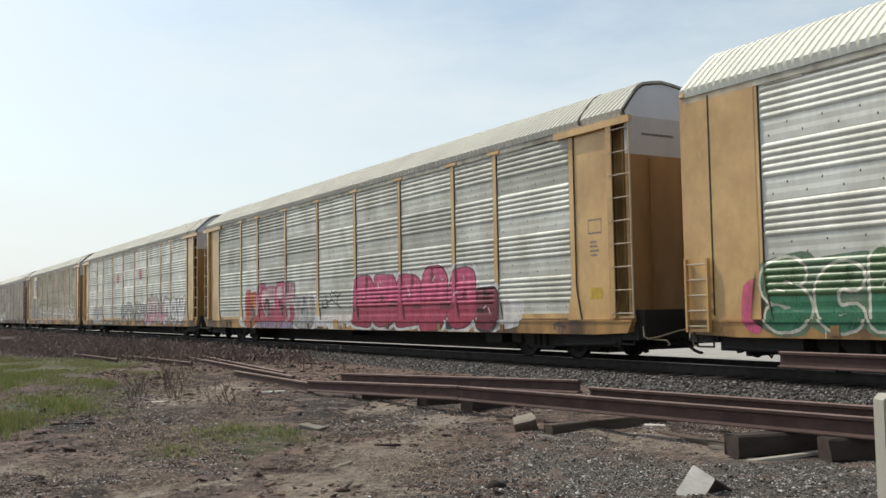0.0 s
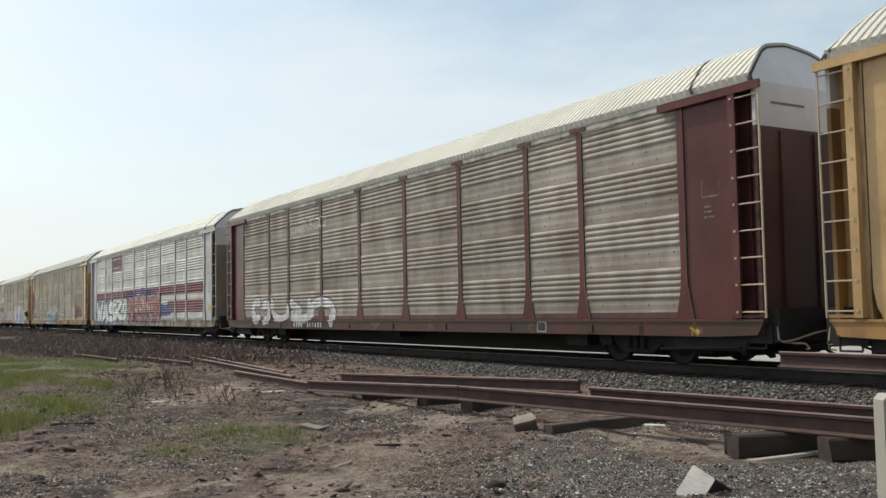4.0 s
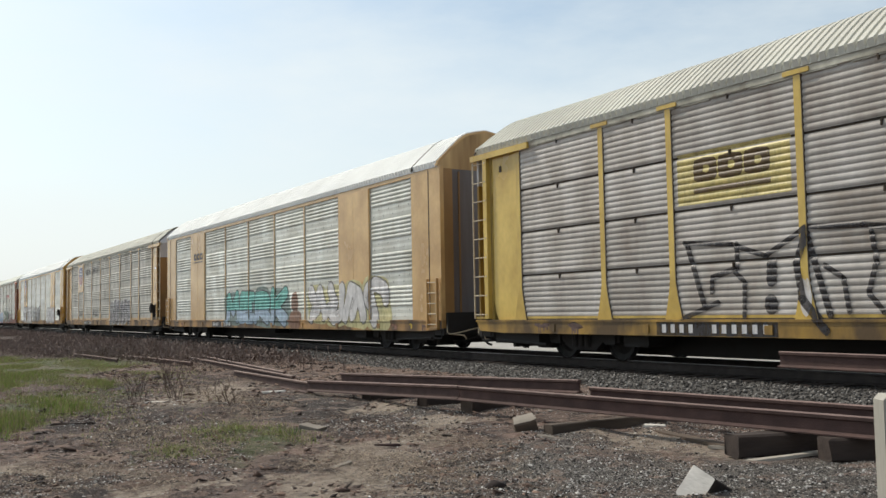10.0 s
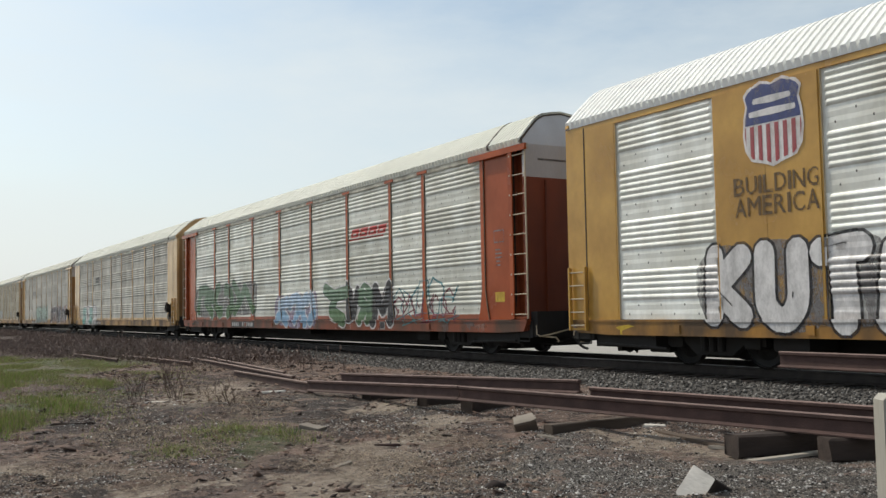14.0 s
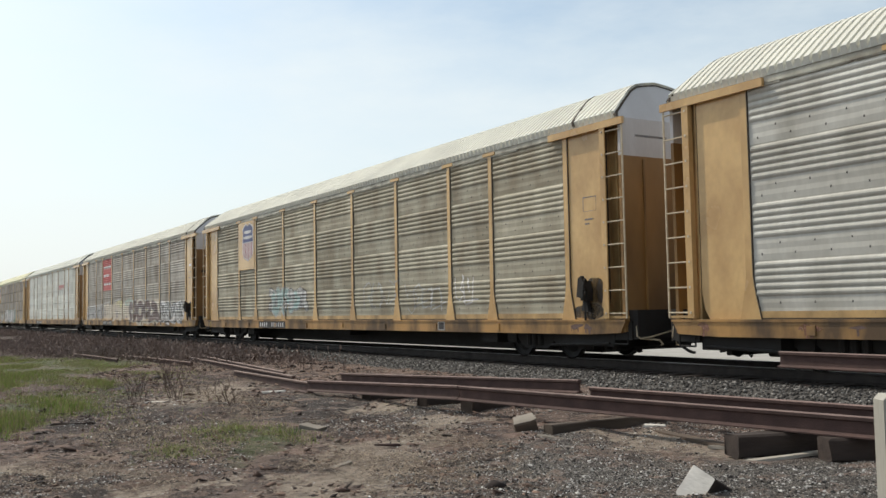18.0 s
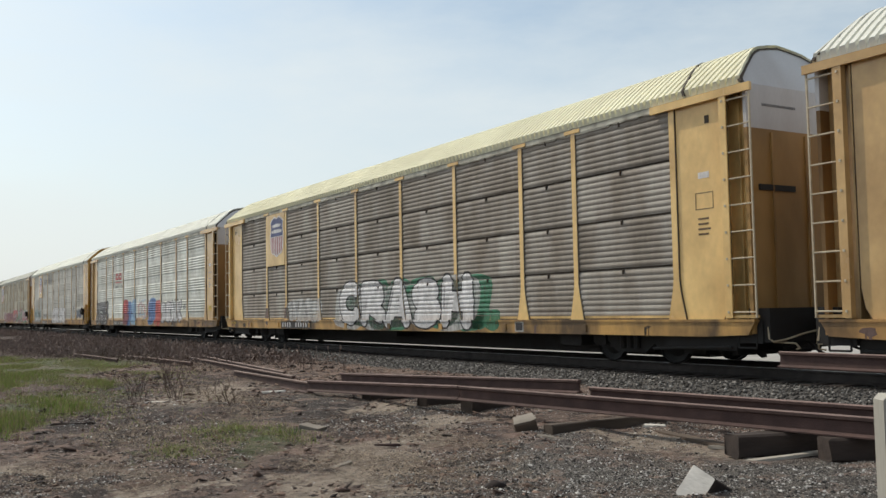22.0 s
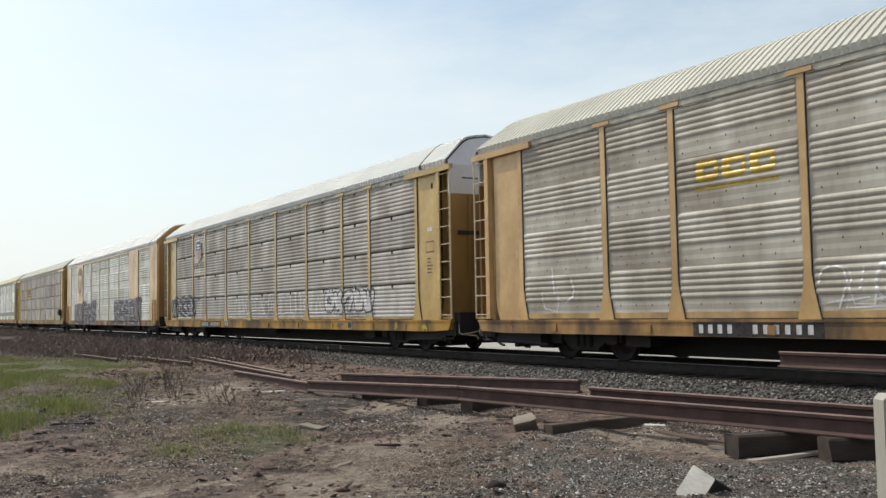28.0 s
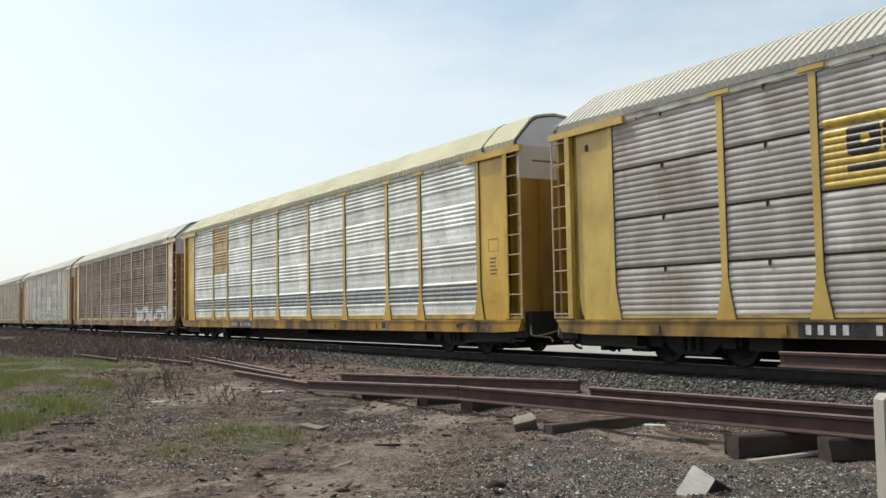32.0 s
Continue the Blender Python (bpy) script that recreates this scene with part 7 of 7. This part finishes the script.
for form in [super_loop(-20.9, 1.35, 0.28, 0.82, 2.3, 16, 0.1, 3), super_loop(-20.0, 1.72, 0.66, 0.48, 2.6, 18, 0.12, 4), super_loop(-18.55, 1.8, 0.6, 0.42, 2.6, 18, 0.12, 5), super_loop(-17.75, 1.15, 0.34, 0.7, 2.4, 16, 0.12, 6)]:
    shape(1, [form], "blush", 10, "pale pink shade of spray paint on pink")
shape(1, [rect(-20.75, -17.3, 0.565, 0.79)], "lilac", 10, "lilac spray paint along the sill")
for form in [super_loop(-21.42, 1.08, 0.30, 0.60, 2.3, 16, 0.05, 7), super_loop(-19.85, 1.30, 0.42, 0.76, 2.3, 16, 0.05, 8), super_loop(-18.3, 1.22, 0.30, 0.5, 2.3, 16, 0.05, 9)]:
    shape(1, [form], "black", 11, "black oval of spray paint")
for form in [super_loop(-21.42, 1.08, 0.18, 0.44, 2.3, 14, 0.05, 7), super_loop(-19.85, 1.24, 0.27, 0.52, 2.3, 14, 0.05, 8)]:
    shape(1, [form], "slategreen", 12, "grey-green oval of spray paint")
for pts, r_ in [([(-20.3, 1.9), (-20.32, 1.45), (-19.9, 0.95)], 0.022), ([(-21.55, 1.92), (-21.2, 1.94)], 0.03), ([(-19.5, 1.5), (-19.2, 1.56), (-19.05, 1.4)], 0.03), ([(-18.75, 2.0), (-18.3, 2.02)], 0.025)]:
    shape(1, bars(pts, r_), "paperwhite", 13, "white glint of spray paint")
scribble(1, -14.78, -13.43, 1.16, 1.81, "black")
cloud(2, -9.5, -2.1, 0.52, 1.9, "greywhite")
letters(2, "***", -9.61, -5.6, 0.52, 2.24, "blush", "black", None)
letters(2, "***", -6.0, -2.19, 0.54, 2.13, "paperwhite", "black", None)
letters(2, "*****", -15.71, -9.52, 0.62, 1.9, "greywhite", "black", None)
letters(2, "S*R", -23.69, -21.08, 0.53, 1.86, "greywhite", "paperwhite", "shadow")
scribble(2, -18.4, -16.6, 0.8, 1.7, "shadow")
octagon(2, -11.3, -10.55, 3.0, 3.68)
octagon(2, -16.95, -16.2, 3.0, 3.66)
letters(3, "VENTE", -18.7, -12.63, 0.67, 1.95, None, "paperwhite", None, fine=False)
letters(3, "***", -12.1, -8.1, 0.91, 1.9, None, "paperwhite", None, fine=False)
letters(3, "**S*", -7.54, -2.2, 0.75, 2.06, None, "paperwhite", None, fine=False)
cloud(3, -7.4, -6.9, 0.9, 1.7, "paperwhite")
cloud(3, -5.4, -4.4, 0.85, 1.15, "blush")
cloud(3, -3.9, -2.9, 0.85, 1.25, "blush")
scribble(3, -24.76, -19.29, 0.96, 2.6, "paleblue")
scribble(3, -24.5, -20.0, 0.9, 1.9, "violet")
scribble(3, -19.6, -18.4, 2.0, 2.5, "teal")
shield(3, -22.38, -20.88, 2.91, 4.47)
letters(4, "****", -24.5, -17.0, 0.55, 1.75, "paperwhite", "shadow", None)
scribble(4, -20.16, -17.72, 3.83, 4.32, "paperwhite")
board(5, -20.87, -18.22, 3.77, 4.78, 'wine', 2, "paperwhite", "maroon sign with white bars")
cloud(5, -16.9, -11.0, 1.5, 2.55, "navy")
cloud(5, -17.6, -15.0, 0.6, 1.4, "greywhite")
cloud(5, -10.37, -7.55, 0.98, 1.66, "navy")
mass(5, 7, -16.57, -9.4, 0.5, 2.30, "brick", "paperwhite", "navy", "paperwhite")
letters(5, "****", -15.6, -10.2, 0.6, 2.0, None, "paperwhite", None, 11)
cloud(5, -13.3, -12.9, 0.8, 1.7, "yellow")
letters(5, "WASK", -25.6, -18.1, 0.59, 2.13, "purewhite", "black", "slate")
cloud(5, -23.55, -18.21, 0.55, 1.00, "sky")
letters(5, "*", -18.3, -17.1, 0.7, 2.1, "purewhite", "black", None)
scribble(5, -17.2, -16.3, 0.9, 1.8, "black")
letters(6, "***", -4.86, -2.16, 0.93, 1.95, "wine", "wine", None)
letters(6, "***", -25.68, -23.65, 0.91, 1.73, "slate", "paperwhite", None)
mass(6, 2, -17.9, -16.0, 0.7, 1.45, "slategreen", "black", "paperwhite", "shadow")
mass(6, 3, -16.2, -13.5, 0.55, 2.02, "palegreen", "black", "paperwhite", "navy", other="paleblue")
mass(6, 1, -13.6, -12.6, 0.75, 1.6, "shadow", "black", "greywhite", "black")
scribble(6, -11.48, -9.85, 1.16, 1.6, "paperwhite")
letters(6, "C*S", -9.24, -7.0, 0.86, 1.9, None, "paperwhite", None)
cloud(6, -26.69, -25.51, 1.0, 3.7, "wine")
board(6, -20.2, -18.56, 3.11, 3.77, None, 3, "yellow", "faded yellow lettering shapes")
cloud(7, -12.6, -5.0, 1.1, 2.35, "paleyellow")
mass(7, 3, -12.1, -9.2, 0.56, 2.2, "blush", "paperwhite", "paperwhite", "plum", other="paperwhite")
mass(7, 3, -9.4, -6.2, 0.56, 2.3, "paleblue", "paperwhite", "paperwhite", "plum", other="paperwhite")
mass(7, 1, -6.4, -4.6, 0.56, 2.25, "sky", "paperwhite", "paperwhite", "paleyellow")
mass(7, 1, -4.7, -3.4, 0.56, 1.75, "paleyellow", "paperwhite", "paperwhite", "paperwhite")
letters(7, "*****", -18.08, -12.44, 0.77, 1.91, "greywhite", "paperwhite", None)
scribble(7, -20.21, -18.38, 1.75, 2.07, "paperwhite")
cloud(7, -27.0, -20.7, 0.54, 2.2, "aqua")
scribble(7, -26.47, -25.76, 0.91, 1.67, "black")
shape(7, [super_loop(-23.6, 1.36, 3.75, 1.85, 2.6, 40, 0.03, 2)], "black", 3, "black dome of spray paint")
shape(7, [super_loop(-23.4, 1.22, 3.1, 1.5, 2.4, 40, 0.03, 4)], "candy", 5, "pink patch of spray paint with black lines")
shape(7, bars([(-24.35, 0.6), (-24.3, 1.4), (-23.9, 1.55)], 0.03) + bars([(-23.85, 1.75), (-23.95, 1.25), (-23.4, 0.9), (-23.35, 0.6)], 0.035) + bars([(-23.35, 1.45), (-23.0, 1.5), (-22.9, 0.62)], 0.03) + bars([(-22.7, 1.85), (-22.75, 1.0), (-22.4, 0.7)], 0.03), "black", 7, "thin black lines of spray paint")
shape(7, [super_loop(-21.55, 1.28, 1.42, 1.5, 2.0, 36)], "black", 3, "round black ball of spray paint")
shape(7, [super_loop(-21.42, 1.42, 0.52, 0.52, 2.0, 24)], "paperwhite", 5, "round white spot on a black ball")
words(7, "8", -21.56, -21.26, 1.22, 1.62, "black")
shield(7, -22.76, -21.19, 3.11, 4.47)
cloud(8, -13.53, -1.85, 0.5, 1.75, "wine")
cloud(8, -13.6, -12.2, 0.5, 1.8, "rose")
letters(8, "BENT", -12.42, -4.96, 0.53, 2.2, "slategreen", "black", "paperwhite")
letters(8, "+", -5.0, -2.9, 0.58, 2.2, "teal", "paperwhite", "slate")
outline = []
for pts, r_ in [([(-20.58, 2.2), (-19.5, 2.11), (-18.78, 1.87), (-17.98, 2.27), (-16.99, 2.23), (-15.6, 2.0), (-14.2, 2.2)], 0.045), ([(-19.37, 2.1), (-19.38, 1.7), (-19.94, 1.56), (-19.96, 1.31)], 0.05),
                ([(-20.64, 0.86), (-19.82, 1.13)], 0.045), ([(-20.5, 2.15), (-20.15, 1.1)], 0.06), ([(-19.45, 1.65), (-19.23, 1.46), (-19.26, 0.88)], 0.045), ([(-18.66, 1.74), (-18.68, 1.46)], 0.10),
                ([(-18.7, 1.12), (-18.7, 1.04)], 0.13), ([(-17.98, 2.17), (-18.18, 1.72), (-18.08, 1.15), (-17.65, 0.66)], 0.075), ([(-17.95, 2.1), (-17.78, 1.5), (-17.6, 0.9)], 0.06), ([(-17.67, 1.66), (-17.35, 1.46), (-17.27, 0.95)], 0.045),
                ([(-16.85, 2.12), (-16.79, 1.67), (-16.94, 1.22), (-16.7, 0.94)], 0.045), ([(-16.2, 1.95), (-16.3, 1.2), (-15.9, 0.75)], 0.05), ([(-15.7, 1.6), (-15.2, 1.85), (-14.9, 1.2), (-15.3, 0.8)], 0.045), ([(-14.4, 2.0), (-14.6, 1.3), (-14.2, 0.7)], 0.05)]:
    outline += bars(pts, r_)
shape(8, outline, "black", 5, "black single-stroke letters of spray paint")
shape(8, [super_loop(-18.02, 1.2, 0.20, 0.66, 2.6, 16, 0.12, 4)], "paperwhite", 2, "white dab inside black letters")
board(8, -20.70, -18.22, 2.87, 3.80, 'signyellow', 1, "darkbrown", "yellow plate with dark lettering shapes")
letters(9, "****", -8.63, -3.01, 0.51, 2.15, "paperwhite", "shadow", "paleyellow")
letters(9, "MERK", -17.4, -10.54, 0.5, 2.09, "aqua", "black", "slategreen")
shape(9, [super_loop(-9.95, 1.45, 0.6, 0.75, 2.2, 22, 0.06, 3), super_loop(-9.9, 0.85, 1.15, 0.62, 2.8, 24, 0.06, 5)], "brown", 3, "brown figure-like blot of spray paint")
board(9, -21.92, -20.54, 3.41, 3.84, None, 3, "black", "dark bracketed lettering shapes")
mass(10, 3, -12.12, -9.25, 0.54, 2.1, "plum", "paperwhite", None, "black")
letters(10, "***", -12.1, -9.3, 0.6, 2.0, None, "paperwhite", None, 11)
mass(10, 3, -9.25, -6.68, 0.55, 2.12, "plum", "paperwhite", None, "black")
letters(10, "***", -9.2, -6.7, 0.6, 2.0, None, "paperwhite", None, 11)
scribble(10, -17.55, -16.11, 1.08, 1.55, "black")
scribble(10, -22.47, -21.09, 1.12, 1.55, "black")
shield(10, -22.52, -21.11, 3.22, 4.6)
words(10, "BUILDING", -20.2, -18.34, 3.91, 4.31, "black")
words(10, "AMERICA", -17.76, -15.98, 3.93, 4.31, "black")
letters(11, "OCHO", -8.2, -3.91, 0.48, 1.98, "paperwhite", "black", "greywhite")
letters(11, "KUTHE", -22.79, -17.26, 0.50, 2.2, "paperwhite", "black", "shadow")
letters(11, "DEPOT", -16.57, -12.0, 0.65, 2.13, "greywhite", "black", "black")
shield(11, -21.8, -20.56, 3.3, 4.74)
words(11, "BUILDING", -22.03, -20.34, 2.9, 3.19, "darkbrown")
words(11, "AMERICA", -22.01, -20.36, 2.54, 2.85, "darkbrown")
letters(12, "*", -11.22, -9.46, 0.51, 2.18, "moss", "paperwhite", None)
letters(12, "*", -9.65, -8.76, 0.47, 2.11, "black", "paperwhite", None)
letters(12, "*", -8.85, -7.79, 0.48, 2.06, "moss", "paperwhite", None)
letters(12, "M", -7.94, -6.41, 0.5, 2.05, "black", "paperwhite", None)
letters(12, "***", -15.49, -11.98, 0.5, 1.89, "paleblue", "paperwhite", 'lilac')
scribble(12, -6.47, -3.17, 0.69, 1.99, "teal")
scribble(12, -6.48, -3.17, 0.69, 1.67, "wine")
letters(12, "***", -25.26, -17.9, 0.81, 2.55, "moss", "greywhite", 'shadow')
swoosh(12, -9.28, -6.77, 3.24, 3.58, "red")
mass(13, 4, -24.07, -19.4, 0.53, 1.81, "mint", "black", "paperwhite", "black", other="paperwhite")
board(13, -19.78, -18.58, 3.12, 3.64, None, 3, "black", "dark bracketed lettering shapes")
letters(14, "DTRE*Q", -9.8, -2.3, 0.62, 2.05, "plum", "paperwhite", "rust")
letters(14, "SEDOM", -18.12, -11.57, 0.53, 2.17, "palegreen", "black", "greywhite")
scribble(14, -20.19, -18.58, 1.05, 1.77, "greywhite")
board(14, -20.51, -18.62, 3.09, 3.43, None, 5, "shadow", "faded dark lettering shapes")
letters(15, "***", -19.45, -15.84, 1.05, 2.1, "greywhite", "shadow", None)
scribble(15, -11.55, -9.37, 1.0, 2.0, "greywhite")
scribble(15, -8.97, -7.11, 0.98, 1.89, "greywhite")
scribble(15, -6.39, -5.58, 1.07, 2.0, "paperwhite")
shield(15, -22.33, -21.03, 3.11, 4.6)
letters(15, "***", -19.28, -16.52, 0.93, 2.04, "fadedteal", "greywhite", None)
cloud(16, -25.82, -20.5, 0.86, 1.8, "greywhite")
cloud(16, -20.6, -17.0, 0.86, 1.9, "wash")
cloud(16, -17.3, -13.2, 0.86, 2.0, "wash")
cloud(16, -20.3, -19.2, 0.95, 1.75, "lilac")
cloud(16, -18.6, -17.8, 1.1, 1.7, "fadedpink")
cloud(16, -17.6, -16.6, 0.9, 1.55, "lilac")
cloud(16, -15.1, -13.3, 0.88, 1.6, "lilac")
cloud(16, -16.6, -15.2, 1.55, 2.05, "paleyellow")
scribble(16, -25.5, -20.5, 0.9, 1.7, "shadow")
scribble(16, -14.4, -12.6, 1.6, 2.1, "mint")
shape(16, bars([(-25.6, 1.72), (-23.0, 1.80), (-20.7, 1.84)], 0.018) + bars([(-20.3, 1.88), (-18.1, 1.99)], 0.018) + bars([(-17.4, 2.0), (-15.4, 2.1)], 0.016), "paperwhite", 6, "thin white line of spray paint")
letters(16, "*O**", -13.29, -6.68, 0.6, 2.05, "primer", "greywhite", "wash")
letters(16, "****", -6.5, -2.35, 0.65, 1.8, "greywhite", "black", "paperwhite")
scribble(16, -16.27, -12.28, 2.3, 3.28, "greywhite")
board(16, -20.71, -18.1, 2.7, 4.71, 'red', 3, "paperwhite", "red sign with three white bars")
swoosh(17, -9.21, -6.76, 3.24, 3.58, "red")
cloud(18, -15.76, -8.09, 0.5, 2.05, "green")
cloud(18, -8.76, -7.6, 0.55, 1.07, "green")
letters(18, "CRASH", -16.43, -8.68, 0.49, 2.08, "paperwhite", "black", 'greywhite')
for x in (-22.78, -20.88):
    p = Paint(18)
    p.layer([loop([(x - 0.19, 0.9), (x + 0.19, 0.9), (x + 0.10, 1.28), (x - 0.10, 1.28)])], "primer", 0)
    p.done("primer_patch", "dull brown primer patch on a post")
shield(18, -22.37, -21.03, 3.1, 4.59)
cloud(18, -20.73, -17.9, 0.74, 1.59, "greywhite")
letters(19, "SENK", -9.44, -5.62, 0.64, 1.88, "paperwhite", "black", None)
letters(19, "o", -5.46, -5.08, 1.28, 1.65, "paperwhite", "black", None)
mass(19, 1, -17.98, -16.6, 0.53, 2.06, "red", "wine", None, "wine")
mass(19, 2, -17.0, -14.92, 0.53, 1.9, "blue", "sky", None, "navy", other="sky")
cloud(19, -15.7, -14.9, 1.3, 2.0, "sky")
scribble(19, -14.9, -11.4, 0.75, 2.0, "red")
scribble(19, -14.2, -12.4, 0.8, 2.05, "sky")
mass(19, 1, -12.0, -10.6, 0.54, 2.02, "blue", "sky", None, "navy")
cloud(19, -10.8, -9.5, 0.6, 1.97, "red")
letters(19, "****", -25.75, -22.27, 1.28, 2.06, None, "paperwhite", "black")
letters(19, "****", -25.7, -22.3, 0.52, 1.35, None, "paperwhite", "black")
board(19, -20.12, -18.46, 3.06, 3.65, None, 2, "red", "red lettering shapes")
words(19, "www. . ca", -20.32, -18.19, 2.73, 2.98, "black")
letters(20, "CELOE", -15.1, -9.06, 0.47, 1.94, "paperwhite", "shadow", 'greywhite')
scribble(20, -6.11, -4.61, 1.18, 2.03, "black")
letters(20, "***", -4.19, -2.61, 0.94, 1.73, "slate", "black", None)
shield(20, -22.22, -20.9, 3.17, 4.63)
words(20, "BUILDING", -19.81, -17.95, 3.89, 4.27, "black")
words(20, "AMERICA", -17.5, -15.75, 3.9, 4.33, "black")
scribble(20, -19.81, -18.32, 0.97, 1.4, "black")
letters(20, "****", -25.24, -21.42, 0.55, 1.96, "slategreen", "greywhite", None)
scribble(20, -15.17, -9.59, 0.8, 1.83, "paperwhite")
letters(21, "*", -12.28, -9.21, 0.53, 2.1, "red", "paperwhite", 'wine')
letters(21, "**", -9.88, -5.52, 0.55, 1.99, "moss", "paperwhite", 'wine')
letters(21, "***", -5.7, -1.57, 0.58, 1.92, "fadedpink", "paperwhite", 'green')
cloud(21, -20.35, -12.28, 0.7, 1.75, "wine")
scribble(21, -21.9, -18.2, 0.8, 1.84, "paperwhite")
shield(21, -22.88, -20.94, 2.86, 4.44)
mass(22, 3, -9.37, -6.76, 0.9, 2.14, "seagreen", "paperwhite", "paperwhite", "paperwhite", other="paperwhite")
mass(22, 3, -6.76, -4.5, 0.89, 2.05, "paperwhite", "seagreen", "paperwhite", "seagreen", other="seagreen")
scribble(22, -17.81, -15.89, 0.94, 1.76, "paperwhite")
letters(22, "***", -14.97, -12.75, 0.99, 1.72, "greywhite", "greywhite", None)
letters(22, "S***", -12.13, -9.65, 0.92, 1.7, "greywhite", "shadow", None)
scribble(22, -24.85, -23.87, 0.91, 1.99, "paperwhite")
board(22, -20.35, -18.53, 3.1, 3.65, None, 3, "yellow", "faded yellow lettering shapes")
letters(23, "*****", -7.97, -4.46, 0.96, 1.89, "paperwhite", "black", 'greywhite')
scribble(23, -16.85, -12.6, 0.95, 1.85, "paperwhite")
scribble(23, -12.3, -8.19, 0.95, 1.85, "paperwhite")
board(23, -22.59, -20.98, 2.83, 4.78, 'platewhite', 0, "black", "off-white plate")
shield(23, -22.24, -21.36, 3.47, 4.4)
words(23, "BUILDING AMERICA", -22.57, -21.04, 3.15, 3.39, "black")
letters(23, "***", -26.31, -22.49, 0.97, 2.04, "black", "paperwhite", 'black')
letters(23, "***", -16.46, -14.78, 0.98, 1.9, None, "greywhite", None)
words(23, "R1", -18.03, -17.68, 0.61, 0.84, "paperwhite")
mass(24, 5, -10.34, -3.38, 0.53, 2.15, "plum", "lilac", None, "black", square=True)
letters(24, "OHSEN", -10.3, -3.4, 0.56, 2.1, None, "paperwhite", None, 11)
mass(24, 5, -23.62, -15.75, 0.53, 2.15, "plum", "lilac", None, "black", square=True)
letters(24, "ZANOS", -23.6, -15.8, 0.56, 2.1, None, "paperwhite", None, 11)
for x, z in ((-15.43, 1.82), (-14.98, 1.40), (-15.37, 0.68)):
    shape(24, [np.concatenate([super_loop(x, z, 0.34, 0.30, 2.2, 20, 0.05, 2), super_loop(x, z, 0.18, 0.14, 2.2, 20)])], "brick", 1, "small faded red ring of spray paint")
emblem(24, -22.09, -20.44, 2.81, 4.54)
board(24, -21.53, -20.99, 2.56, 2.75, None, 1, "darkbrown", "dark lettering shapes")
board(25, -20.75, -18.15, 2.81, 3.89, 'yellow', 1, "black", "yellow plate with dark lettering shapes")
board(26, -22.87, -20.94, 2.78, 4.7, 'tanplate', 0, "black", "tan placard")
letters(27, "*****", -17.56, -9.03, 0.67, 1.75, None, "paperwhite", None)
letters(27, "*****", -8.36, -1.27, 0.69, 1.63, "paperwhite", "greywhite", None)
letters(28, "********", -19.23, -3.97, 0.48, 1.89, "greywhite", "paperwhite", None)

# ---- sleepers: the nearest ones singly, the far ones joined ----
bed_ob = bpy.data.objects["track_bed"]
tie = Build()
tie.box(-0.11, 0.11, -1.3, 1.3, -0.36, -0.188, 0)
tie_me = tie.mesh("sleeper", M_TIE)
for i in range(150):
    r = random.Random(i)
    obj("sleeper", tie_me, bed_ob, "", pose(3.5 - i * 0.52 + r.uniform(-0.03, 0.03), TRACK + r.uniform(-0.05, 0.05), r.uniform(-0.008, 0.004), 0, 0, r.uniform(-1.5, 1.5)))
far = Build()
for i in range(260):
    x = -75 - i * 0.52
    far.box(x - 0.11, x + 0.11, TRACK - 1.3, TRACK + 1.3, -0.36, -0.188)
o = obj("far_sleepers", far.mesh("far_sleepers", M_TIE), bed_ob)
o["kind"] = "stuff"


# slack in the couplers, car by car
SLACK = {5: -0.4, 6: -0.38, 7: -0.3, 8: -0.25, 9: -0.15, 10: -0.08, 11: -0.08, 12: -0.08, 25: -0.06, 26: -0.1}


def motions():
    """The train rolls past at an even pace towards +x."""
    for i, (car, bl, L, seams) in enumerate(TRAIN):
        shift = {"A": 0.0, "B": -0.62, "C": -0.17}[CARS[i][0]] + SLACK.get(i, 0.0)
        rows = [(t, pose(FRONT0 - (i - 1) * PITCH + shift + SPEED * t, TRACK, 0)) for t in (0.0, 8.0, 16.0, 24.0, 32.0)]
        walk(car, rows)


motions()
